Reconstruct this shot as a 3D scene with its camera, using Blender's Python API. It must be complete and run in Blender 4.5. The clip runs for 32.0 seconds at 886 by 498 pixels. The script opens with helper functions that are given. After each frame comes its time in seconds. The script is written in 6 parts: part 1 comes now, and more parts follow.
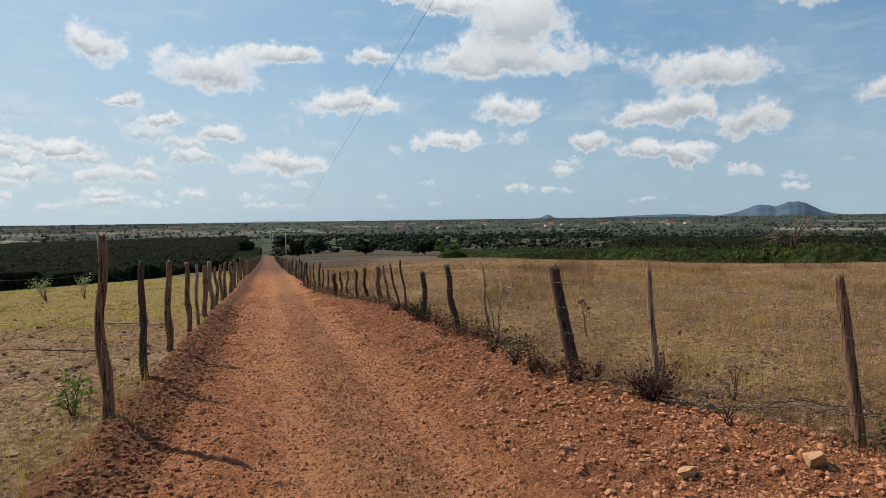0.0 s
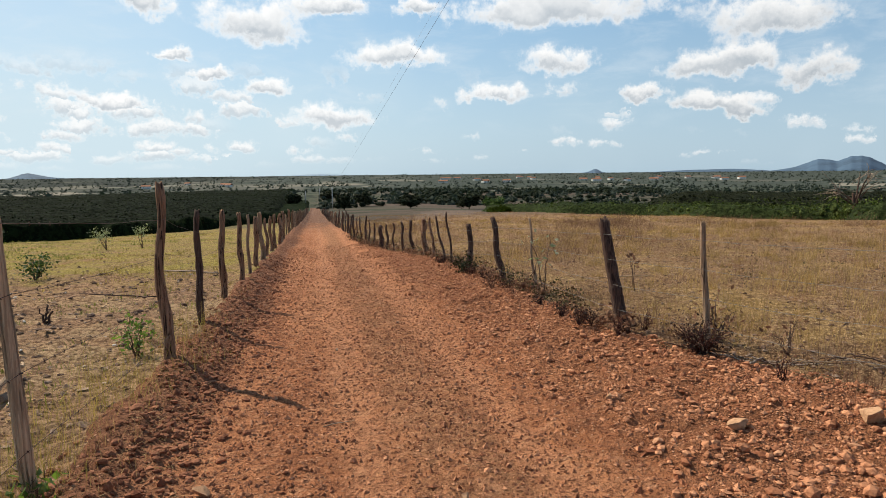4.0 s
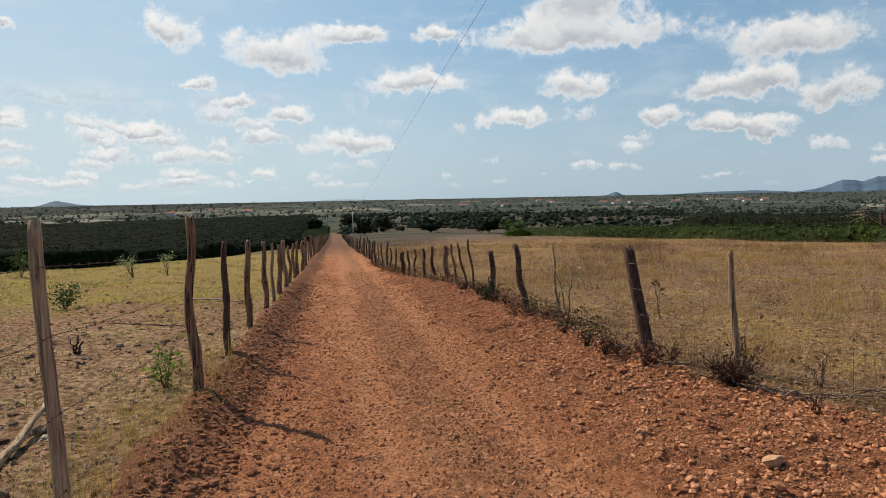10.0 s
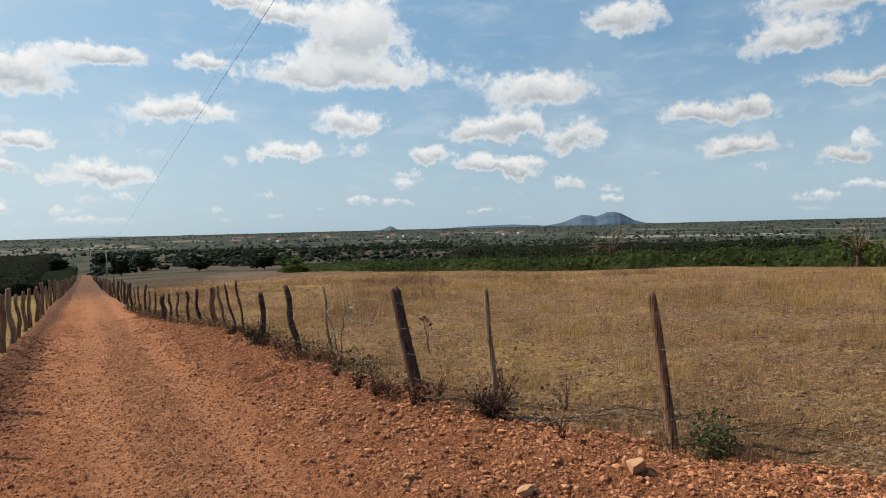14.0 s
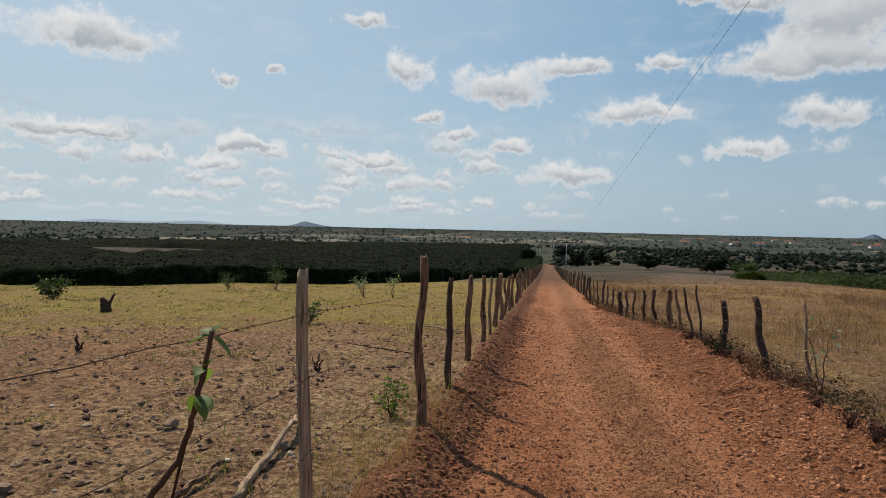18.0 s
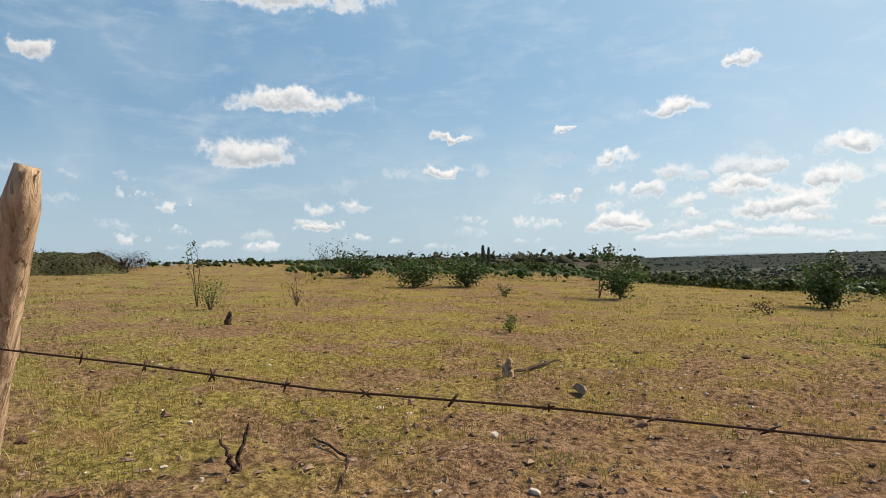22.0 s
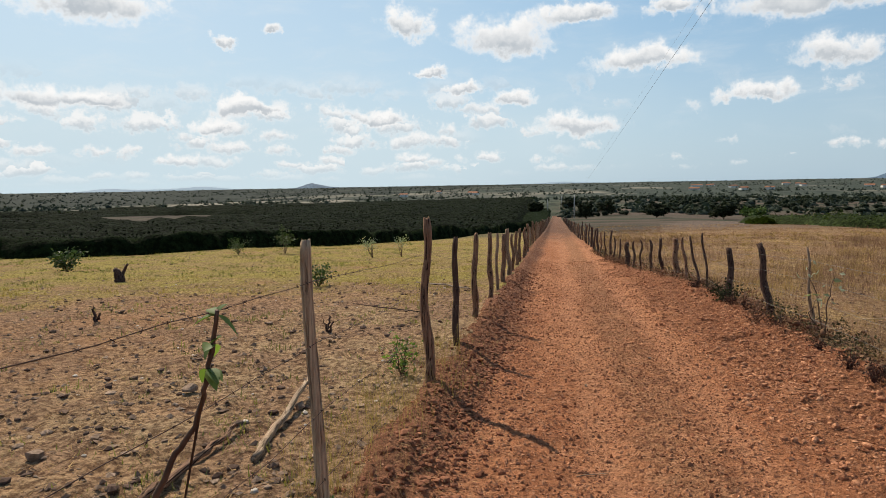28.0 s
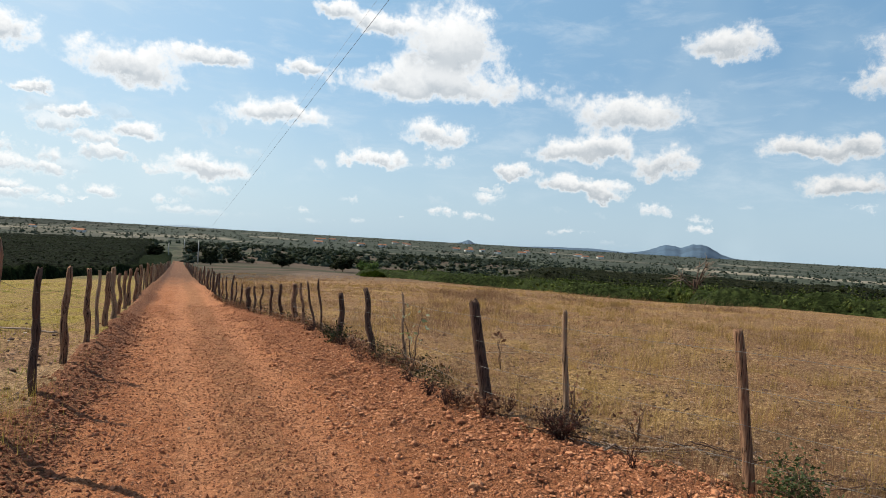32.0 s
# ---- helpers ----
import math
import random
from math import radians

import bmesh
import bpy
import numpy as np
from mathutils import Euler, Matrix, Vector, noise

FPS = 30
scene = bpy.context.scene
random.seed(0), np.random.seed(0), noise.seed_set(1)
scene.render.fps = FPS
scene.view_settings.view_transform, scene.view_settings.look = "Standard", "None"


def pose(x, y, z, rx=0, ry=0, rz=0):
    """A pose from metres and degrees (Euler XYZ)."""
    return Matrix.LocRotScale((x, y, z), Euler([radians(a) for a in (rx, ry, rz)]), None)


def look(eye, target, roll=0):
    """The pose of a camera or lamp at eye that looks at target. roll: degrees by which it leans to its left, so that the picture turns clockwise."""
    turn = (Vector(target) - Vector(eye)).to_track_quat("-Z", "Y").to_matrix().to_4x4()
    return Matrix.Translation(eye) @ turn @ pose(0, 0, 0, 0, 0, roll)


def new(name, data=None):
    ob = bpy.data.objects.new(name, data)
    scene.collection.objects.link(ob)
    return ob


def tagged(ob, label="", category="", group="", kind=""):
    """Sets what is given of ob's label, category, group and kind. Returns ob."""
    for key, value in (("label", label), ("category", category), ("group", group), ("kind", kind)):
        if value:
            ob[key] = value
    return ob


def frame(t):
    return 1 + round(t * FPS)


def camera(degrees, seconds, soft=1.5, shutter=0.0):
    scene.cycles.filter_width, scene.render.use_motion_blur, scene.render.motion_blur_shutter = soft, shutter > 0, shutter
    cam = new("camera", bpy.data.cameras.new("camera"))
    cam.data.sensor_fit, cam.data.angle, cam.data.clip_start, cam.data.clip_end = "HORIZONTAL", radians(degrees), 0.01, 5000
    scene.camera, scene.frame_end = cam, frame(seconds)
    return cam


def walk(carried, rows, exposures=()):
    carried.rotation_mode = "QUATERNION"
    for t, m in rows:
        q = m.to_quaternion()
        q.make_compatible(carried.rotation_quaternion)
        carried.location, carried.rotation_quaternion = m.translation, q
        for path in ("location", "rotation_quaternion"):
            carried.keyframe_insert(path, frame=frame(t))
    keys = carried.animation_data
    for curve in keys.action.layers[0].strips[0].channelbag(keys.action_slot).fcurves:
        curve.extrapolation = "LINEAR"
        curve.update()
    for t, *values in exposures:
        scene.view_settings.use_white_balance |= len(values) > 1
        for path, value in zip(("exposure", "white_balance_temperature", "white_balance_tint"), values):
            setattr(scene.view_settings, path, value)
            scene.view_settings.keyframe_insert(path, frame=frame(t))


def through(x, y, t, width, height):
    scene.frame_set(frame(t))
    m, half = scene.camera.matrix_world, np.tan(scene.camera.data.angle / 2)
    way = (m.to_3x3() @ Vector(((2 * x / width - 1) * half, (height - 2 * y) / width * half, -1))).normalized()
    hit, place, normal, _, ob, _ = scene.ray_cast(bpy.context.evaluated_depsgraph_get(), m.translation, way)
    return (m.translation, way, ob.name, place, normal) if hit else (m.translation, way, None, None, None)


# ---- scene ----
cam = camera(68.9, 32.0, soft=0.5)
PATH = [
    (0, (-0.105, 0.092, 1.545), (2.516, 9.731, 1.080), -0.79),
    (0.5, (-0.150, 0.099, 1.531), (2.054, 9.827, 0.821), -1.21),
    (1, (-0.136, 0.118, 1.535), (2.088, 9.815, 0.528), -0.79),
    (1.5, (-0.145, 0.129, 1.532), (2.035, 9.828, 0.455), -0.73),
    (2, (-0.153, 0.127, 1.532), (2.190, 9.792, 0.482), -0.50),
    (2.5, (-0.131, 0.134, 1.537), (2.101, 9.837, 0.603), -0.84),
    (3, (-0.095, 0.085, 1.548), (2.185, 9.791, 0.777), -0.39),
    (3.5, (-0.139, 0.100, 1.502), (1.862, 9.849, 0.520), -1.03),
    (5.5, (-0.138, 0.105, 1.510), (1.738, 9.835, 0.160), -0.23),
    (6, (-0.144, 0.144, 1.513), (1.827, 9.836, 0.039), -0.03),
    (6.5, (-0.122, 0.124, 1.516), (1.729, 9.814, -0.115), 0.45),
    (7, (-0.163, 0.140, 1.517), (1.963, 9.760, -0.195), 1.61),
    (7.5, (-0.197, 0.110, 1.545), (1.658, 9.743, -0.398), -0.17),
    (8, (-0.181, 0.120, 1.552), (1.589, 9.707, -0.675), 0.57),
    (8.5, (-0.190, 0.121, 1.554), (1.243, 9.818, -0.424), -0.36),
    (9, (-0.219, 0.100, 1.565), (0.414, 10.058, 0.902), -0.66),
    (9.5, (-0.194, 0.121, 1.557), (0.881, 10.046, 0.971), -1.80),
    (10, (-0.189, 0.096, 1.575), (1.450, 9.930, 0.788), -1.11),
    (10.5, (-0.170, 0.136, 1.565), (1.870, 9.874, 0.558), -1.44),
    (11, (-0.194, 0.149, 1.586), (1.306, 9.989, 0.631), -0.03),
    (11.5, (-0.208, 0.149, 1.589), (0.908, 10.056, 0.821), 0.77),
    (12, (-0.220, 0.175, 1.595), (0.625, 10.118, 0.943), 0.49),
    (12.5, (-0.217, 0.156, 1.596), (0.636, 10.093, 0.877), 0.11),
    (13, (-0.168, 0.123, 1.604), (1.160, 10.006, 0.859), -1.34),
    (13.5, (-0.103, 0.195, 1.634), (3.235, 9.615, 1.301), -2.04),
    (14, (-0.034, 0.177, 1.655), (4.823, 8.912, 1.327), -1.48),
    (14.5, (0.042, 0.200, 1.684), (6.289, 8.007, 1.530), -0.16),
    (16.5, (-0.164, 0.247, 1.715), (3.121, 9.692, 1.717), 0.38),
    (17, (-0.238, 0.266, 1.699), (1.030, 10.184, 1.565), 1.61),
    (17.5, (-0.300, 0.249, 1.712), (-1.054, 10.218, 1.517), 1.03),
    (18, (-0.335, 0.257, 1.717), (-1.936, 10.122, 1.398), 1.25),
    (18.5, (-0.400, 0.269, 1.713), (-3.262, 9.838, 1.213), 1.23),
    (19, (-0.482, 0.254, 1.710), (-4.934, 9.183, 1.032), 1.31),
    (19.5, (-0.526, 0.167, 1.711), (-6.843, 7.881, 0.937), -0.77),
    (20, (-0.581, 0.067, 1.701), (-8.564, 6.039, 0.918), 0.28),
    (20.5, (-0.595, 0.001, 1.702), (-9.605, 4.312, 1.209), -1.24),
    (21, (-0.614, -0.100, 1.695), (-10.314, 2.325, 1.890), -3.40),
    (21.5, (-0.594, -0.177, 1.680), (-10.593, -0.015, 1.738), -2.97),
    (22, (-0.567, -0.254, 1.686), (-10.103, -3.257, 1.903), -1.73),
    (22.5, (-0.473, -0.309, 1.694), (-8.847, -5.743, 2.280), 0.32),
    (23, (-0.448, -0.328, 1.701), (-8.105, -6.745, 2.136), -0.64),
    (23.5, (-0.428, -0.319, 1.704), (-7.823, -7.005, 2.496), -1.13),
    (24, (-0.436, -0.327, 1.702), (-7.896, -6.961, 2.283), -0.79),
    (24.5, (-0.447, -0.221, 1.735), (-9.504, -4.421, 2.312), 0.80),
    (25, (-0.492, -0.144, 1.774), (-10.457, 0.663, 2.027), 1.65),
    (25.5, (-0.538, -0.094, 1.777), (-9.723, 3.858, 1.834), 0.59),
    (26, (-0.487, 0.003, 1.782), (-7.961, 6.646, 1.675), 0.48),
    (26.5, (-0.428, 0.077, 1.787), (-5.808, 8.500, 1.458), -0.31),
    (28.5, (-0.209, 0.178, 1.760), (-1.054, 10.087, 0.714), -1.85),
    (29, (-0.164, 0.200, 1.762), (0.052, 10.130, 0.601), -3.23),
    (29.5, (-0.143, 0.235, 1.734), (1.110, 10.074, 0.456), -4.00),
    (30, (-0.077, 0.212, 1.761), (2.360, 9.811, 0.371), -4.85),
    (30.5, (-0.145, 0.225, 1.869), (3.828, 9.257, 0.245), -4.25),
    (31, (-0.143, 0.113, 1.707), (5.001, 8.686, 1.502), -0.62),
    (31.5, (-0.164, 0.080, 1.642), (4.582, 8.882, 1.708), 3.91),
    (32, (-0.142, 0.114, 1.642), (3.647, 9.368, 1.523), 3.39),
]
EXPOSURE = [(0, 0.10, 6350, 9), (1, 0.10, 6350, 9), (2, 0.30, 6500, 10), (3, 0.33, 6400, 9), (6, 0.58, 6850, 10), (7, 0.50, 6900, 10), (9, 0.49, 7050, 11), (10, 0.20, 6600, 10), (11, 0.38, 6650, 10), (12, 0.26, 6400, 9),
            (14, 0.24, 6550, 9), (14.5, 0.40, 6350, 8), (17, 0.36, 6200, 8), (18, -0.04, 6450, 10), (19, 0.10, 6350, 9), (20, 0.10, 6400, 9), (21, -0.2, 6150, 9), (22, 0.34, 6650, 10),
            (23, 0.66, 7150, 10), (24.5, 0.56, 6800, 9), (26, 0.07, 6250, 8), (28.5, 0.38, 6700, 10), (30, 0.54, 7050, 10), (31, 0.60, 6950, 10), (32, 0.44, 6500, 9)]
walk(cam, [(t, look(eye, target, roll)) for t, eye, target, roll in PATH], EXPOSURE)

# ---------------------------------------------------------------- sky and sun
SUN_AZ, SUN_EL = -42.0, 43.0          # degrees clockwise from +y, and above the horizon

sun = new("sun", bpy.data.lights.new("sun", "SUN"))
sun.data.energy, sun.data.angle, sun.data.color = 5.0, radians(0.55), (1.0, 0.90, 0.74)
sa, se = radians(SUN_AZ), radians(SUN_EL)
sun.matrix_world = look((0, 0, 0), (-math.sin(sa) * math.cos(se), -math.cos(sa) * math.cos(se), -math.sin(se)))

# Cumulus clouds: azimuth, elevation, half width, half height, all in degrees.
CLOUDS_AHEAD = [(21, 13.4, 8.0, 1.7), (22, 17.3, 3.9, 3.0), (38, 11.7, 4.2, 1.6), (7, 10.0, 3.7, 1.2), (21, 9.2, 3.0, 1.1), (-4, 12.6, 3.8, 1.9),
                (-13, 13.7, 2.2, 1.4), (2, 13.8, 2.3, 0.9), (9, 13.9, 1.4, 0.8), (32, 8.4, 2.4, 1.2), (36, 8.6, 1.9, 1.3), (41, 7.4, 1.8, 1.3),
                (12, 18.9, 1.9, 0.9), (16, 18.2, 2.2, 0.9), (-16, 17.6, 2.0, 0.8), (-11, 9.9, 1.8, 0.5), (-8, 8.5, 1.8, 0.6), (-4, 7.4, 1.6, 0.8),
                (16, 6.7, 2.2, 0.8), (33, 5.5, 2.0, 0.9), (28, 6.5, 1.7, 0.7), (2, 5.0, 3.7, 1.1), (-15, 6.2, 2.6, 0.7), (-26, 7.0, 2.1, 0.8)]
CLOUDS_RIGHT = [(58, 14.0, 3.6, 1.3), (45, 17.0, 3.0, 1.6), (64, 16.3, 7.5, 1.2), (62, 10.5, 2.8, 0.7), (51, 8.7, 2.4, 1.1), (55, 8.8, 1.8, 0.9),
                (71, 8.3, 1.6, 1.0), (36, 5.0, 1.6, 0.8), (54, 6.0, 2.7, 0.9), (61, 5.0, 1.5, 0.7), (84, 13.0, 5.0, 1.8), (98, 9.0, 6.0, 1.5)]
CLOUDS_LEFT = [(-38, 14.2, 4.6, 2.0), (-52, 14.4, 3.1, 0.9), (-46, 13.5, 1.8, 1.0), (-75, 8.0, 1.9, 0.8), (-67, 8.3, 2.4, 0.7), (-62, 9.8, 2.2, 1.2),
               (-57, 7.8, 2.4, 1.3), (-49, 6.2, 3.4, 1.6), (-70, 6.2, 2.7, 1.2), (-41, 7.1, 2.8, 1.2), (-37, 7.1, 1.6, 0.7), (-27, 6.8, 2.1, 0.9),
               (-29, 5.0, 2.0, 0.9), (-63, 6.3, 2.0, 1.0), (-82, 5.7, 2.3, 0.7), (-78, 3.9, 1.8, 0.8), (-55, 11.8, 1.5, 0.6), (-28, 11.6, 1.0, 0.6), (-24, 12.6, 0.9, 0.6)]
CLOUDS_BEHIND = [(-158.6, 13.9, 8.6, 1.7), (-161.0, 15.6, 5.2, 1.7), (-162.5, 20.8, 6.6, 1.5), (-157.0, 19.4, 4.0, 1.0), (-150.8, 17.4, 1.2, 0.8), (-146.6, 17.4, 1.5, 1.2), (-139.6, 16.6, 1.1, 0.8), (-120.8, 23.0, 8.2, 1.9), (-141.5, 23.2, 4.4, 1.4), (-119.9, 14.2, 4.9, 0.9),
                 (-123.8, 10.0, 3.3, 1.5), (-106.5, 11.1, 1.5, 0.4), (-107.2, 8.5, 1.9, 0.5), (-96.2, 11.2, 1.0, 0.3), (-155.7, 8.1, 1.2, 0.8), (-162.3, 4.1, 1.5, 0.6), (-118.2, 3.4, 1.3, 0.4),
                 (-82, 15.2, 1.2, 0.6), (-87, 12.2, 2.1, 0.8), (-92, 8.4, 1.5, 0.7), (-76, 5.6, 1.6, 0.8), (-92, 3.4, 2.8, 0.7), (-81, 3.8, 2.4, 0.8), (170, 9.0, 5.0, 1.5), (140, 14.0, 7.0, 2.0)]


class Nodes:
    """A few short cuts to build node trees."""

    def __init__(self, tree):
        self.tree = tree

    def add(self, kind):
        return self.tree.nodes.new(kind)

    def put(self, socket, value):
        if isinstance(value, bpy.types.NodeSocket):
            self.tree.links.new(value, socket)
        elif value is not None:
            socket.default_value = value

    def math(self, op, a, b=None, c=None, clamp=False):
        node = self.add("ShaderNodeMath")
        node.operation, node.use_clamp = op, clamp
        for n, v in enumerate((a, b, c)):
            if v is not None:
                self.put(node.inputs[n], v)
        return node.outputs[0]

    def vec(self, op, a, b=None, c=None, scalar=False):
        node = self.add("ShaderNodeVectorMath")
        node.operation = op
        for n, v in enumerate((a, b, c)):
            if v is not None:
                self.put(node.inputs[n], v)
        return node.outputs["Value" if scalar else "Vector"]

    def ramp(self, value, lo, hi, a=0.0, b=1.0, smooth=True):
        node = self.add("ShaderNodeMapRange")
        node.interpolation_type = "SMOOTHSTEP" if smooth else "LINEAR"
        for n, v in enumerate((value, lo, hi, a, b)):
            self.put(node.inputs[n], v)
        return node.outputs[0]

    def noise(self, vector, scale, detail=4.0, rough=0.55, distort=0.0, color=False):
        node = self.add("ShaderNodeTexNoise")
        for key, v in (("Vector", vector), ("Scale", scale), ("Detail", detail), ("Roughness", rough), ("Distortion", distort)):
            self.put(node.inputs[key], v)
        return node.outputs["Color" if color else "Fac"]

    def spread(self, value):
        node = self.add("ShaderNodeCombineXYZ")
        for socket in node.inputs:
            self.put(socket, value)
        return node.outputs[0]

    def mix(self, fac, a, b):
        node = self.add("ShaderNodeMix")
        node.data_type = "RGBA"
        self.put(node.inputs[0], fac)
        self.put(node.inputs[6], (*a, 1) if isinstance(a, tuple) else a)
        self.put(node.inputs[7], (*b, 1) if isinstance(b, tuple) else b)
        return node.outputs[2]


def make_world():
    world = bpy.data.worlds.new("sky")
    scene.world = world
    world.use_nodes = True
    tree = world.node_tree
    tree.nodes.clear()
    n = Nodes(tree)
    sky = n.add("ShaderNodeTexSky")
    sky.sky_type, sky.sun_disc, sky.sun_elevation, sky.sun_rotation = "NISHITA", False, se, sa
    sky.altitude, sky.air_density, sky.dust_density, sky.ozone_density = 300, 1.0, 1.6, 1.6
    way = n.add("ShaderNodeTexCoord").outputs["Generated"]
    part = n.add("ShaderNodeSeparateXYZ")
    n.put(part.inputs[0], way)
    x, y, z = part.outputs
    az = n.math("MULTIPLY", n.math("ARCTAN2", x, y), 57.2958)
    el = n.math("MULTIPLY", n.math("ARCSINE", z), 57.2958)
    # Ragged outlines: the place is shaken by noise before the clouds are drawn.
    shake = n.noise(way, 15.0, 7.0, 0.64, color=True)
    shake = n.vec("MULTIPLY", n.vec("SUBTRACT", shake, (0.5, 0.5, 0.5)), (7.0, 3.8, 0.0))
    flat = n.add("ShaderNodeCombineXYZ")
    n.put(flat.inputs[0], az), n.put(flat.inputs[1], el), n.put(flat.inputs[2], 1.0)
    place = n.vec("ADD", flat.outputs[0], shake)
    total = None
    for a, e, w, h in CLOUDS_AHEAD + CLOUDS_RIGHT + CLOUDS_LEFT + CLOUDS_BEHIND:
        off = n.vec("MULTIPLY", n.vec("SUBTRACT", place, (a, e - 0.22 * h, 0.0)), (0.88 / w, 0.86 / h, 1.0))
        off = n.vec("MINIMUM", off, n.vec("MULTIPLY", off, (1.0, 1.7, 1.0)))      # flat bases, domed tops
        weight = n.math("POWER", 0.34, n.vec("DOT_PRODUCT", off, off, scalar=True))
        scaled = n.add("ShaderNodeVectorMath")
        scaled.operation = "SCALE"
        n.put(scaled.inputs[0], off), n.put(scaled.inputs["Scale"], weight)
        total = n.vec("ADD", total, scaled.outputs[0]) if total else scaled.outputs[0]
    parts = n.add("ShaderNodeSeparateXYZ")
    n.put(parts.inputs[0], total)
    amount = n.math("MULTIPLY", parts.outputs[2], 2.94)
    lift = n.math("DIVIDE", parts.outputs[1], n.math("ADD", parts.outputs[2], 0.02))
    fine = n.noise(way, 70.0, 7.0, 0.66)
    heads = n.add("ShaderNodeTexVoronoi")
    n.put(heads.inputs["Vector"], n.vec("ADD", way, n.vec("MULTIPLY", n.noise(way, 40.0, 3.0, color=True), (0.02, 0.02, 0.02))))
    heads.inputs["Scale"].default_value, heads.inputs["Detail"].default_value, heads.inputs["Roughness"].default_value = 36.0, 2.0, 0.55
    heads.normalize = True
    swell = n.math("SUBTRACT", 0.34, heads.outputs["Distance"])
    break_up = n.math("ADD", n.math("MULTIPLY", swell, 1.1), n.math("MULTIPLY", n.math("SUBTRACT", fine, 0.5), 0.9))
    dense = n.math("ADD", amount, n.math("MULTIPLY", break_up, n.ramp(amount, 0.02, 0.36)))
    cover = n.math("MULTIPLY", n.ramp(dense, 0.22, 0.80), 0.97)
    # The flat, crowded layer of small clouds low over the horizon; what has cloud above it is a shaded base.
    left_side = n.ramp(n.math("ABSOLUTE", n.math("ADD", az, 48.0)), 62.0, 34.0)
    band = n.math("MULTIPLY", n.ramp(el, 0.2, 2.2), n.ramp(el, 10.0, 6.0))
    spread = n.add("ShaderNodeCombineXYZ")
    n.put(spread.inputs[0], n.math("MULTIPLY", az, 0.27)), n.put(spread.inputs[1], n.math("MULTIPLY", n.math("POWER", n.math("MAXIMUM", el, 0.0), 0.60), 2.1))
    wobble = n.vec("MULTIPLY", n.vec("SUBTRACT", n.noise(way, 30.0, 7.0, 0.68, color=True), (0.5, 0.5, 0.5)), (2.3, 1.9, 0.0))
    puff = n.add("ShaderNodeTexVoronoi")
    puff.voronoi_dimensions = "2D"
    n.put(puff.inputs["Vector"], n.vec("ADD", spread.outputs[0], wobble))
    puff.inputs["Scale"].default_value = 1.0
    chance = n.add("ShaderNodeSeparateColor")
    n.put(chance.inputs[0], puff.outputs["Color"])
    here_y, cell_y = n.add("ShaderNodeSeparateXYZ"), n.add("ShaderNodeSeparateXYZ")
    n.put(here_y.inputs[0], n.vec("ADD", spread.outputs[0], wobble)), n.put(cell_y.inputs[0], puff.outputs["Position"])
    up = n.math("SUBTRACT", here_y.outputs[1], cell_y.outputs[1])
    reach = n.math("ADD", n.math("MULTIPLY", chance.outputs[1], 0.30), n.math("MULTIPLY", left_side, 0.22))
    reach = n.math("ADD", reach, 0.12)
    inside = n.ramp(n.math("SUBTRACT", reach, puff.outputs["Distance"]), -0.10, 0.30)
    shown = n.ramp(chance.outputs[0], n.math("SUBTRACT", 0.62, n.math("MULTIPLY", left_side, 0.56)), n.math("SUBTRACT", 0.80, n.math("MULTIPLY", left_side, 0.58)))
    crowd = n.math("MULTIPLY", n.math("MULTIPLY", inside, shown), n.math("MULTIPLY", band, 0.86))
    base_grey = n.math("MULTIPLY", n.ramp(up, 0.20, -0.30), n.ramp(inside, 0.2, 0.9))
    to_sun = n.vec("DOT_PRODUCT", way, (math.sin(sa) * math.cos(se), math.cos(sa) * math.cos(se), math.sin(se)), scalar=True)
    # Tops are white, bases grey, and the hollows between the heads of cloud are shaded too.
    grey = n.math("MULTIPLY", n.ramp(lift, 0.60, -0.30), n.ramp(dense, 0.40, 0.95))
    hollow = n.math("MULTIPLY", n.ramp(swell, 0.10, -0.22), n.ramp(dense, 0.5, 0.9, 0.0, 0.35))
    grey = n.math("ADD", n.math("MULTIPLY", grey, 0.88), hollow, clamp=True)
    cloud = n.mix(grey, (0.96, 0.955, 0.945), (0.50, 0.545, 0.59))
    dim = n.ramp(to_sun, -0.25, 0.6, 0.80, 1.0)
    cloud = n.vec("MULTIPLY", cloud, n.spread(dim))
    small = n.mix(n.math("MULTIPLY", base_grey, 0.85), (0.93, 0.925, 0.915), (0.52, 0.575, 0.625))
    # Dust and moisture whiten the air near the horizon and on the sun's side.
    blue = n.mix(n.ramp(to_sun, 0.1, 0.8), (0.205, 0.410, 0.63), (0.33, 0.585, 0.81))
    blue = n.mix(n.ramp(el, 20.0, 62.0), blue, (0.07, 0.17, 0.38))
    base = n.mix(0.6, n.vec("MULTIPLY", sky.outputs[0], (0.105, 0.105, 0.105)), blue)
    veil = n.math("ADD", n.ramp(el, 17.0, 0.0, 0.0, 0.62), n.ramp(to_sun, 0.55, 1.0, 0.0, 0.5))
    veil = n.math("ADD", veil, n.math("MULTIPLY", n.math("MULTIPLY", left_side, n.ramp(el, 10.0, 2.5)), 0.22))
    veil = n.math("ADD", veil, n.math("MULTIPLY", n.ramp(n.noise(way, 5.0, 3.0), 0.5, 0.75), 0.2), clamp=True)
    base = n.mix(veil, base, n.mix(n.ramp(to_sun, 0.25, 0.72), (0.52, 0.645, 0.72), (0.60, 0.73, 0.80)))
    streak = n.vec("MULTIPLY", way, (5.0, 5.0, 16.0))
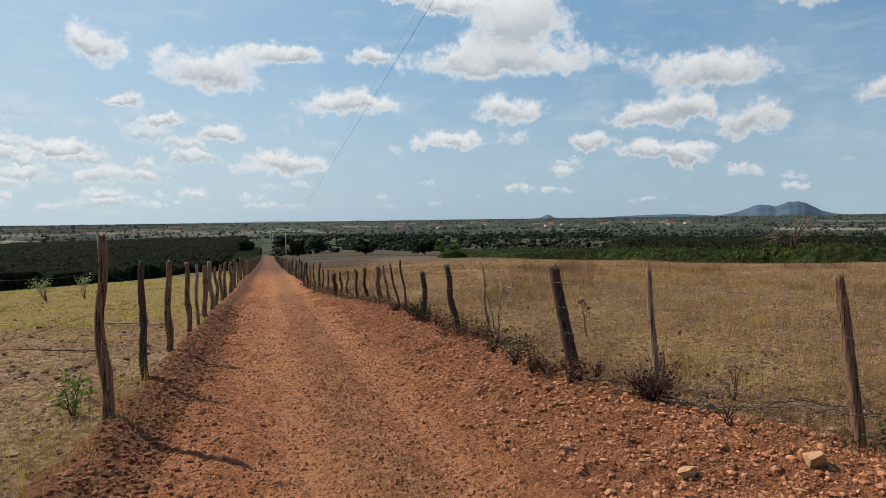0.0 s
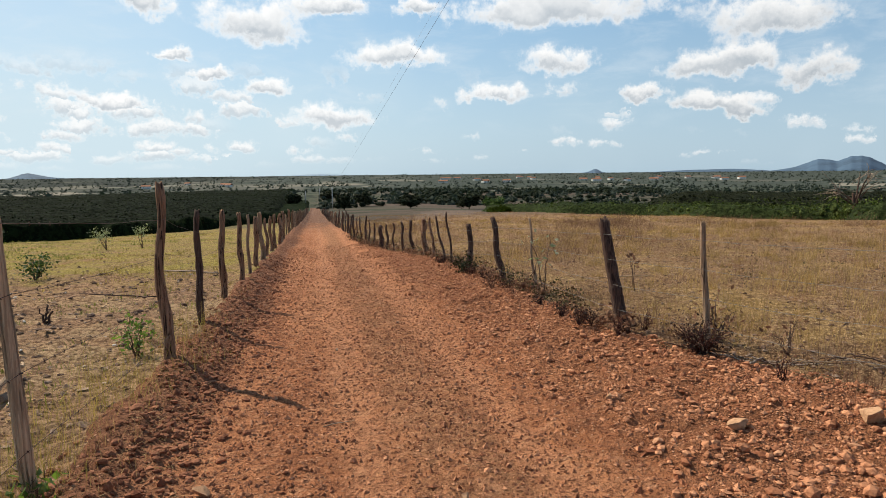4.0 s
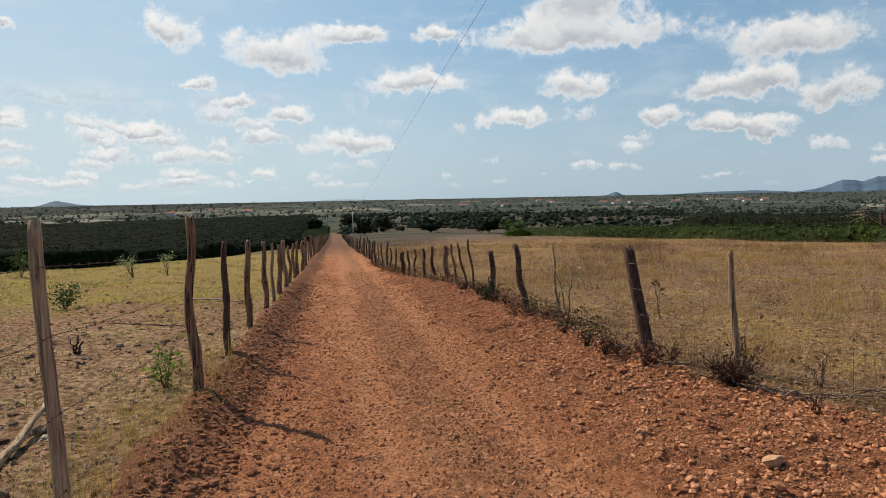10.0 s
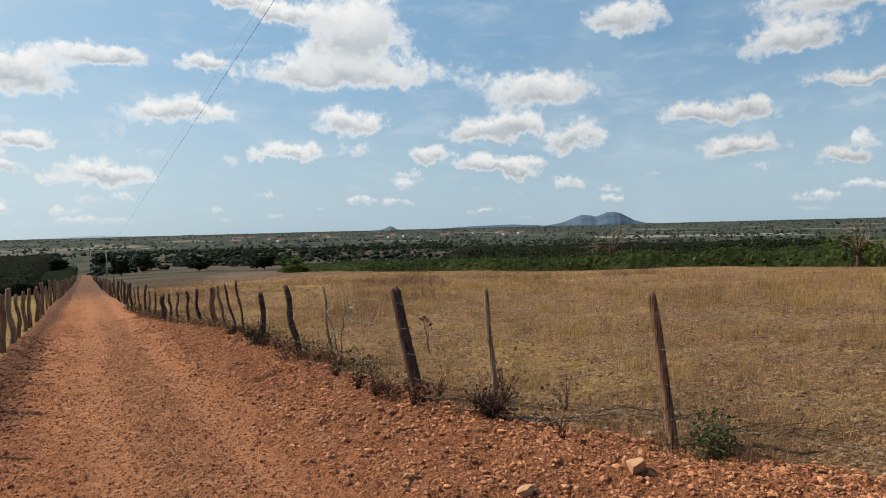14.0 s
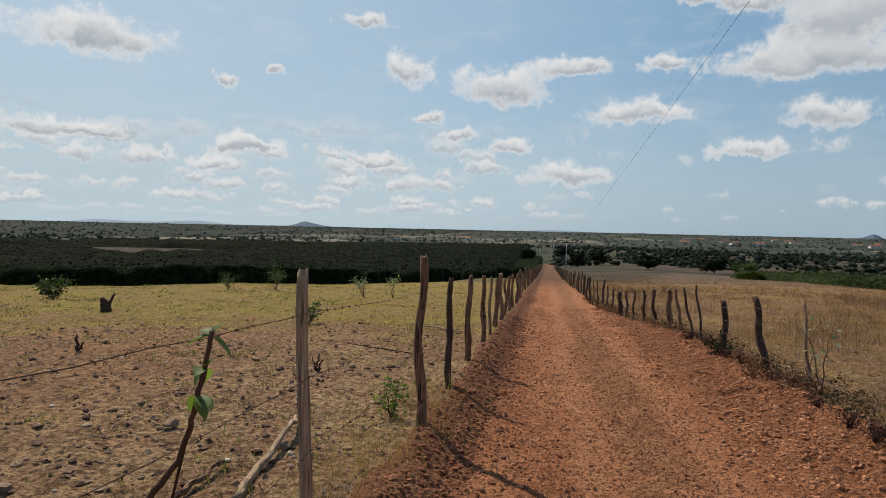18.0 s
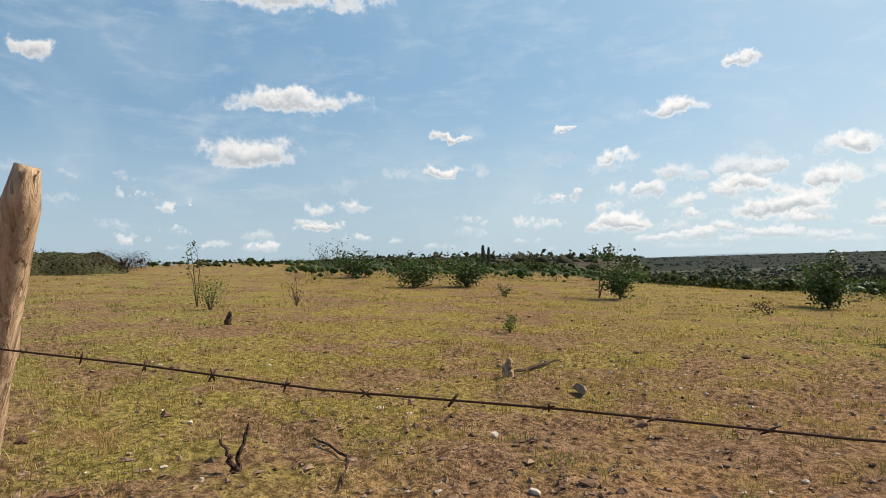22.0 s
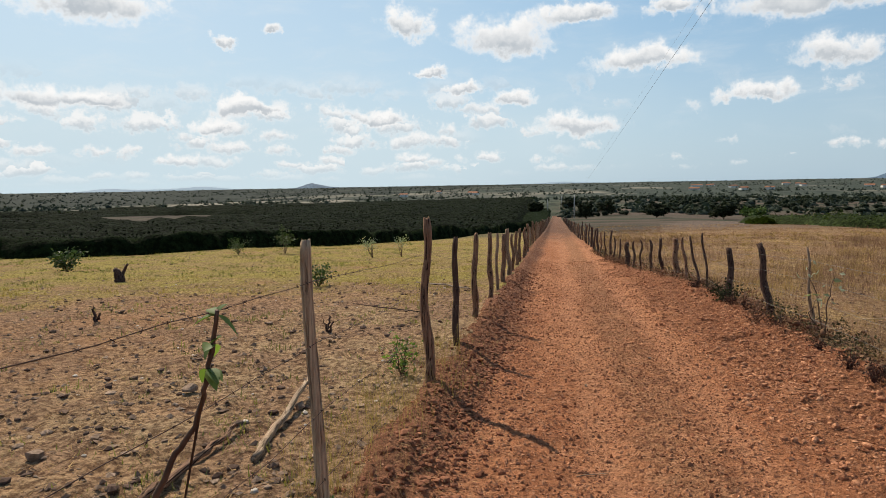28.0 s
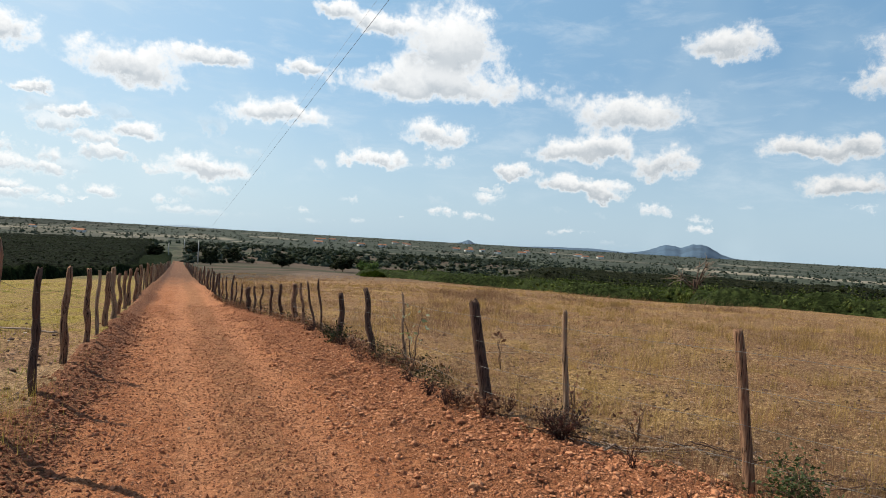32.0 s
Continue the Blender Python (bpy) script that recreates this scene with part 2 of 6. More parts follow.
    wisp = n.math("MULTIPLY", n.ramp(n.noise(streak, 2.2, 7.0, 0.62, 0.4), 0.46, 0.80, 0.0, 0.30), n.ramp(el, 2.0, 7.0))
    base = n.mix(wisp, base, (0.74, 0.80, 0.84))
    colour = n.mix(cover, n.mix(crowd, base, small), cloud)
    back = n.add("ShaderNodeBackground")
    n.put(back.inputs[0], colour)
    back.inputs[1].default_value = 0.82
    out = n.add("ShaderNodeOutputWorld")
    tree.links.new(back.outputs[0], out.inputs[0])


make_world()


# ---------------------------------------------------------------- materials
def material(name, rough=0.9, spec=0.2):
    mat = bpy.data.materials.new(name)
    mat.use_nodes = True
    n = Nodes(mat.node_tree)
    shader = mat.node_tree.nodes["Principled BSDF"]
    shader.inputs["Roughness"].default_value = rough
    shader.inputs["Specular IOR Level"].default_value = spec
    return mat, n, shader


def bump(n, shader, height, strength, distance):
    node = n.add("ShaderNodeBump")
    node.inputs["Strength"].default_value, node.inputs["Distance"].default_value = strength, distance
    n.put(node.inputs["Height"], height)
    n.put(shader.inputs["Normal"], node.outputs[0])


def where(n):
    return n.add("ShaderNodeNewGeometry").outputs["Position"]


def road_material():
    mat, n, s = material("red_laterite_gravel", 0.95, 0.1)
    p = where(n)
    xyz = n.add("ShaderNodeSeparateXYZ")
    n.put(xyz.inputs[0], p)
    stretched = n.vec("MULTIPLY", p, (1.0, 0.22, 1.0))
    big = n.noise(stretched, 0.9, 5.0)
    mid = n.noise(p, 3.5, 6.0, 0.68)
    fine = n.noise(p, 26.0, 7.0, 0.74)
    lump = n.noise(p, 11.0, 5.0, 0.72)
    pebble = n.add("ShaderNodeTexVoronoi")
    n.put(pebble.inputs["Vector"], p)
    pebble.inputs["Scale"].default_value = 30.0
    grit = n.add("ShaderNodeTexVoronoi")
    n.put(grit.inputs["Vector"], p)
    grit.inputs["Scale"].default_value = 75.0
    col = n.mix(n.ramp(big, 0.35, 0.65), (0.430, 0.165, 0.078), (0.610, 0.268, 0.134))
    # pale dusty wheel tracks and the greyer gravel between them
    wobble = n.math("ADD", xyz.outputs[0], n.math("MULTIPLY", n.math("SUBTRACT", n.noise(stretched, 0.7, 5.0, 0.65), 0.5), 1.1))
    rut = n.math("MINIMUM", n.math("ABSOLUTE", n.math("SUBTRACT", wobble, 0.08)), n.math("ABSOLUTE", n.math("SUBTRACT", wobble, 1.12)))
    col = n.mix(n.math("MULTIPLY", n.ramp(rut, 0.26, 0.03), n.ramp(mid, 0.36, 0.60, 0.35, 0.95)), col, (0.600, 0.275, 0.148))
    grey = n.math("MULTIPLY", n.ramp(n.math("ABSOLUTE", n.math("SUBTRACT", wobble, 0.62)), 0.48, 0.15), n.ramp(mid, 0.32, 0.58, 0.15, 0.65))
    col = n.mix(grey, col, n.mix(n.ramp(lump, 0.44, 0.60), (0.345, 0.190, 0.104), (0.205, 0.108, 0.058)))
    col = n.mix(n.ramp(mid, 0.50, 0.66, 0.0, 0.5), col, (0.266, 0.099, 0.048))
    col = n.mix(n.ramp(fine, 0.50, 0.64), col, (0.225, 0.089, 0.045))
    col = n.mix(n.ramp(fine, 0.46, 0.34), col, (0.601, 0.290, 0.156))
    col = n.mix(n.ramp(lump, 0.53, 0.63, 0.0, 0.55), col, (0.185, 0.074, 0.039))
    crumb = n.noise(p, 6.0, 6.0, 0.75)
    col = n.mix(n.ramp(crumb, 0.57, 0.65, 0.0, 0.45), col, (0.190, 0.080, 0.044))
    col = n.mix(n.ramp(crumb, 0.46, 0.36, 0.0, 0.6), col, (0.640, 0.315, 0.175))
    loose = n.ramp(n.math("ADD", wobble, n.math("MULTIPLY", n.math("SUBTRACT", mid, 0.5), 1.2)), 1.3, 2.2)
    col = n.mix(n.math("MULTIPLY", loose, 0.7), col, n.mix(n.ramp(fine, 0.42, 0.60), (0.320, 0.128, 0.064), (0.130, 0.050, 0.027)))
    # dark crumbled soil of the berm
    berm = n.ramp(n.math("ADD", wobble, n.math("MULTIPLY", n.math("SUBTRACT", mid, 0.5), 0.9)), -0.75, -1.15)
    col = n.mix(n.math("MULTIPLY", berm, 0.75), col, n.mix(n.ramp(fine, 0.42, 0.60), (0.250, 0.112, 0.066), (0.085, 0.040, 0.027)))
    # further down the road turns dark brown: the hedge's shade painted into the colour
    bare = n.ramp(n.math("ADD", xyz.outputs[1], n.math("MULTIPLY", n.math("SUBTRACT", big, 0.5), 40.0)), 30.0, 75.0, 0.0, 0.9)
    col = n.mix(bare, col, n.mix(n.ramp(mid, 0.4, 0.6), (0.180, 0.094, 0.064), (0.115, 0.064, 0.046)))
    speck = n.ramp(pebble.outputs["Distance"], 0.32, 0.18)
    tint = n.add("ShaderNodeSeparateColor")
    n.put(tint.inputs[0], pebble.outputs["Color"])
    stone = n.math("MULTIPLY", speck, n.ramp(tint.outputs[0], 0.62, 0.72))
    col = n.mix(stone, col, n.mix(tint.outputs[1], (0.347, 0.135, 0.068), (0.693, 0.385, 0.246)))
    n.put(s.inputs["Base Color"], n.vec("MULTIPLY", col, (0.98, 0.965, 0.90)))
    small = n.ramp(grit.outputs["Distance"], 0.45, 0.1)
    rough = n.math("ADD", n.math("MULTIPLY", fine, 0.9), n.math("ADD", n.math("MULTIPLY", stone, 0.9), n.math("MULTIPLY", small, 0.4)))
    bump(n, s, n.math("ADD", rough, n.math("ADD", mid, n.math("MULTIPLY", lump, 1.6))), 1.0, 0.06)
    return mat


def ground_material():
    mat, n, s = material("pasture_ground", 1.0, 0.05)
    p = where(n)
    xyz = n.add("ShaderNodeSeparateXYZ")
    n.put(xyz.inputs[0], p)
    x, y = xyz.outputs[0], xyz.outputs[1]
    big = n.noise(p, 0.16, 4.0)
    mid = n.noise(p, 1.1, 5.0, 0.62)
    fine = n.noise(p, 13.0, 6.0, 0.7)
    # left pasture: bare, trodden soil round the fence, thin yellow grass further out
    soil = n.mix(n.ramp(fine, 0.40, 0.60), (0.140, 0.074, 0.044), (0.430, 0.260, 0.155))
    soil = n.mix(n.ramp(mid, 0.42, 0.62, 0.0, 0.6), soil, (0.315, 0.166, 0.090))
    grass = n.mix(n.ramp(fine, 0.38, 0.62), (0.140, 0.106, 0.027), (0.400, 0.318, 0.098))
    grass = n.mix(n.ramp(mid, 0.45, 0.68, 0.0, 0.5), grass, (0.228, 0.190, 0.053))
    dx, dy = n.math("ADD", x, 4.5), n.math("SUBTRACT", y, 6.5)
    away = n.math("SQRT", n.math("ADD", n.math("MULTIPLY", dx, dx), n.math("MULTIPLY", n.math("MULTIPLY", dy, dy), 0.8)))
    away = n.math("ADD", away, n.math("MULTIPLY", n.math("SUBTRACT", mid, 0.5), 9.0))
    away = n.math("ADD", away, n.math("MULTIPLY", n.math("SUBTRACT", big, 0.5), 6.0))
    ashen = n.math("MULTIPLY", n.math("MULTIPLY", n.ramp(x, -6.5, -3.5), n.ramp(y, 1.5, 4.5)), n.math("MULTIPLY", n.ramp(y, 16.0, 10.0), n.ramp(mid, 0.36, 0.56, 0.2, 0.75)))
    soil = n.mix(ashen, soil, n.mix(n.ramp(fine, 0.40, 0.60), (0.165, 0.108, 0.066), (0.470, 0.342, 0.218)))
    left = n.mix(n.ramp(away, 4.5, 9.0), soil, grass)
    bald = n.ramp(n.noise(p, 0.55, 4.0, 0.6), 0.56, 0.68)
    left = n.mix(n.math("MULTIPLY", bald, 0.8), left, soil)
    fresh = n.mix(n.ramp(fine, 0.38, 0.62), (0.146, 0.128, 0.042), (0.38, 0.335, 0.13))
    left = n.mix(n.math("MULTIPLY", n.ramp(n.math("ADD", n.math("SUBTRACT", y, n.math("MULTIPLY", x, 0.55)), n.math("MULTIPLY", mid, 6.0)), 4.0, -3.0), 0.6), left, fresh)
    worn = n.math("MULTIPLY", n.ramp(n.noise(p, 0.75, 6.0, 0.68), 0.44, 0.55), n.math("MAXIMUM", n.ramp(away, 6.0, 11.0, 0.85, 0.5), n.ramp(y, 2.0, -3.0, 0.0, 0.85)))
    left = n.mix(worn, left, n.mix(n.ramp(fine, 0.38, 0.62), (0.115, 0.062, 0.041), (0.370, 0.230, 0.150)))
    grit = n.noise(p, 48.0, 4.0, 0.7)
    left = n.mix(n.ramp(grit, 0.54, 0.66, 0.0, 0.75), left, (0.050, 0.032, 0.022))
    left = n.mix(n.ramp(grit, 0.42, 0.32, 0.0, 0.6), left, (0.36, 0.28, 0.20))
    # right field: dead straw and dry stalks on brown soil
    straw = n.mix(n.ramp(fine, 0.40, 0.60), (0.118, 0.069, 0.040), (0.305, 0.196, 0.112))
    straw = n.mix(n.ramp(mid, 0.45, 0.66, 0.0, 0.6), straw, (0.240, 0.130, 0.072))
    clump = n.noise(p, 0.42, 6.0, 0.66)
    straw = n.mix(n.ramp(clump, 0.52, 0.62, 0.0, 0.6), straw, (0.165, 0.094, 0.056))
    straw = n.mix(n.ramp(clump, 0.47, 0.38, 0.0, 0.7), straw, n.mix(n.ramp(fine, 0.42, 0.58), (0.205, 0.130, 0.052), (0.420, 0.290, 0.132)))
    straw = n.mix(n.ramp(grit, 0.53, 0.62, 0.0, 0.8), straw, (0.066, 0.036, 0.022))
    straw = n.mix(n.ramp(grit, 0.44, 0.34, 0.0, 0.85), straw, (0.640, 0.470, 0.290))
    speckle = n.noise(p, 5.5, 5.0, 0.75)
    straw = n.mix(n.ramp(speckle, 0.56, 0.66, 0.0, 0.75), straw, (0.072, 0.042, 0.026))
    straw = n.mix(n.ramp(speckle, 0.42, 0.32, 0.0, 0.6), straw, (0.560, 0.415, 0.235))
    left, straw = n.vec("MULTIPLY", left, (1.02, 0.99, 0.89)), n.vec("MULTIPLY", straw, (1.02, 0.97, 0.88))
    near = n.mix(n.ramp(x, 0.0, 2.2), left, straw)
    # scrub and fields of the plain, greyed in colour to include haze
    q = n.vec("MULTIPLY", p, (0.008, 0.008, 0.000))
    patch = n.add("ShaderNodeTexVoronoi")
    n.put(patch.inputs["Vector"], n.vec("ADD", n.vec("MULTIPLY", q, (0.462, 0.252, 0.000)), n.vec("MULTIPLY", n.noise(q, 1.5, 3.0, color=True), (0.210, 0.210, 0.000))))
    patch.inputs["Scale"].default_value = 2.2
    kind = n.add("ShaderNodeSeparateColor")
    n.put(kind.inputs[0], patch.outputs["Color"])
    speck = n.noise(n.vec("MULTIPLY", p, (1.0, 0.22, 0.0)), 0.09, 7.0, 0.75)
    scrub = n.mix(n.ramp(speck, 0.38, 0.62), (0.026, 0.034, 0.023), (0.078, 0.084, 0.058))
    greyed = n.mix(n.ramp(speck, 0.38, 0.62), (0.026, 0.034, 0.029), (0.066, 0.073, 0.057))
    field = n.mix(kind.outputs[1], (0.062, 0.066, 0.052), (0.225, 0.200, 0.155))
    far = n.math("SQRT", n.math("ADD", n.math("MULTIPLY", x, x), n.math("MULTIPLY", y, y)))
    far = n.math("ADD", far, n.math("MULTIPLY", n.math("SUBTRACT", big, 0.5), 30.0))
    greyed = n.mix(n.ramp(x, -60.0, -420.0, 0.0, 0.6), greyed, (0.012, 0.015, 0.012))
    # with distance the scrub takes the grey-blue tone that imitates haze
    scrub = n.mix(n.ramp(far, 420.0, 1100.0), scrub, greyed)
    clearing = n.math("MULTIPLY", n.math("MULTIPLY", n.ramp(y, 470.0, 620.0), n.ramp(y, 1500.0, 1200.0)), n.math("MULTIPLY", n.ramp(x, -620.0, -420.0), n.ramp(x, 40.0, -60.0)))
    bar = n.math("SUBTRACT", n.math("MAXIMUM", n.ramp(x, -500.0, -100.0, 0.86, 0.62), n.ramp(x, 0.0, 160.0, 0.62, 0.80)), n.math("MULTIPLY", clearing, 0.42))
    open_land = n.math("MULTIPLY", n.ramp(kind.outputs[0], bar, n.math("ADD", bar, 0.05)), n.math("MULTIPLY", n.ramp(far, 380.0, 800.0, 0.2, 0.9), n.ramp(far, 2600.0, 1400.0, 0.35, 1.0)))
    plain = n.mix(open_land, scrub, field)
    strip = n.noise(n.vec("MULTIPLY", p, (0.35, 1.6, 0.0)), 0.018, 4.0, 0.6)
    tilled = n.mix(n.ramp(strip, 0.44, 0.56), (0.046, 0.046, 0.030), (0.096, 0.070, 0.054))
    plain = n.mix(n.math("MULTIPLY", n.ramp(x, -6.0, 8.0), n.ramp(far, 620.0, 420.0)), plain, tilled)
    plain = n.mix(n.math("MULTIPLY", n.ramp(n.noise(q, 0.45, 4.0), 0.48, 0.62, 0.0, 0.8), n.math("SUBTRACT", 1.0, clearing)), plain, scrub)
    bare = n.mix(n.ramp(speck, 0.40, 0.60), (0.045, 0.035, 0.028), (0.085, 0.064, 0.050))
    plain = n.mix(n.math("MULTIPLY", n.ramp(x, -60.0, -130.0), n.ramp(far, 620.0, 450.0, 0.0, 0.8)), plain, bare)
    # far end of the right field: darker grey-brown, cloud shade put into the colour
    near = n.mix(n.math("MULTIPLY", n.ramp(y, 55.0, 95.0), n.ramp(x, 1.0, 4.0)), near, n.mix(n.ramp(mid, 0.4, 0.6), (0.105, 0.076, 0.060), (0.165, 0.120, 0.092)))
    hold = n.math("MULTIPLY", n.ramp(x, 1.0, 30.0), n.ramp(y, 20.0, 60.0, 0.0, 85.0))
    hold = n.math("ADD", hold, n.ramp(n.math("SUBTRACT", x, n.math("MULTIPLY", y, 1.9)), 0.0, 15.0, 0.0, 120.0))
    n.put(s.inputs["Base Color"], n.mix(n.ramp(n.math("SUBTRACT", far, hold), 48.0, 70.0), near, plain))
    bump(n, s, n.math("ADD", n.math("MULTIPLY", fine, 1.6), n.math("MULTIPLY", mid, 1.8)), 1.0, 0.06)
    return mat


def wood_material(name, dark, light, hue=(0.2, 0.12, 0.08), aged=0.35, split=1.0):
    mat, n, s = material(name, 0.9, 0.15)
    tc = n.add("ShaderNodeTexCoord").outputs["Object"]
    rnd = n.add("ShaderNodeObjectInfo").outputs["Random"]
    tc = n.vec("ADD", tc, n.math("MULTIPLY", rnd, 37.0))
    grain = n.noise(n.vec("MULTIPLY", tc, (70.0, 70.0, 2.6)), 1.0, 6.0, 0.70, 0.5)
    patch = n.noise(n.vec("MULTIPLY", tc, (4.0, 4.0, 1.4)), 1.0, 4.0)
    crack = n.ramp(n.noise(n.vec("MULTIPLY", tc, (58.0, 58.0, 1.7)), 1.0, 4.0, 0.55, 0.7), 0.46, 0.37)
    col = n.mix(n.ramp(grain, 0.32, 0.66), dark, light)
    col = n.mix(n.ramp(patch, 0.5, 0.72, 0.0, 0.65), col, hue)
    crack = n.math("MULTIPLY", crack, split)
    col = n.mix(crack, col, tuple(v * 0.22 for v in dark))
    col = n.mix(n.math("MULTIPLY", rnd, aged), col, (0.10, 0.06, 0.045))
    n.put(s.inputs["Base Color"], col)
    bump(n, s, n.math("SUBTRACT", grain, n.math("MULTIPLY", crack, 1.2)), 1.0, 0.016)
    return mat


def leaf_material(name, dark, light, through=0.25, rough=0.55, gloss=0.3, tint=(1.2, 1.4, 0.6), shaggy=0.0):
    mat, n, s = material(name, rough, gloss)
    isle = n.add("ShaderNodeNewGeometry").outputs["Random Per Island"]
    col = n.mix(isle, dark, light)
    col = n.mix(n.ramp(n.noise(where(n), 0.35, 3.0), 0.42, 0.66, 0.0, 0.5), col, tuple(v * 0.6 for v in dark))
    if shaggy:
        tuft = n.noise(where(n), shaggy, 5.0, 0.7)
        col = n.mix(n.ramp(tuft, 0.40, 0.62, 0.9, 0.0), col, tuple(v * 0.35 for v in dark))
        bump(n, s, tuft, 1.0, 1.2 / shaggy)
    n.put(s.inputs["Base Color"], col)
    if through:
        glow = n.add("ShaderNodeBsdfTranslucent")
        n.put(glow.inputs[0], n.vec("MULTIPLY", col, tint))
        both = n.add("ShaderNodeMixShader")
        both.inputs[0].default_value = through
        out = mat.node_tree.nodes["Material Output"]
        n.tree.links.new(s.outputs[0], both.inputs[1])
        n.tree.links.new(glow.outputs[0], both.inputs[2])
        n.tree.links.new(both.outputs[0], out.inputs[0])
    return mat


def stone_material(name, a, b):
    mat, n, s = material(name, 0.92, 0.15)
    p = where(n)
    isle = n.add("ShaderNodeNewGeometry").outputs["Random Per Island"]
    col = n.mix(isle, a, b)
    col = n.mix(n.ramp(n.noise(p, 30.0, 5.0, 0.65), 0.4, 0.66, 0.0, 0.6), col, tuple(v * 0.55 for v in a))
    n.put(s.inputs["Base Color"], col)
    bump(n, s, n.noise(p, 60.0, 4.0, 0.7), 0.6, 0.008)
    return mat


def plain_material(name, colour, rough=0.8, metal=0.0, vary=0.25, scale=8.0):
    mat, n, s = material(name, rough, 0.3)
    s.inputs["Metallic"].default_value = metal
    col = n.mix(n.ramp(n.noise(where(n), scale, 5.0, 0.65), 0.35, 0.68), colour, tuple(v * (1 - vary) for v in colour))
    n.put(s.inputs["Base Color"], col)
    return mat


M_ROAD, M_GROUND = road_material(), ground_material()
M_POST = wood_material("weathered_post_wood", (0.105, 0.050, 0.031), (0.38, 0.220, 0.132), (0.26, 0.138, 0.082), 0.22)
M_POST_DARK = wood_material("dark_bark_wood", (0.040, 0.024, 0.019), (0.135, 0.080, 0.058), (0.09, 0.05, 0.04))
M_POST_PALE = wood_material("peeled_pale_wood", (0.36, 0.23, 0.13), (0.66, 0.48, 0.32), (0.52, 0.35, 0.21), 0.0, 0.4)
M_POST_TAN = wood_material("tan_stripped_wood", (0.19, 0.115, 0.072), (0.43, 0.295, 0.19), (0.31, 0.195, 0.12), 0.08, 0.7)
M_POST_FAWN = wood_material("fawn_stripped_wood", (0.26, 0.165, 0.100), (0.57, 0.41, 0.27), (0.42, 0.275, 0.17), 0.0, 0.5)
M_POST_RED = wood_material("reddish_split_wood", (0.150, 0.070, 0.046), (0.46, 0.275, 0.180), (0.30, 0.155, 0.100), 0.05, 0.6)
M_GREYWOOD = wood_material("sun_bleached_wood", (0.17, 0.118, 0.085), (0.55, 0.43, 0.325), (0.38, 0.275, 0.195))
M_WIRE = plain_material("rusty_barbed_wire", (0.085, 0.045, 0.03), 0.75, 0.4)
M_GALV = plain_material("dull_galvanised_wire", (0.20, 0.185, 0.165), 0.6, 0.4)
M_GRAVEL = stone_material("laterite_gravel_stones", (0.210, 0.072, 0.033), (0.610, 0.290, 0.150))
M_CLOD = stone_material("field_stones_and_clods", (0.15, 0.088, 0.058), (0.37, 0.255, 0.175))
M_EARTH = stone_material("red_earth_clods", (0.17, 0.060, 0.030), (0.36, 0.152, 0.078))
M_DUNG = stone_material("dark_earth_lumps", (0.075, 0.042, 0.030), (0.17, 0.105, 0.070))
M_ROCK = stone_material("pale_ochre_rock", (0.40, 0.215, 0.115), (0.48, 0.285, 0.160))
M_STONE_TAN = stone_material("pinkish_tan_stone", (0.34, 0.150, 0.076), (0.60, 0.320, 0.178))
M_WHITESTONE = stone_material("pale_quartz_stone", (0.52, 0.43, 0.35), (0.66, 0.58, 0.50))
M_STRAW = leaf_material("dry_straw_blades", (0.21, 0.117, 0.049), (0.51, 0.338, 0.158), 0.30, 0.85, 0.1, (1.1, 1.0, 0.85))
M_BURNT = leaf_material("dark_withered_leaves", (0.026, 0.016, 0.014), (0.085, 0.060, 0.042), 0.05, 0.85, 0.1, (1.0, 0.9, 0.8))
M_TUFT = leaf_material("yellow_dry_tufts", (0.24, 0.150, 0.054), (0.54, 0.380, 0.152), 0.28, 0.85, 0.1, (1.1, 1.05, 0.8))
M_STALK = leaf_material("dead_red_brown_stalks", (0.130, 0.062, 0.040), (0.34, 0.195, 0.115), 0.2, 0.9, 0.05, (1.1, 0.95, 0.85))
M_DEADWEED = leaf_material("dead_grey_brown_weeds", (0.120, 0.070, 0.044), (0.320, 0.205, 0.125), 0.2, 0.9, 0.05, (1.1, 0.95, 0.85))
M_GRASS = leaf_material("thin_yellow_grass", (0.22, 0.160, 0.043), (0.46, 0.355, 0.120), 0.32, 0.8, 0.1, (1.1, 1.08, 0.7))
M_GREENGRASS = leaf_material("sparse_green_grass", (0.135, 0.132, 0.034), (0.300, 0.265, 0.080), 0.25, 0.7)
M_LEAF = leaf_material("green_shrub_leaves", (0.024, 0.044, 0.012), (0.092, 0.132, 0.036), 0.22)
M_LEAF_BIG = leaf_material("broad_green_leaves", (0.014, 0.040, 0.011), (0.085, 0.15, 0.030), 0.10, 0.42)
M_LEAF_PALE = leaf_material("pale_fresh_leaves", (0.070, 0.110, 0.028), (0.180, 0.235, 0.070), 0.38, 0.6, 0.15)
M_LEAF_DARK = leaf_material("dark_tree_foliage", (0.022, 0.030, 0.017), (0.054, 0.065, 0.034), 0.05, 0.9, 0.05, shaggy=1.6)
M_BELT = leaf_material("dusty_olive_bushes", (0.085, 0.088, 0.042), (0.240, 0.222, 0.112), 0.15, 0.9, 0.06, shaggy=7.0)
M_LIME = leaf_material("bright_green_thicket", (0.085, 0.118, 0.030), (0.235, 0.275, 0.080), 0.22, 0.85, 0.1, shaggy=4.0)
M_SCRUB = leaf_material("grey_green_scrub", (0.030, 0.036, 0.020), (0.078, 0.085, 0.043), 0.08, 0.9, 0.05, shaggy=1.2)
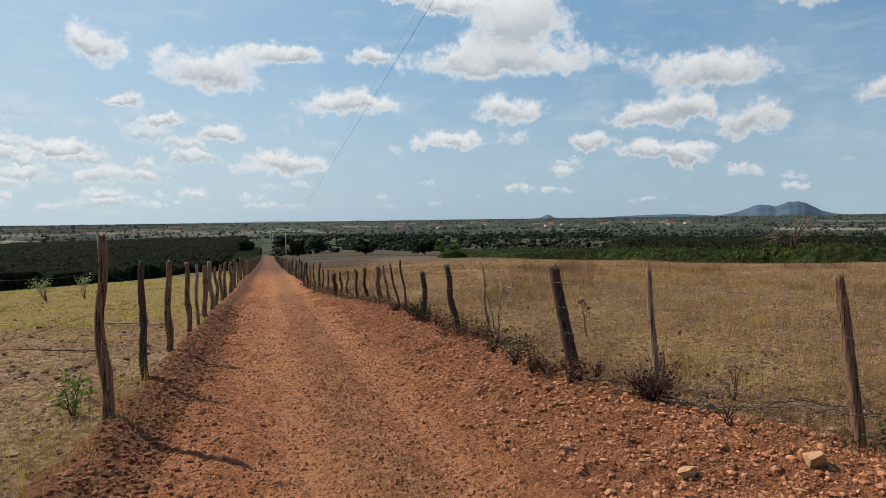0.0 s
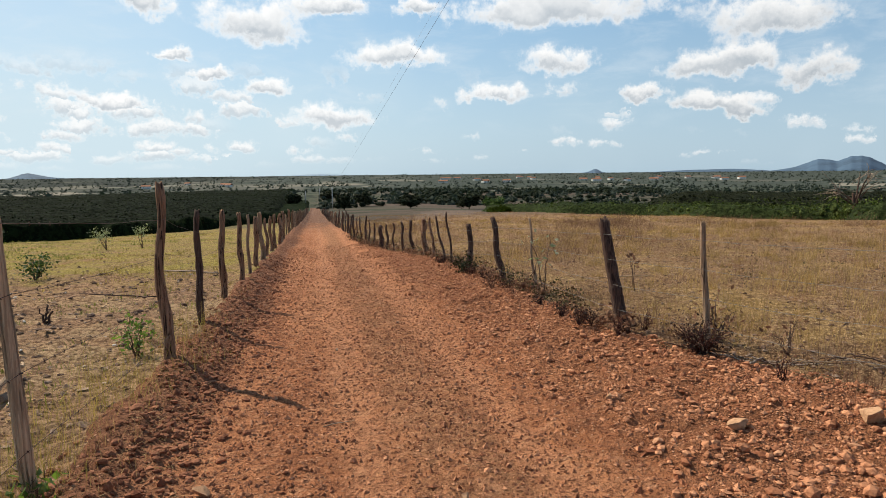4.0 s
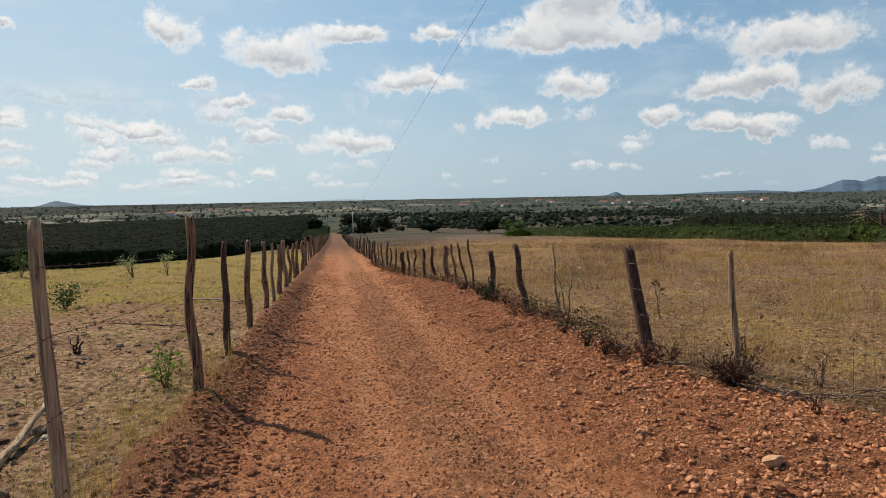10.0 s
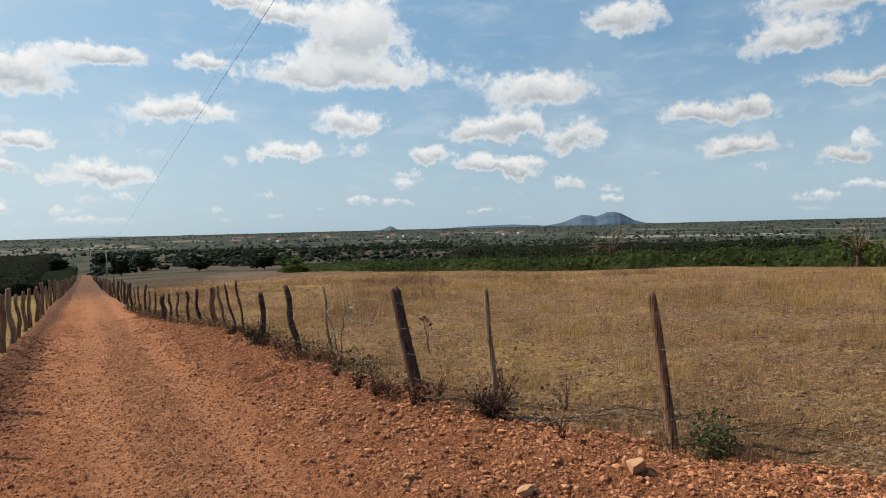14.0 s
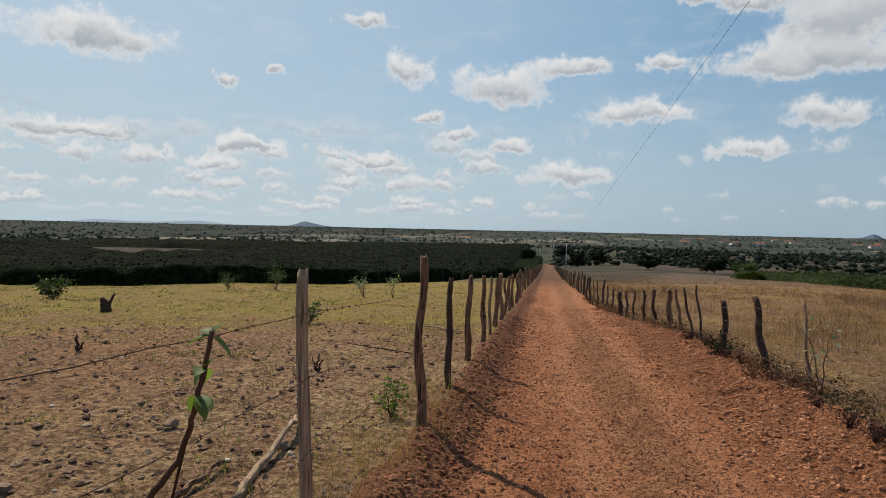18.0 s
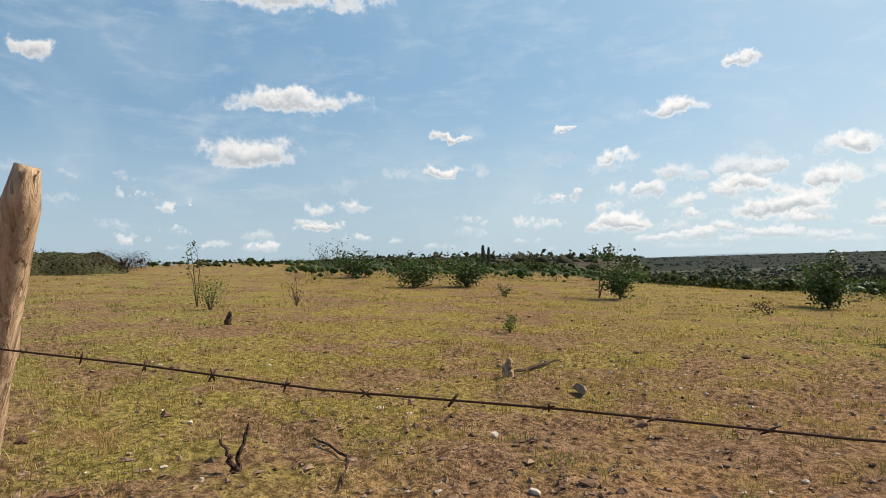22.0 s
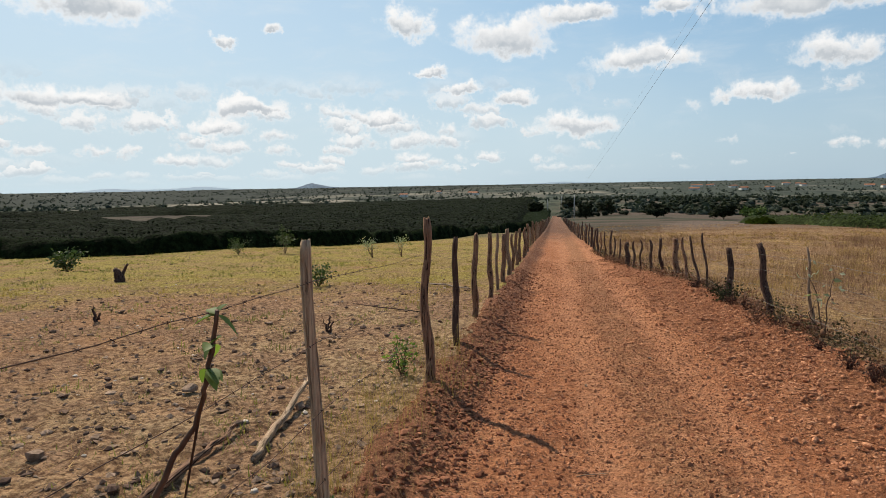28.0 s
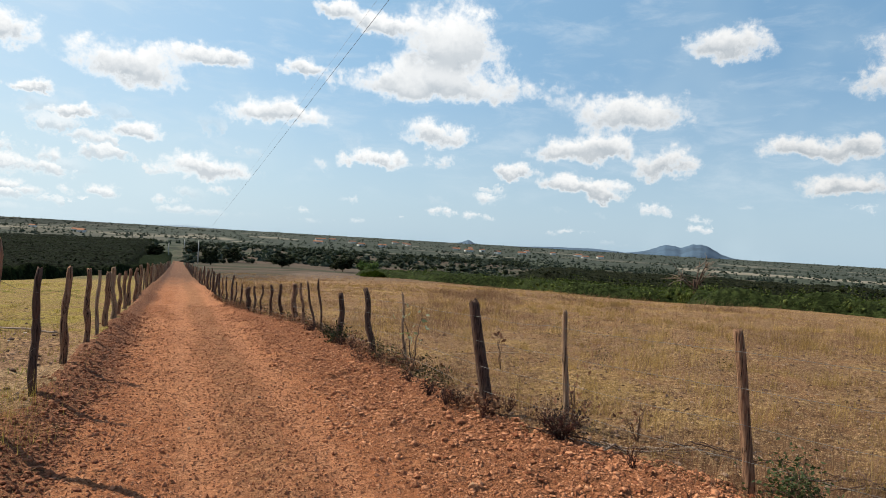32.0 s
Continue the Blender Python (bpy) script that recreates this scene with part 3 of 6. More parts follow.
M_SCRUB_GREEN = leaf_material("light_green_scrub", (0.056, 0.074, 0.024), (0.160, 0.182, 0.062), 0.15, 0.9, 0.06, shaggy=6.0)
# Plantation and valley woods: leaf colours darkened to include cloud shadow
M_CANOPY = leaf_material("dark_green_plantation", (0.013, 0.022, 0.008), (0.038, 0.054, 0.018), 0.06, 0.95, 0.02, shaggy=2.4)
M_WOODS = leaf_material("dark_woodland_canopy", (0.010, 0.015, 0.008), (0.032, 0.040, 0.020), 0.05, 0.95, 0.02, shaggy=0.9)
M_EASTWOODS = leaf_material("olive_brown_woodland_canopy", (0.022, 0.026, 0.014), (0.066, 0.070, 0.036), 0.08, 0.95, 0.02, shaggy=0.9)
# Far trees: the leaf colour itself is greyed in place of haze.
M_HAZY = leaf_material("haze_grey_far_trees", (0.026, 0.036, 0.030), (0.056, 0.066, 0.050), 0.10, 0.95, 0.02)
M_BROWNBRUSH = leaf_material("brown_grey_brush", (0.070, 0.052, 0.038), (0.180, 0.138, 0.100), 0.12, 0.95, 0.03, (1.1, 1.0, 0.9), shaggy=5.0)
M_WEED = leaf_material("dark_olive_weeds", (0.038, 0.032, 0.018), (0.130, 0.110, 0.052), 0.15, 0.85, 0.08, (1.1, 1.1, 0.7))
M_THICKET = leaf_material("mixed_green_thicket", (0.040, 0.058, 0.018), (0.180, 0.215, 0.066), 0.18, 0.9, 0.05, shaggy=2.6)
# Brush on the plain, its base colour paled as if seen through haze
M_HAZEBRUSH = leaf_material("haze_pale_olive_brush", (0.036, 0.036, 0.024), (0.098, 0.090, 0.060), 0.1, 0.95, 0.02)
M_PUFF = leaf_material("pale_grey_green_flower_heads", (0.20, 0.22, 0.15), (0.42, 0.42, 0.33), 0.3, 0.8, 0.1)
M_WEED_GREEN = leaf_material("dull_green_weed_leaves", (0.026, 0.038, 0.014), (0.085, 0.105, 0.042), 0.15, 0.7, 0.15)
M_SCRUB_LUSH = leaf_material("fresh_green_scrub", (0.034, 0.062, 0.018), (0.120, 0.165, 0.050), 0.22, 0.7, 0.15)
M_TWIG = plain_material("dry_twigs", (0.13, 0.075, 0.05), 0.9, 0.0, 0.5)
M_TWIG_RED = plain_material("dark_red_dry_weed", (0.085, 0.032, 0.022), 0.9, 0.0, 0.5)
M_CACTUS = plain_material("cactus_skin", (0.032, 0.048, 0.022), 0.6, 0.0, 0.5, 3.0)
M_CONCRETE = plain_material("grey_concrete_pole", (0.42, 0.40, 0.37), 0.85)
# Hill colours are tinted blue; distance haze is painted into the base colour.
M_HILL = plain_material("haze_blue_hill", (0.062, 0.105, 0.160), 1.0, 0.0, 0.35, 0.006)
M_HILL_FAR = plain_material("haze_pale_blue_range", (0.205, 0.275, 0.345), 1.0, 0.0, 0.12, 0.004)
M_WHITEWALL = plain_material("whitewashed_wall", (0.72, 0.69, 0.63), 0.9, 0.0, 0.2, 0.5)
M_TILE = plain_material("clay_roof_tiles", (0.34, 0.15, 0.08), 0.9, 0.0, 0.4, 0.8)
M_DARK = plain_material("dark_opening", (0.03, 0.028, 0.026), 0.8)


# ---------------------------------------------------------------- the lie of the land
def smooth(v):
    v = np.clip(v, 0.0, 1.0)
    return v * v * (3 - 2 * v)


def soft(v, k=6.0):
    """max(v, 0) with a rounded corner k metres wide."""
    return np.where(v > 4 * k, v, k * np.log1p(np.exp(np.clip(v / k, -40, 40)))) - 0.0


def grid_noise(x, y, seed=0):
    """Smooth value noise, 0 to 1."""
    x, y = np.asarray(x, float), np.asarray(y, float)
    i, j = np.floor(x), np.floor(y)

    def at(a, b):
        v = np.sin(a * 127.1 + b * 311.7 + seed * 74.7) * 43758.5453
        return v - np.floor(v)

    u, v = smooth(x - i), smooth(y - j)
    return (at(i, j) * (1 - u) + at(i + 1, j) * u) * (1 - v) + (at(i, j + 1) * (1 - u) + at(i + 1, j + 1) * u) * v


def rough(x, y, size, seed=0, octaves=3):
    """Several octaves of noise about zero; size is the largest lump, in metres."""
    out, weight = 0.0, 1.0
    for n in range(octaves):
        out = out + weight * (grid_noise(x / size + 17 * n, y / size - 9 * n, seed + n) - 0.5)
        size, weight = size / 2.1, weight * 0.5
    return out


FENCE_Y = [-60, 0, 1.7, 3.8, 5.6, 6.6, 11, 15, 18, 20, 22, 25, 30, 37, 50, 5000]
FENCE_X = [6.5, 5.3, 4.8, 4.05, 3.5, 3.15, 3.2, 3.2, 2.95, 2.6, 2.2, 1.85, 1.6, 1.5, 1.45, 1.45]


def right_fence(y):
    return np.interp(y, FENCE_Y, FENCE_X)


LEFT_FENCE = -1.5


def brow_line(x):
    """Where the left pasture ends above the slope, along y."""
    return np.interp(x, [-30, -24, -20, -15.5, -13, -9, -5], [30, 33, 37, 42, 47, 62, 76])


def land(x, y):
    """The height of the land without the road's own shape."""
    x, y = np.asarray(x, float), np.asarray(y, float)
    r = np.hypot(x, y)
    z = np.where(y > -40, -0.05 * y, 2.0 - 0.004 * (y + 40))
    brow = brow_line(x) - 4
    z = z - 0.085 * soft(y - brow, 4) * smooth((-1.7 - x) / 3)
    z = z - 0.05 * soft(-x - 36, 5) * smooth((y + 14) / 22)
    z = z - 5.0 * (1 - np.exp(-0.075 * soft(x - 34, 4) / 5.0)) * smooth((y + 2) / 22)
    floor = -12.5 - 5 * smooth((r - 300) / 700) + 12 * smooth((r - 900) / 4000) + 2.5 * rough(x, y, 260, 5, 2) * smooth((r - 250) / 400)
    d = z - floor
    z = floor + soft(d, 2.0)
    return z + 0.35 * rough(x, y, 9, 3, 2) * smooth((r - 12) / 40)


def shaped(x, y):
    """The land with the road's berm, crown and gravel bank."""
    x, y = np.asarray(x, float), np.asarray(y, float)
    xr = right_fence(y)
    bank = xr - np.clip(0.35 + 0.55 * (xr - 1.45), 0.3, 1.9)
    left = 0.13 * smooth((-0.88 - x) / 0.55) + 0.05 * np.exp(-(((x + 1.36) / 0.24) ** 2))
    right = 0.03 * smooth((x - bank) / np.maximum(xr - bank, 0.3)) + 0.05 * np.exp(-(((x - xr + 0.45) / 0.35) ** 2)) + 0.17 * smooth((x - xr - 1.5) / 22)
    inside = smooth((x + 1.2) / 0.3) * smooth((bank - x) / 0.4)
    ruts = -0.025 * np.exp(-(((x - 0.08) / 0.25) ** 2)) - 0.025 * np.exp(-(((x - 1.12) / 0.25) ** 2))
    near = smooth((120 - np.abs(y)) / 80)
    return land(x, y) + left + right + near * inside * ruts


def field_top(x, y):
    """The pasture's own surface: the land with its clods and hoof marks."""
    r = np.hypot(x, y)
    lumps = smooth((60 - r) / 30)
    return shaped(x, y) + lumps * (0.07 * rough(x, y, 0.9, 11, 3) + 0.075 * rough(x, y, 0.24, 13, 2) * smooth((18 - r) / 8))


def road_top(x, y):
    """The road's surface, with the lumps of its berm and gravel bank."""
    bank = smooth((x - 1.2) / 0.7) + 0.8 * smooth((-0.85 - x) / 0.4)
    near = smooth((45 - y) / 25)
    z = shaped(x, y) + near * (0.024 + 0.060 * bank) * rough(x, y, 0.34, 31, 3) + near * (0.018 + 0.012 * bank) * rough(x, y, 0.085, 33, 2)
    return z + 0.012 + 0.0008 * np.maximum(y, 0)


def top(x, y):
    """What one would stand on at a place."""
    x, y = np.asarray(x, float), np.asarray(y, float)
    on_road = (x > LEFT_FENCE + 0.05) & (x < right_fence(y)) & (y > -9) & (y < 245)
    return np.where(on_road, road_top(x, y), field_top(x, y))


def surface(x, y):
    return float(top(x, y))


# ---------------------------------------------------------------- mesh builders
def mesh_of(name, verts, faces, mats, smooth_shade=True):
    """A mesh from an array of places and an array (or list of arrays) of faces with one corner count each."""
    me = bpy.data.meshes.new(name)
    groups = faces if isinstance(faces, list) else [faces]
    groups = [np.asarray(g, np.int32) for g in groups if len(g)]
    loops = np.concatenate([g.ravel() for g in groups])
    sizes = np.concatenate([np.full(len(g), g.shape[1], np.int32) for g in groups])
    me.vertices.add(len(verts))
    me.vertices.foreach_set("co", np.asarray(verts, np.float32).ravel())
    me.loops.add(len(loops))
    me.loops.foreach_set("vertex_index", loops)
    me.polygons.add(len(sizes))
    me.polygons.foreach_set("loop_start", np.concatenate([[0], np.cumsum(sizes)[:-1]]).astype(np.int32))
    me.polygons.foreach_set("loop_total", sizes)
    me.polygons.foreach_set("use_smooth", np.full(len(sizes), smooth_shade))
    me.update(calc_edges=True)
    me.materials.append(mats)
    return me


def part(name, shape, mat, parent=None, label="", smooth_shade=True):
    """Links verts and faces as ONE mesh object, under a thing or a part of one."""
    ob = new(name, mesh_of(name, shape[0], shape[1], mat, smooth_shade))
    ob.parent = parent
    return tagged(ob, label)


def thing(name, x, y, z, label, category, group=""):
    ob = new(name)
    ob.empty_display_size = 0.1
    ob.location = (x, y, z)
    return tagged(ob, label, category, group)


def merge(shapes):
    """Several (verts, faces) of one corner count as one."""
    verts, faces, n = [], [], 0
    for v, f in shapes:
        verts.append(v), faces.append(np.asarray(f) + n)
        n += len(v)
    return np.concatenate(verts), np.concatenate(faces)


def tube(points, radii, sides=8, jag=0.0, seed=0, lumps=0.0):
    """A closed tube of quads along points. jag: unevenness of the far end; lumps: of the flanks."""
    rnd = np.random.RandomState(seed)
    pts = np.asarray(points, float)
    radii = np.broadcast_to(np.asarray(radii, float), (len(pts),))
    way = np.gradient(pts, axis=0)
    way /= np.linalg.norm(way, axis=1)[:, None]
    ref = np.array([1.0, 0, 0]) if abs(way[:, 2]).mean() > 0.6 else np.array([0, 0, 1.0])
    u = np.cross(way, ref)
    u /= np.linalg.norm(u, axis=1)[:, None]
    v = np.cross(way, u)
    a = np.linspace(0, 2 * np.pi, sides, endpoint=False)
    flute = 1 + lumps * rnd.uniform(-1, 1, sides)
    rr = radii[:, None] * flute * (1 + lumps * 0.6 * rnd.uniform(-1, 1, (len(pts), sides)))
    ring = pts[:, None] + rr[..., None] * (np.cos(a)[:, None] * u[:, None] + np.sin(a)[:, None] * v[:, None])
    if jag:
        ring[-1] += way[-1] * (rnd.uniform(-1, 0.4, sides) * jag)[:, None]
    verts = ring.reshape(-1, 3)
    m, k = len(pts), np.arange(sides)
    k2 = (k + 1) % sides
    quads = [np.stack([i * sides + k, i * sides + k2, (i + 1) * sides + k2, (i + 1) * sides + k], 1) for i in range(m - 1)]
    ends = np.concatenate([pts[:1], pts[-1:] + way[-1:] * jag * (0.3 if sides > 12 and jag < 0.02 else -0.4)])
    verts = np.concatenate([verts, ends])
    lo, hi, last = m * sides, m * sides + 1, (m - 1) * sides
    half = np.arange(0, sides, 2)
    caps = [np.stack([np.full(len(half), lo), (half + 2) % sides, half + 1, half], 1), np.stack([np.full(len(half), hi), last + half, last + half + 1, last + (half + 2) % sides], 1)]
    return verts, np.concatenate(quads + caps)


def leaves(centres, size, seed=0, ratio=0.55, droop=0.0, spread=0.35):
    """One folded diamond of a leaf at each centre, turned at random."""
    rnd = np.random.RandomState(seed)
    c = np.asarray(centres, float)
    m = len(c)
    s = np.asarray(size) * rnd.uniform(1 - spread, 1 + spread, m)
    way = rnd.normal(size=(m, 3))
    way[:, 2] = way[:, 2] * 0.6 - droop
    way /= np.linalg.norm(way, axis=1)[:, None]
    side = np.cross(way, rnd.normal(size=(m, 3)))
    side /= np.linalg.norm(side, axis=1)[:, None]
    lift = np.cross(side, way)
    l, w = (s / 2)[:, None] * way, (s * ratio / 2)[:, None] * side
    k = (s * 0.10)[:, None] * lift
    verts = np.stack([c - l, c + w * 0.9 - l * 0.15 + k, c + l, c - w * 0.9 - l * 0.15 + k], 1).reshape(-1, 3)
    return verts, np.arange(4 * m).reshape(-1, 4)


def blades(x, y, z, height, width, seed=0, per=7, lean=0.45, spread=0.05):
    """Tufts of narrow blades at each place."""
    rnd = np.random.RandomState(seed)
    m = len(x) * per
    base = np.repeat(np.stack([x, y, z], 1), per, 0) + np.c_[rnd.normal(0, spread, (m, 2)), np.full(m, -0.01)]
    h = np.repeat(np.broadcast_to(height, (len(x),)), per) * rnd.uniform(0.45, 1.15, m)
    width = np.repeat(np.broadcast_to(width, (len(x),)), per)
    a = rnd.uniform(0, 2 * np.pi, m)
    out = np.stack([np.cos(a), np.sin(a), 0 * a], 1) * (h * rnd.uniform(0.1, 1, m) * lean)[:, None]
    across = np.stack([-np.sin(a), np.cos(a), 0 * a], 1) * (width * rnd.uniform(0.6, 1.3, m))[:, None] / 2
    up = np.c_[np.zeros((m, 2)), h]
    across = across * 1.8
    verts = np.stack([base - across, base + across, base + up + out + across * 0.3, base + up + out - across * 0.3], 1).reshape(-1, 3)
    return verts, np.arange(4 * m).reshape(-1, 4)


def pebbles(x, y, z, size, seed=0, flat=0.6, fine=True):
    """A rough stone of twenty sides, or of eight, at each place, sunk a little."""
    rnd = np.random.RandomState(seed)
    bm = bmesh.new()
    bmesh.ops.create_icosphere(bm, subdivisions=1, radius=1.0)
    bm.verts.index_update()
    unit = np.array([v.co[:] for v in bm.verts])
    tris = np.array([[v.index for v in f.verts] for f in bm.faces])
    bm.free()
    if not fine:
        unit = np.array([(1, 0, 0), (-1, 0, 0), (0, 1, 0), (0, -1, 0), (0, 0, 1), (0, 0, -1)], float)
        tris = np.array([(a, b, c) if (a < 1) ^ (b < 3) ^ (c < 5) else (a, c, b) for a in (0, 1) for b in (2, 3) for c in (4, 5)])
    m = len(x)
    stretch = rnd.uniform(0.6, 1.25, (m, 1, 3)) * np.array([1, 1, flat])
    jitter = 1 + rnd.uniform(-0.27, 0.27, (m, len(unit), 1 if fine else 3)) + (0 if fine else 0.12)
    if not fine:
        unit = unit + rnd.uniform(-0.36, 0.36, (m, 6, 3))
    v = (unit if unit.ndim == 3 else unit[None]) * jitter * stretch * (np.asarray(size) * np.ones(m))[:, None, None]
    a = rnd.uniform(0, 2 * np.pi, m)
    c, s = np.cos(a)[:, None], np.sin(a)[:, None]
    v = np.stack([v[..., 0] * c - v[..., 1] * s, v[..., 0] * s + v[..., 1] * c, v[..., 2]], -1)
    v += np.stack([x, y, z + np.asarray(size) * flat * 0.35], 1)[:, None]
    return v.reshape(-1, 3), (tris[None] + (np.arange(m) * jitter.shape[1])[:, None, None]).reshape(-1, 3)


# ---------------------------------------------------------------- ground and road
def build_ground():
    az = np.radians(np.concatenate([np.arange(-180, -9, 0.6), np.arange(-9, 14, 0.2), np.arange(14, 75, 0.6), np.arange(75, 180, 1.5)]))
    rr = np.concatenate([[0.0], np.geomspace(0.35, 2.2, 30), np.geomspace(2.24, 17, 110), 17.7 * 1.0425 ** np.arange(140)])
    rr = rr[rr < 4900]
    rr = np.append(rr, 4950)
    a, r = np.meshgrid(az, rr, indexing="ij")
    x, y = r * np.sin(a), r * np.cos(a)
    z = field_top(x, y)
    xr = right_fence(y)
    under = smooth((x + 1.45) / 0.2) * smooth((xr + 0.05 - x) / 0.25) * (y > -9.5) * (y < 248)
    z = z - under * (0.2 + 0.004 * np.abs(y))
    m, k = len(az), len(rr)
    verts = np.stack([x, y, z], -1).reshape(-1, 3)
    i, j = np.meshgrid(np.arange(m), np.arange(k - 1), indexing="ij")
    i2 = (i + 1) % m
    quads = np.stack([i * k + j, i * k + j + 1, i2 * k + j + 1, i2 * k + j], -1).reshape(-1, 4)
    ob = part("ground", (verts, quads), M_GROUND)
    tagged(ob, "dry pasture and scrub plain reaching the horizon", "ground", kind="structure")


def build_road():
    ys = np.concatenate([np.arange(-9, 1.5, 0.25), np.arange(1.5, 11, 0.03), np.geomspace(11, 245, 230)])
    u = np.linspace(0, 1, 170)
    yy, uu = np.meshgrid(ys, u, indexing="ij")
    lo = LEFT_FENCE - 0.12 + 0.22 * rough(yy, yy * 0 + 3, 1.1, 21)
    hi = right_fence(yy) + 0.12 + 0.5 * rough(yy, yy * 0 + 9, 1.4, 22)
    xx = lo + (hi - lo) * uu
    edge = np.minimum(uu, 1 - uu)
    z = road_top(xx, yy) - 0.09 * smooth((0.035 - edge) / 0.035)
    m, k = len(ys), len(u)
    i, j = np.meshgrid(np.arange(m - 1), np.arange(k - 1), indexing="ij")
    quads = np.stack([i * k + j, i * k + j + 1, (i + 1) * k + j + 1, (i + 1) * k + j], -1).reshape(-1, 4)
    ob = part("road", (np.stack([xx, yy, z], -1).reshape(-1, 3), quads), M_ROAD)
    tagged(ob, "rutted red laterite dirt road running downhill", "road", kind="structure")


build_ground()
build_road()


def ridge(name, label, az, half, height, far, peaks, mat):
    """A far hill: a long mound whose skyline is a sum of rounded peaks (offset, width, share)."""
    s = np.linspace(-1, 1, 90)
    line = sum(share * np.exp(-(((s - at) / width) ** 2)) for at, width, share in peaks)
    line = line * smooth((1 - np.abs(s)) / 0.25) * (1 + 0.12 * rough(s * 40, s * 0, 3.0, int(az) % 50 + 60, 3))
    t = np.linspace(0, 1, 14)
    base = float(land(far * math.sin(radians(az)), far * math.cos(radians(az)))) - 4
    ss, tt = np.meshgrid(s, t, indexing="ij")
    a, r = np.radians(az) + ss * np.radians(half), far - 260 * (1 - tt) * (0.4 + line[:, None])
    z = base + (line[:, None] * height + 4) * tt ** 0.8 + 6 * rough(ss * 30, tt * 6, 2.0, 70, 3) * (1 - tt) * line[:, None]
    verts = np.stack([r * np.sin(a), r * np.cos(a), z], -1).reshape(-1, 3)
    i, j = np.meshgrid(np.arange(len(s) - 1), np.arange(len(t) - 1), indexing="ij")
    k = len(t)
    quads = np.stack([i * k + j, (i + 1) * k + j, (i + 1) * k + j + 1, i * k + j + 1], -1).reshape(-1, 4)
    tagged(part(name, (verts, quads), mat), label, "hill", kind="structure")


# Far ridges, with air haze carried by their blue materials
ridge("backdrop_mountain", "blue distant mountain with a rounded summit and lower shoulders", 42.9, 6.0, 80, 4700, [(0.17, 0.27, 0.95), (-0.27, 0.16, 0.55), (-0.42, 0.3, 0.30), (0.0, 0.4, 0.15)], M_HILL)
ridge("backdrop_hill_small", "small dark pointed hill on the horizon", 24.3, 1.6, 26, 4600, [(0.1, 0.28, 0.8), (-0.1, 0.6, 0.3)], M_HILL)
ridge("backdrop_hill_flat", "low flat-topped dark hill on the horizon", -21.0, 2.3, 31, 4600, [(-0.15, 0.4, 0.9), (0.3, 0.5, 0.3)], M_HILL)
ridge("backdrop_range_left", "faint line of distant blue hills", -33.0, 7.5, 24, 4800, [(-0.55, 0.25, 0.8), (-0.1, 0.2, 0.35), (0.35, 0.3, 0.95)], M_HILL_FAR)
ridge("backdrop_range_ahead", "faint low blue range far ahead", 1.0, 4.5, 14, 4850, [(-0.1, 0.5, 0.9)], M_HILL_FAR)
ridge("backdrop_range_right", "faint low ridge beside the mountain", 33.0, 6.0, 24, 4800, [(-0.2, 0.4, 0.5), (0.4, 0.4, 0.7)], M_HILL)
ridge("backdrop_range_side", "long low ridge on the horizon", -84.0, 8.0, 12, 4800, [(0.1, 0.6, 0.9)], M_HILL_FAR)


# ---------------------------------------------------------------- fences
def post_shape(base, top, radius, seed, sides=10, ragged=0.05, bent=0.026, rings=15):
    """A hewn branch: bent, knotted, tapering a little, with a split top. Its foot stands in the earth."""
    rnd = np.random.RandomState(seed)
    b, t = np.array(base, float), np.array(top, float)
    s = np.linspace(-0.16, 1, rings)
    pts = b + (t - b) * s[:, None]
    bend = rnd.uniform(-1, 1, (3, 2)) * bent
    for n in range(3):
        pts[:, :2] += bend[n] * np.sin(np.pi * (n + 1) * np.clip(s, 0, 1))[:, None]
    rr = radius * (1.12 - 0.25 * np.clip(s, 0, 1)) * (1 + (0.10 if sides < 12 else 0.035) * rnd.uniform(-1, 1, len(s)))
    rr[rnd.randint(rings // 3, rings - 2)] *= 1.25 if sides < 12 else 1.12
    rr[-1] *= 0.62 if ragged < 0.02 else 0.88
    v, f = tube(pts, rr, sides, ragged, seed, 0.11 if sides < 12 else 0.07)
    return v - b, f


def wire_run(points, radius, sag, barbs, seed):
    """A slack strand from post to post, with a barb every hand's width along its near part."""
    rnd = np.random.RandomState(seed)
    line, shapes = [], []
    for a, b in zip(points[:-1], points[1:]):
        a, b = np.array(a), np.array(b)
        m = 7 if np.linalg.norm(a[:2]) < 14 else 3
        s = np.linspace(0, 1, m, endpoint=False)
        seg = a + (b - a) * s[:, None]
        seg[:, 2] -= 4 * sag * rnd.uniform(0.4, 1.3) * s * (1 - s)
        seg[1:] += rnd.normal(0, 0.004, (m - 1, 3))
        line.append(seg)
    line = np.concatenate(line + [np.array(points[-1])[None]])
    shapes.append(tube(line, radius, 5))
    step = np.linalg.norm(np.diff(line, axis=0), axis=1)
    run = np.concatenate([[0], np.cumsum(step)])
    spots = []
    if barbs:
        for d in np.arange(0.05, run[-1], 0.125):
            p = np.array([np.interp(d, run, line[:, k]) for k in range(3)])
            if np.hypot(p[0], p[1]) < 4.2:
                spots.append(p)
    return merge(shapes), spots


def barb_mesh(seed):
    """Two short wires twisted round the strand."""
    rn = np.random.RandomState(seed)
    shapes = []
    for _ in range(2):
        w = rn.normal(size=3)
        w *= 0.011 / np.linalg.norm(w)
        shapes.append(tube([-w, 0 * w, w], [0.0008, 0.0024, 0.0008], 4))
    v, f = merge(shapes)
    return mesh_of("barb", v, f, M_WIRE)


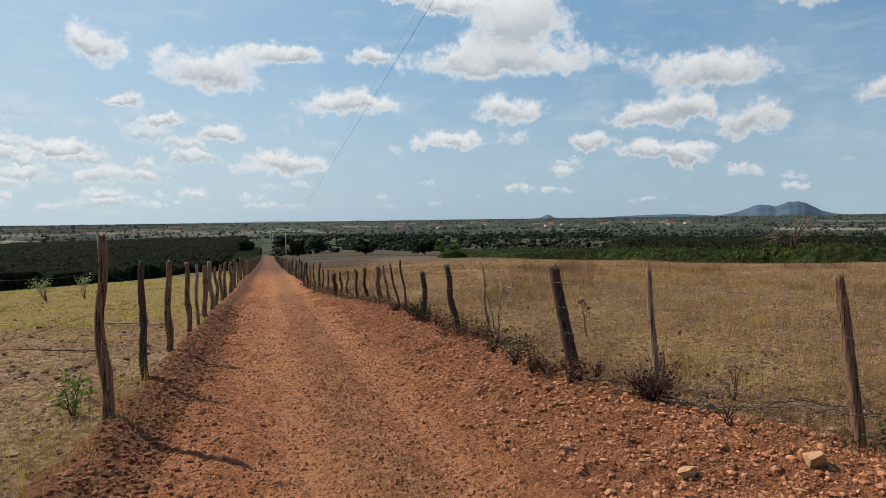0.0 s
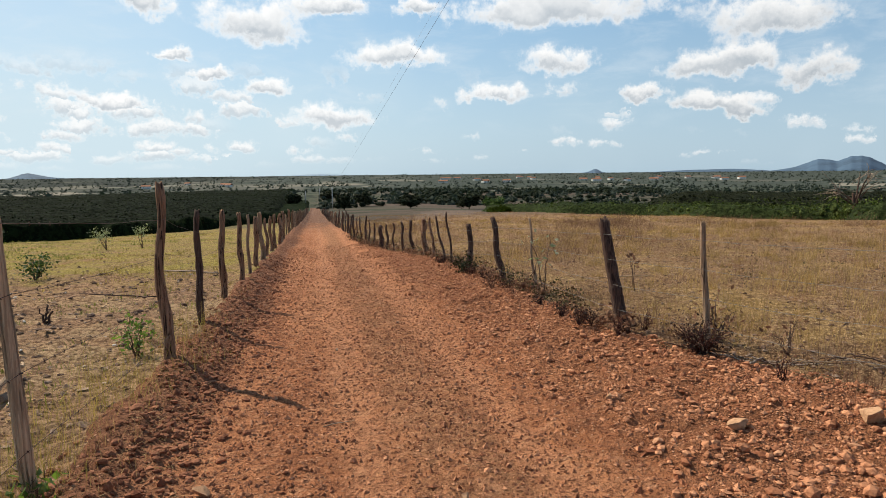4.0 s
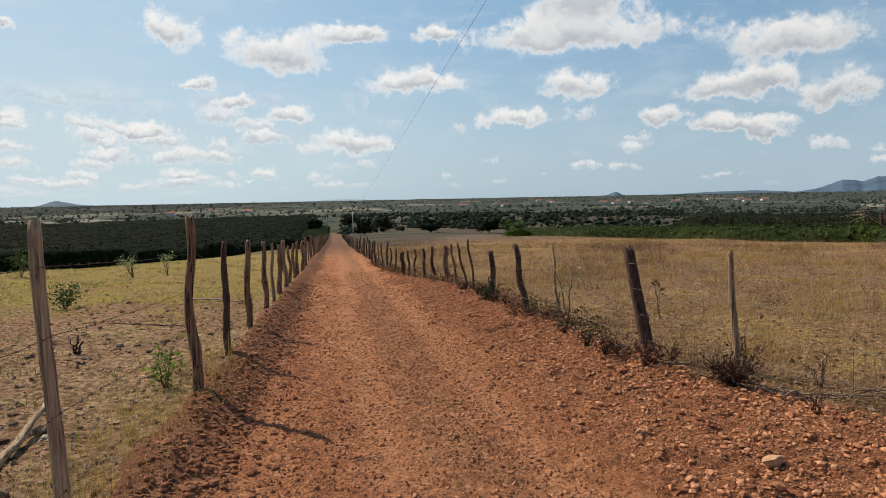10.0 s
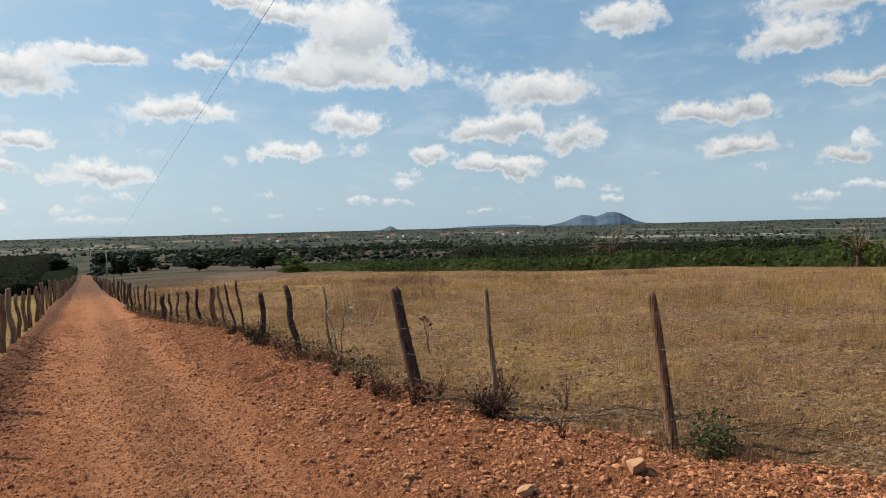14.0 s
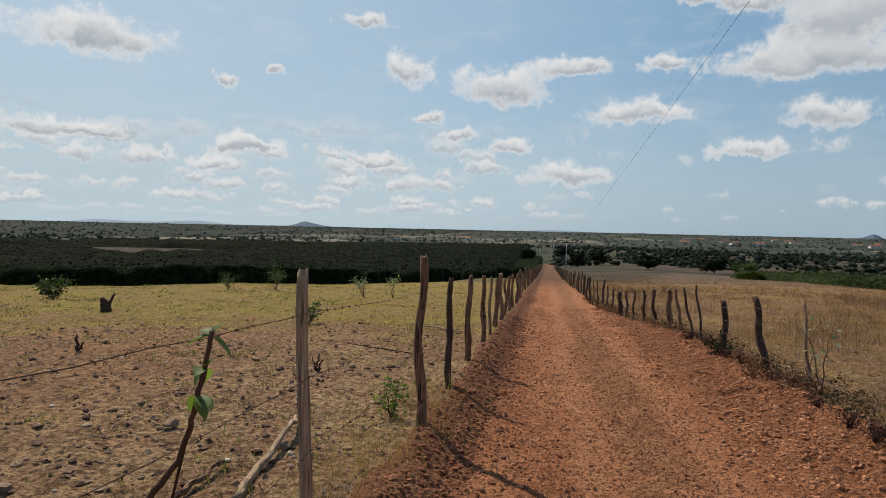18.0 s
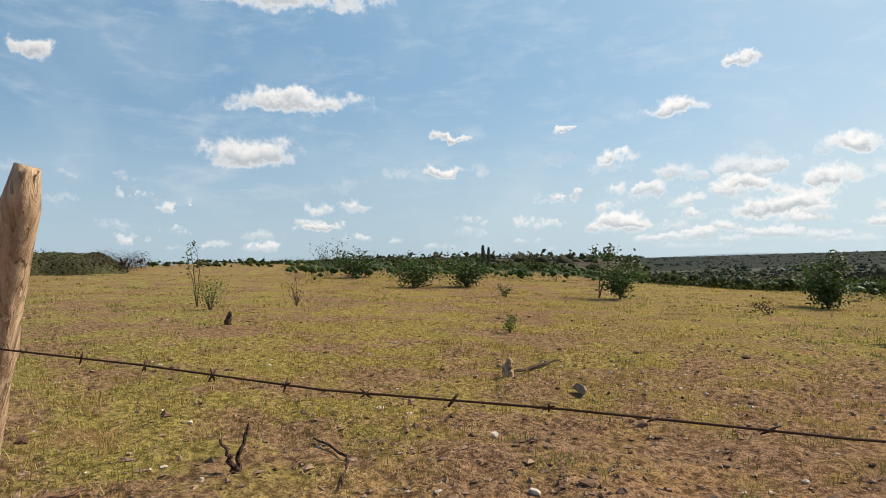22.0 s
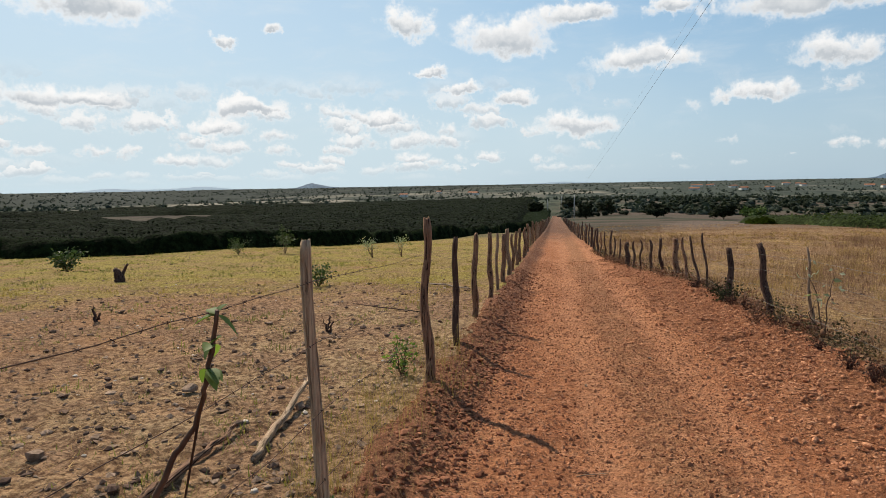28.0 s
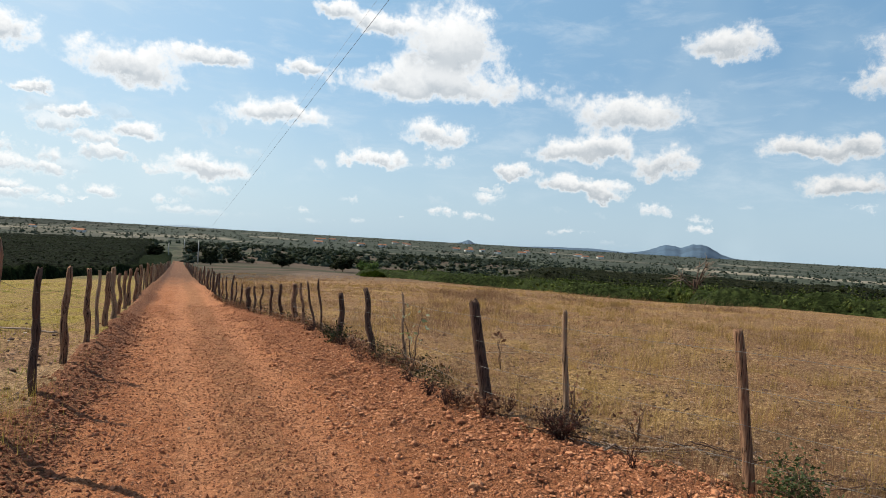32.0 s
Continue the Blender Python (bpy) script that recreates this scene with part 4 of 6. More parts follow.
BARBS = [barb_mesh(k) for k in range(6)]


def build_fence(name, posts, fractions, mat_wire, label, radius, seed):
    """posts: foot x, y, height, lean in x and y, radius, material."""
    fence = thing(name, posts[0][0], posts[0][1], surface(posts[0][0], posts[0][1]), label, "fence", "roadside fences")
    root = np.array(fence.location)
    strands = [[] for _ in fractions]
    for n, (x, y, h, lx, ly, r, mat, *note) in enumerate(posts):
        r = 0.84 * r
        z = surface(x, y)
        post = part("post", post_shape((x, y, z), (x + lx, y + ly, z + h), r, seed + n, 18 if note else 10, note[1] if len(note) > 1 else 0.035, 0.008 if note else 0.026, 32 if note else 15), mat, fence, note[0] if note else "")
        post.location = np.array((x, y, z)) - root
        for k, share in enumerate(fractions):
            share = share * note[2] if len(note) > 2 else share
            strands[k].append((x + lx * share + (r if name == "barbed_wire_fence" and x < 0 else -r), y + ly * share, z + h * share))
    for k, run in enumerate(strands):
        shape, spots = wire_run(run, radius, 0.014, mat_wire is M_WIRE, seed + k)
        w = part("wire", shape, mat_wire, fence, "thin barbed wire strand" if spots else "thin wire strand")
        w.location = -root
        for n, p in enumerate(spots):
            barb = new("barb", BARBS[n % 6])
            barb.parent = w
            barb.matrix_basis = pose(*p, 40 * n, 25 * n, 70 * n)


rng = np.random.RandomState(4)
left_posts = [(-1.66, -11.2, 1.5, 0.03, 0.05, 0.06, M_POST), (-1.64, -8.6, 1.5, -0.05, 0.0, 0.055, M_POST), (-1.62, -5.9, 1.58, 0.02, 0.06, 0.06, M_POST_TAN),
              (-1.665, -1.93, 1.625, 0.305, 0.725, 0.040, M_POST_PALE, "pale peeled leaning post", 0.018, 1.039), (-1.42, 0.93, 1.635, 0.01, 0.0, 0.039, M_POST_RED, "reddish post split at the top", 0.022),
              (-1.415, 3.13, 1.445, -0.03, -0.05, 0.036, M_POST_FAWN, "thin pale post", 0.03, 1.09), (-1.47, 6.15, 1.62, -0.02, 0.1, 0.048, M_POST), (-1.5, 8.1, 1.38, 0.0, 0.05, 0.048, M_POST_DARK),
              (-1.54, 10.3, 1.34, 0.03, 0.0, 0.056, M_POST), (-1.53, 12.6, 1.30, 0.0, 0.0, 0.055, M_POST), (-1.53, 14.3, 1.26, 0.0, 0.0, 0.04, M_POST_TAN),
              (-1.53, 15.8, 1.18, 0.03, 0.0, 0.065, M_POST), (-1.53, 17.7, 1.26, -0.04, 0.0, 0.07, M_POST_TAN), (-1.53, 19.2, 1.12, 0.0, 0.0, 0.05, M_POST),
              (-1.53, 21.3, 1.14, 0.0, 0.0, 0.06, M_POST), (-1.53, 23.2, 1.2, 0.0, 0.0, 0.06, M_POST)]
y = 25.2
while y < 150:
    left_posts.append((-1.53 + rng.uniform(-0.06, 0.06), y, rng.uniform(1.05, 1.3), rng.uniform(-0.06, 0.06), 0, rng.uniform(0.045, 0.07), M_POST if rng.rand() < 0.7 else M_POST_TAN))
    y += rng.uniform(1.7, 2.5)
right_posts = [(6.0, -4.0, 1.3, 0.0, 0.1, 0.07, M_POST_DARK), (5.4, -1.2, 1.3, 0.05, 0.0, 0.07, M_POST_DARK), (4.78, 1.68, 1.22, -0.03, 0.02, 0.062, M_POST_DARK),
               (4.09, 3.82, 1.29, -0.13, 0.1, 0.050, M_POST, "knotted grey-brown post"), (3.56, 5.6, 1.27, -0.06, 0.06, 0.036, M_POST_TAN, "thin pale stake"),
               (3.21, 6.65, 1.25, -0.15, 0.25, 0.080, M_POST_DARK, "thick dark leaning post", 0.06), (3.35, 9.9, 1.25, -0.08, 0.2, 0.028, M_POST_TAN), (3.29, 11.6, 1.21, -0.14, 0.3, 0.066, M_POST_DARK),
               (3.22, 13.9, 1.08, -0.03, 0.1, 0.08, M_POST_DARK), (3.16, 15.6, 1.3, -0.1, 0.2, 0.03, M_POST_DARK), (3.1, 16.3, 1.2, -0.16, 0.3, 0.032, M_POST_DARK),
               (3.02, 17.2, 1.13, -0.1, 0.2, 0.045, M_POST), (2.93, 18.1, 1.08, -0.05, 0.1, 0.09, M_POST), (2.73, 19.3, 1.06, -0.05, 0.0, 0.055, M_POST_DARK),
               (2.55, 20.2, 1.0, -0.04, 0.0, 0.05, M_POST_DARK), (2.37, 21.2, 0.95, 0.0, 0.0, 0.035, M_POST_DARK), (2.24, 21.9, 0.9, 0.0, 0.0, 0.045, M_POST_DARK),
               (2.13, 22.6, 0.83, 0.0, 0.0, 0.085, M_POST_DARK), (1.98, 23.9, 0.92, 0.03, 0.0, 0.04, M_POST_DARK), (1.87, 24.9, 0.93, 0.02, 0.0, 0.035, M_POST_DARK), (1.79, 26.2, 1.15, 0.12, 0.0, 0.05, M_POST_DARK),
               (1.72, 27.5, 1.05, 0.0, 0.0, 0.035, M_POST_DARK), (1.66, 28.6, 1.05, 0.0, 0.0, 0.04, M_POST)]
y = 30.5
while y < 150:
    right_posts.append((float(right_fence(y)) + rng.uniform(-0.05, 0.05), y, rng.uniform(0.95, 1.25), rng.uniform(-0.08, 0.08), 0, rng.uniform(0.035, 0.075), M_POST_DARK if rng.rand() < 0.7 else M_POST))
    y += rng.uniform(1.1, 2.2)
build_fence("barbed_wire_fence", left_posts, (0.79, 0.60, 0.38, 0.16), M_WIRE, "weathered branch posts strung with rusty barbed wire beside the road", 0.0017, 100)
build_fence("barbed_wire_fence", right_posts, (0.86, 0.64, 0.42, 0.2), M_GALV, "dark crooked posts strung with thin wire along the gravel bank", 0.0018, 300)


# ---------------------------------------------------------------- vegetation
def sampled(count, seed, lo_az, hi_az, lo_r, hi_r, power=1.0):
    """Places in a sector round the bend of the road, denser nearby when power is above one."""
    rnd = np.random.RandomState(seed)
    a = np.radians(rnd.uniform(lo_az, hi_az, count))
    r = lo_r + (hi_r - lo_r) * rnd.rand(count) ** power
    return r * np.sin(a), r * np.cos(a)


def clumps(name, label, x, y, height, width, count, mat, seed, leaf=0.3, category="scrub", solid=0.34):
    """Many bushes of loose leaves as one body."""
    rnd = np.random.RandomState(seed)
    m = len(x)
    h = rnd.uniform(*height, m) if isinstance(height, tuple) else height
    w = h * rnd.uniform(*width, m)
    z = top(x, y)
    d = rnd.normal(size=(m, count, 3))
    d /= np.linalg.norm(d, axis=2)[..., None]
    d *= rnd.uniform(0.45, 1.0, (m, count, 1)) ** 0.6
    spot = np.stack([x, y, z + h * 0.48], 1)[:, None] + d * np.stack([w / 2, w / 2, h * 0.52], 1)[:, None]
    size = np.repeat(h * leaf, count)
    v, f = leaves(spot.reshape(-1, 3), size, seed, 0.75)
    heart, tris = pebbles(0 * x, 0 * x, 0 * x, 1.0 + 0 * x, seed, 1.0)
    heart = heart.reshape(m, -1, 3) * np.stack([w * solid, w * solid, h * (solid + 0.04)], 1)[:, None] + np.stack([x, y, z + h * 0.42], 1)[:, None]
    shape = np.concatenate([v, heart.reshape(-1, 3)]), [f, tris + len(v)]
    tagged(part(name, shape, mat), label, category, kind="stuff")


def keep(x, y, test):
    return x[test], y[test]


def canopy(name, label, xs, ys, inside, height, crown, relief, mat, leaf, per, seed, category):
    """A closed roof of touching crowns over the area where inside(x, y) is above zero, its edge a leafy wall. crown: their spacing; relief: how far they bulge."""
    rn = np.random.RandomState(seed)
    x, y = np.meshgrid(xs, ys, indexing="ij")
    x = x + rn.uniform(-0.3, 0.3, x.shape) * (xs[1] - xs[0])
    i, j = np.floor(x / crown), np.floor(y / crown)
    dome = np.zeros_like(x)
    for di in (-1, 0, 1):
        for dj in (-1, 0, 1):
            a, b = i + di, j + dj
            u, v, w = grid_noise(a, b, seed), grid_noise(a, b, seed + 1), grid_noise(a, b, seed + 2)
            d = np.hypot(x - (a + u) * crown, y - (b + v) * crown) / (crown * (0.62 + 0.40 * w))
            dome = np.maximum(dome, (0.55 + 0.45 * w) * np.sqrt(np.clip(1 - d * d, 0, 1)))
    edge = inside(x, y)
    rise = np.sqrt(smooth(edge / (0.6 * crown)))
    z = top(x, y) - 0.3 + (height - relief + relief * dome + 0.25 * height * rough(x, y, 9 * crown, seed, 2) + 0.3) * rise
    k = len(ys)
    p, q = np.meshgrid(np.arange(len(xs) - 1), np.arange(k - 1), indexing="ij")
    quads = np.stack([p * k + q, (p + 1) * k + q, (p + 1) * k + q + 1, p * k + q + 1], -1).reshape(-1, 4)
    quads = quads[(edge.ravel()[quads] > 0).any(1)]
    verts = np.stack([x, y, z], -1).reshape(-1, 3)
    pick = quads[rn.randint(0, len(quads), int(per * len(quads)))]
    t = rn.rand(len(pick), 2)
    spot = verts[pick[:, 0]] * (1 - t[:, :1]) * (1 - t[:, 1:]) + verts[pick[:, 1]] * t[:, :1] * (1 - t[:, 1:]) + verts[pick[:, 2]] * t[:, :1] * t[:, 1:] + verts[pick[:, 3]] * (1 - t[:, :1]) * t[:, 1:]
    spot += rn.normal(0, 0.25 * leaf, spot.shape)
    v, f = leaves(spot, leaf, seed, 0.8)
    shape = np.concatenate([verts, v]), np.concatenate([quads, f + len(verts)])
    tagged(part(name, shape, mat), label, category, kind="stuff")


# The plantation that fills the slope below the left pasture and runs along the road further down
rnd = np.random.RandomState(12)


def plantation(x, y):
    brow = brow_line(x) + 2 + 2.0 * rough(x, y, 7, 61, 2)
    return np.minimum(np.minimum(y - brow, brow + 45 + 215 * smooth((x + 48) / 44) - y), np.minimum(-2.5 - x, x + 66))


canopy("thicket", "dense dark-green plantation below the brow of the pasture", np.arange(-64, -2.2, 0.42), np.geomspace(30, 330, 330), plantation, 1.55, 1.5, 0.75, M_CANOPY, 0.16, 0.9, 21, "thicket")


def valley_woods(x, y):
    r = np.hypot(x, y)
    gap = 0.65 * grid_noise(x / 120, y / 38, 4) + 0.35 * grid_noise(x / 40, y / 16, 5) - 0.42 + 0.34 * smooth((x + 170) / 120)
    return np.minimum(np.minimum(r - 105 - 30 * grid_noise(x / 30, y / 30, 8), 520 - r), np.minimum(30 * gap, -6.0 - 0.02 * y - x))


canopy("woodland", "dark closed woodland in the valley", np.arange(-430, -8, 2.0), np.geomspace(60, 520, 240), valley_woods, 3.8, 6.0, 2.8, M_WOODS, 0.75, 0.9, 45, "woodland")


def east_woods(x, y):
    r, a = np.hypot(x, y), np.degrees(np.arctan2(x, y))
    return np.minimum(np.minimum(r - 112 - 40 * grid_noise(x / 40, y / 40, 9), 360 - r), np.minimum(a - 27 - 4 * grid_noise(x / 30, y / 30, 6), 63 - a) * 2)


canopy("woodland", "dark green woodland beyond the dry field", np.arange(45, 330, 1.7), np.geomspace(45, 330, 190), east_woods, 4.2, 6.5, 3.4, M_EASTWOODS, 0.8, 1.0, 43, "woodland")
# Scrub along the far edge of the left pasture
EDGE_AZ, EDGE_R = [-180, -160, -150, -134, -120, -107, -97, -88, -80, -72, -60, -52], [26, 26.5, 29, 44, 60, 62, 54, 40, 34, 29, 30, 35]


def past_edge(x, y, more=0.0):
    a = np.degrees(np.arctan2(x, y))
    return np.hypot(x, y) > np.interp(a, EDGE_AZ, EDGE_R) + more + 5 * (grid_noise(a / 4, 0 * a, 3) - 0.3)


x, y = sampled(2300, 31, -112, -50, 26, 100, 1.5)
x, y = keep(x, y, past_edge(x, y))
clumps("scrub", "low green scrub at the edge of the pasture", x, y, (0.4, 1.1), (1.0, 2.2), 30, M_SCRUB_GREEN, 32, 0.085, solid=0.2)


def belt(x, y):
    a = np.degrees(np.arctan2(x, y))
    a = np.where(a > 90, a - 360, a)
    r = np.hypot(x, y)
    front = np.interp(a, EDGE_AZ, EDGE_R) + 5 * (grid_noise(a / 4, 0 * a, 3) - 0.3)
    return np.minimum(np.minimum(r - front, front + 26 - r), np.minimum((a + 184) * 0.4, (-133 - a) * 0.4))


canopy("scrub", "belt of dusty olive bushes behind the pasture", np.arange(-52, 6, 0.34), np.arange(-58, -16, 0.34), belt, 1.18, 1.7, 0.9, M_BELT, 0.15, 2.2, 34, "scrub")
x, y = sampled(2600, 33, -182, -132, 23, 60, 1.2)
x, y = keep(x, y, (belt(x, y) > -0.6) & (belt(x, y) < 1.2) & (grid_noise(x / 3, y / 3, 27) > 0.3))
clumps("scrub", "leafless brown brush among the olive bushes", x, y, (0.8, 1.6), (0.7, 1.3), 90, M_BROWNBRUSH, 37, 0.05, solid=0.06)
x, y = sampled(420, 137, -112, -60, 26, 44, 1.2)
x, y = keep(x, y, past_edge(x, y, -4) & (grid_noise(x / 3.5, y / 3.5, 138) > 0.42))
clumps("scrub", "dark green bushes crowding the edge of the pasture", x, y, (0.45, 1.15), (0.9, 1.7), 60, M_LEAF, 139, 0.08, solid=0.16)
x, y = sampled(330, 38, -121, -90, 33, 64, 1.3)
x, y = keep(x, y, grid_noise(x / 4, y / 4, 25) > 0.35)
clumps("scrub", "band of fresh green bushes along the far side of the pasture", x, y, (0.45, 1.15), (1.0, 1.9), 60, M_SCRUB_LUSH, 39, 0.075, solid=0.16)
x, y = sampled(600, 35, -132, -98, 58, 130, 1.4)
x, y = keep(x, y, past_edge(x, y))
clumps("scrub", "low broken scrub on the skyline", x, y, (0.3, 0.75), (1.2, 2.4), 40, M_SCRUB_GREEN, 36, 0.10, solid=0.24)
# Bright thicket and dark woods beyond the right field


def field_edge(x, y):
    az = np.degrees(np.arctan2(x, y))
    return np.minimum(np.minimum(np.minimum(x + 0.10 * y - 38 - 8 * grid_noise(y / 9, 0 * y, 8), 88 - x), np.minimum(y - 3, 125 - y)), 0.7 * (62.5 - az))


canopy("thicket", "uneven green thicket along the edge of the dry field", np.arange(30, 90, 0.5), np.arange(2, 127, 0.6), field_edge, 1.5, 2.6, 1.3, M_THICKET, 0.26, 2.0, 41, "thicket")
x, y = 35 + 22 * rnd.rand(1100) ** 1.8, 4 + 112 * rnd.rand(1100)
x, y = keep(x, y, (field_edge(x, y) > -1) & (grid_noise(x / 7, y / 7, 26) + 0.3 * rnd.rand(len(x)) > 0.58))
clumps("thicket", "bright green bushes standing out of the thicket", x, y, (0.7, 1.9), (0.8, 1.6), 46, M_LIME, 42, 0.10, "thicket", 0.12)
y = 18 + 26 * rnd.rand(260)
x = 1.38 * y + 10 + 14 * rnd.rand(260)
x, y = keep(x, y, field_edge(x, y) > -0.5)
clumps("thicket", "tall bright green bushes at the end of the thicket", x, y, (1.3, 2.6), (0.9, 1.6), 60, M_LIME, 43, 0.09, "thicket", 0.10)
x, y = 42 + 30 * rnd.rand(160), 20 + 95 * rnd.rand(160)
clumps("thicket", "darker bushes and small trees among the thicket", x, y, (1.6, 3.0), (0.8, 1.3), 60, M_SCRUB_GREEN, 40, 0.10, "thicket", 0.12)
x, y = sampled(1500, 47, 0.8, 30, 215, 640, 1.2)
row = np.abs(grid_noise(x / 80, y / 34, 14) - 0.5)
x, y = keep(x, y, (row < 0.10) | ((np.hypot(x, y) > 330) & (grid_noise(x / 45, y / 45, 5) > 0.5)))
clumps("woodland", "hedgerows and scattered dark trees in the valley", x, y, (1.4, 3.4), (1.0, 2.2), 34, M_LEAF_DARK, 48, 0.13, "woodland")


def far_trees(label, x, y, height, mat, seed):
    """Distant trees of a few clumps each, as one body."""
    rn = np.random.RandomState(seed)
    h = rn.uniform(*height, len(x)) * (0.6 + 0.8 * grid_noise(x / 60, y / 60, seed))
    body = pebbles(x, y, land(x, y) - 0.1 * h, h * 0.62, seed, 0.8, False)
    spot = np.stack([x, y, land(x, y) + h * 0.5], 1)[:, None] + rn.normal(0, 0.33, (len(x), 4, 3)) * np.stack([h, h, h * 0.7], 1)[:, None]
    v, f = leaves(spot.reshape(-1, 3), np.repeat(h * 0.55, 4), seed, 0.8)
    tagged(part("woodland", (np.concatenate([body[0], v]), [body[1], f + len(body[0])]), mat), label, "woodland", kind="stuff")


x, y = sampled(3600, 49, -128, -50, 120, 640, 1.2)
x, y = keep(x, y, 0.6 * grid_noise(x / 70, y / 45, 28) + 0.4 * grid_noise(x / 22, y / 22, 29) > 0.40)
far_trees("haze-paled olive and brown brush on the plain", x, y, (1.0, 2.6), M_HAZEBRUSH, 50)
x, y = sampled(2400, 55, 0.6, 42, 225, 700, 1.1)
x, y = keep(x, y, (np.abs(grid_noise(x / 90, y / 40, 56) - 0.5) < 0.09) | (grid_noise(x / 50, y / 50, 57) + 0.2 * rnd.rand(len(x)) > 0.72))
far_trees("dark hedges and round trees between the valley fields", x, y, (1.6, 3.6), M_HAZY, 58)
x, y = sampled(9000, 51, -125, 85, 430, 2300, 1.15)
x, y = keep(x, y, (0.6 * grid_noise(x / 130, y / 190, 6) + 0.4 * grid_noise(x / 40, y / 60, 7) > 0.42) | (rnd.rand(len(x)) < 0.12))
far_trees("haze-greyed green trees and hedges dotted over the plain", x, y, (2.2, 4.6), M_HAZY, 52)
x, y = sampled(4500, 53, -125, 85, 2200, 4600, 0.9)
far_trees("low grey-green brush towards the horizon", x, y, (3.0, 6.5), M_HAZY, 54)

# Grass: thin and yellow on the left pasture, dead straw on the right field
x, y = sampled(36000, 61, -178, -7, 1.8, 46, 1.5)
inside = np.hypot(x + 4.5, (y - 6.5) * 0.9) + 9 * (grid_noise(x / 0.7, y / 0.7, 2) - 0.5)
patchy = 0.6 * grid_noise(x / 1.5, y / 1.5, 41) + 0.4 * grid_noise(x / 0.45, y / 0.45, 42) > 0.44
x, y = keep(x, y, (x < -1.6) & patchy & ((inside > 5.8) | (rnd.rand(len(x)) < 0.2)))
a = np.degrees(np.arctan2(x, y))
lush = grid_noise(x / 5, y / 5, 9) + 0.35 * smooth((-136 - a) / 14) + 0.12 * smooth((np.hypot(x, y) - 12) / 10) * smooth((a + 85) / 15)
g = lush > 0.60
r = np.hypot(x, y)
for test, mat, label, n in ((g, M_GREENGRASS, "sparse green grass of the pasture", 62), (~g, M_GRASS, "thin yellow dry grass of the pasture", 63)):
    u, v = keep(x, y, test)
    tagged(part("grass", blades(u, v, top(u, v), 0.025 + 0.075 * rnd.rand(len(u)) ** 2, 0.0035 + 0.00035 * r[test], n, 7, 0.9, 0.07), mat, smooth_shade=False), label, "grass", kind="stuff")
x = 34 * rnd.rand(17000) ** 1.35
y = -6 + 100 * rnd.rand(17000) ** 1.5
x = x + right_fence(y) + 0.15
x, y = keep(x, y, grid_noise(x / 1.7, y / 1.7, 7) + 0.35 * rnd.rand(len(x)) > 0.42)
tagged(part("dry_grass", blades(x, y, top(x, y), 0.025 + 0.07 * rnd.rand(len(x)) ** 2, 0.0024 + 0.00028 * np.hypot(x, y), 64, 6, 1.1, 0.07), M_STRAW, smooth_shade=False), "dead straw grass covering the fenced field", "grass", kind="stuff")
u, v = keep(x, y, (0.6 * grid_noise(x / 4, y / 5, 17) + 0.4 * grid_noise(x / 1.3, y / 1.6, 18) > 0.56) & (rnd.rand(len(x)) < 0.45))
tagged(part("dry_stalks", blades(u, v, top(u, v), 0.12 + 0.30 * rnd.rand(len(u)) ** 2, 0.002 + 0.00005 * np.hypot(u, v), 65, 8, 0.5, 0.16), M_STALK, smooth_shade=False), "reddish-brown dead weed stalks in the field", "weeds", kind="stuff")
tall = np.random.RandomState(165)
u, v = 24 * tall.rand(9000) ** 1.1, -2 + 44 * tall.rand(9000) ** 1.1
u = u + right_fence(v) + 0.4
u, v = keep(u, v, 0.65 * grid_noise(u / 3.2, v / 4.2, 117) + 0.35 * grid_noise(u / 1.1, v / 1.3, 118) > 0.63)
tagged(part("dry_stalks", blades(u, v, top(u, v), 0.22 + 0.42 * tall.rand(len(u)) ** 1.5, 0.0011 + 0.00006 * np.hypot(u, v), 166, 12, 0.75, 0.12), M_DEADWEED, smooth_shade=False), "stands of tall thin dead weeds in the field", "weeds", kind="stuff")
u, v = 7 * tall.rand(2600) ** 1.5, 1 + 14 * tall.rand(2600)
u = u + right_fence(v) + 0.05
tagged(part("twig_litter", blades(u, v, top(u, v) + 0.01, 0.03 + 0 * u, 0.0028 + 0 * u, 167, 4, 7.0, 0.15), M_DEADWEED, smooth_shade=False), "thin dark twigs littering the ground by the fence", "weeds", kind="stuff")
x, y = sampled(9000, 81, -178, -8, 1.8, 16, 1.3)
x, y = keep(x, y, x < -1.6)
tagged(part("straw_litter", blades(x, y, top(x, y) + 0.012, 0.016 + 0 * x, 0.0038 + 0.0003 * np.hypot(x, y), 82, 4, 5.0, 0.08), M_STRAW, smooth_shade=False), "broken straws lying on the bare pasture", "grass", kind="stuff")
x = 26 * rnd.rand(5200) ** 1.2
y = -5 + 60 * rnd.rand(5200) ** 1.3
x = x + right_fence(y) + 0.2
x, y = keep(x, y, 0.7 * grid_noise(x / 2.2, y / 2.2, 51) + 0.3 * rnd.rand(len(x)) > 0.50)
tagged(part("straw_tufts", blades(x, y, top(x, y), 0.06 + 0.15 * rnd.rand(len(x)) ** 1.8, 0.0014 + 0.00014 * np.hypot(x, y), 83, 22, 1.0, 0.075), M_TUFT, smooth_shade=False), "dense yellow tufts of dry grass in the field", "grass", kind="stuff")
u, v = 20 * tall.rand(900) ** 1.1, -1 + 30 * tall.rand(900) ** 1.1
u = u + right_fence(v) + 0.5
u, v = keep(u, v, grid_noise(u / 4, v / 4, 119) > 0.42)
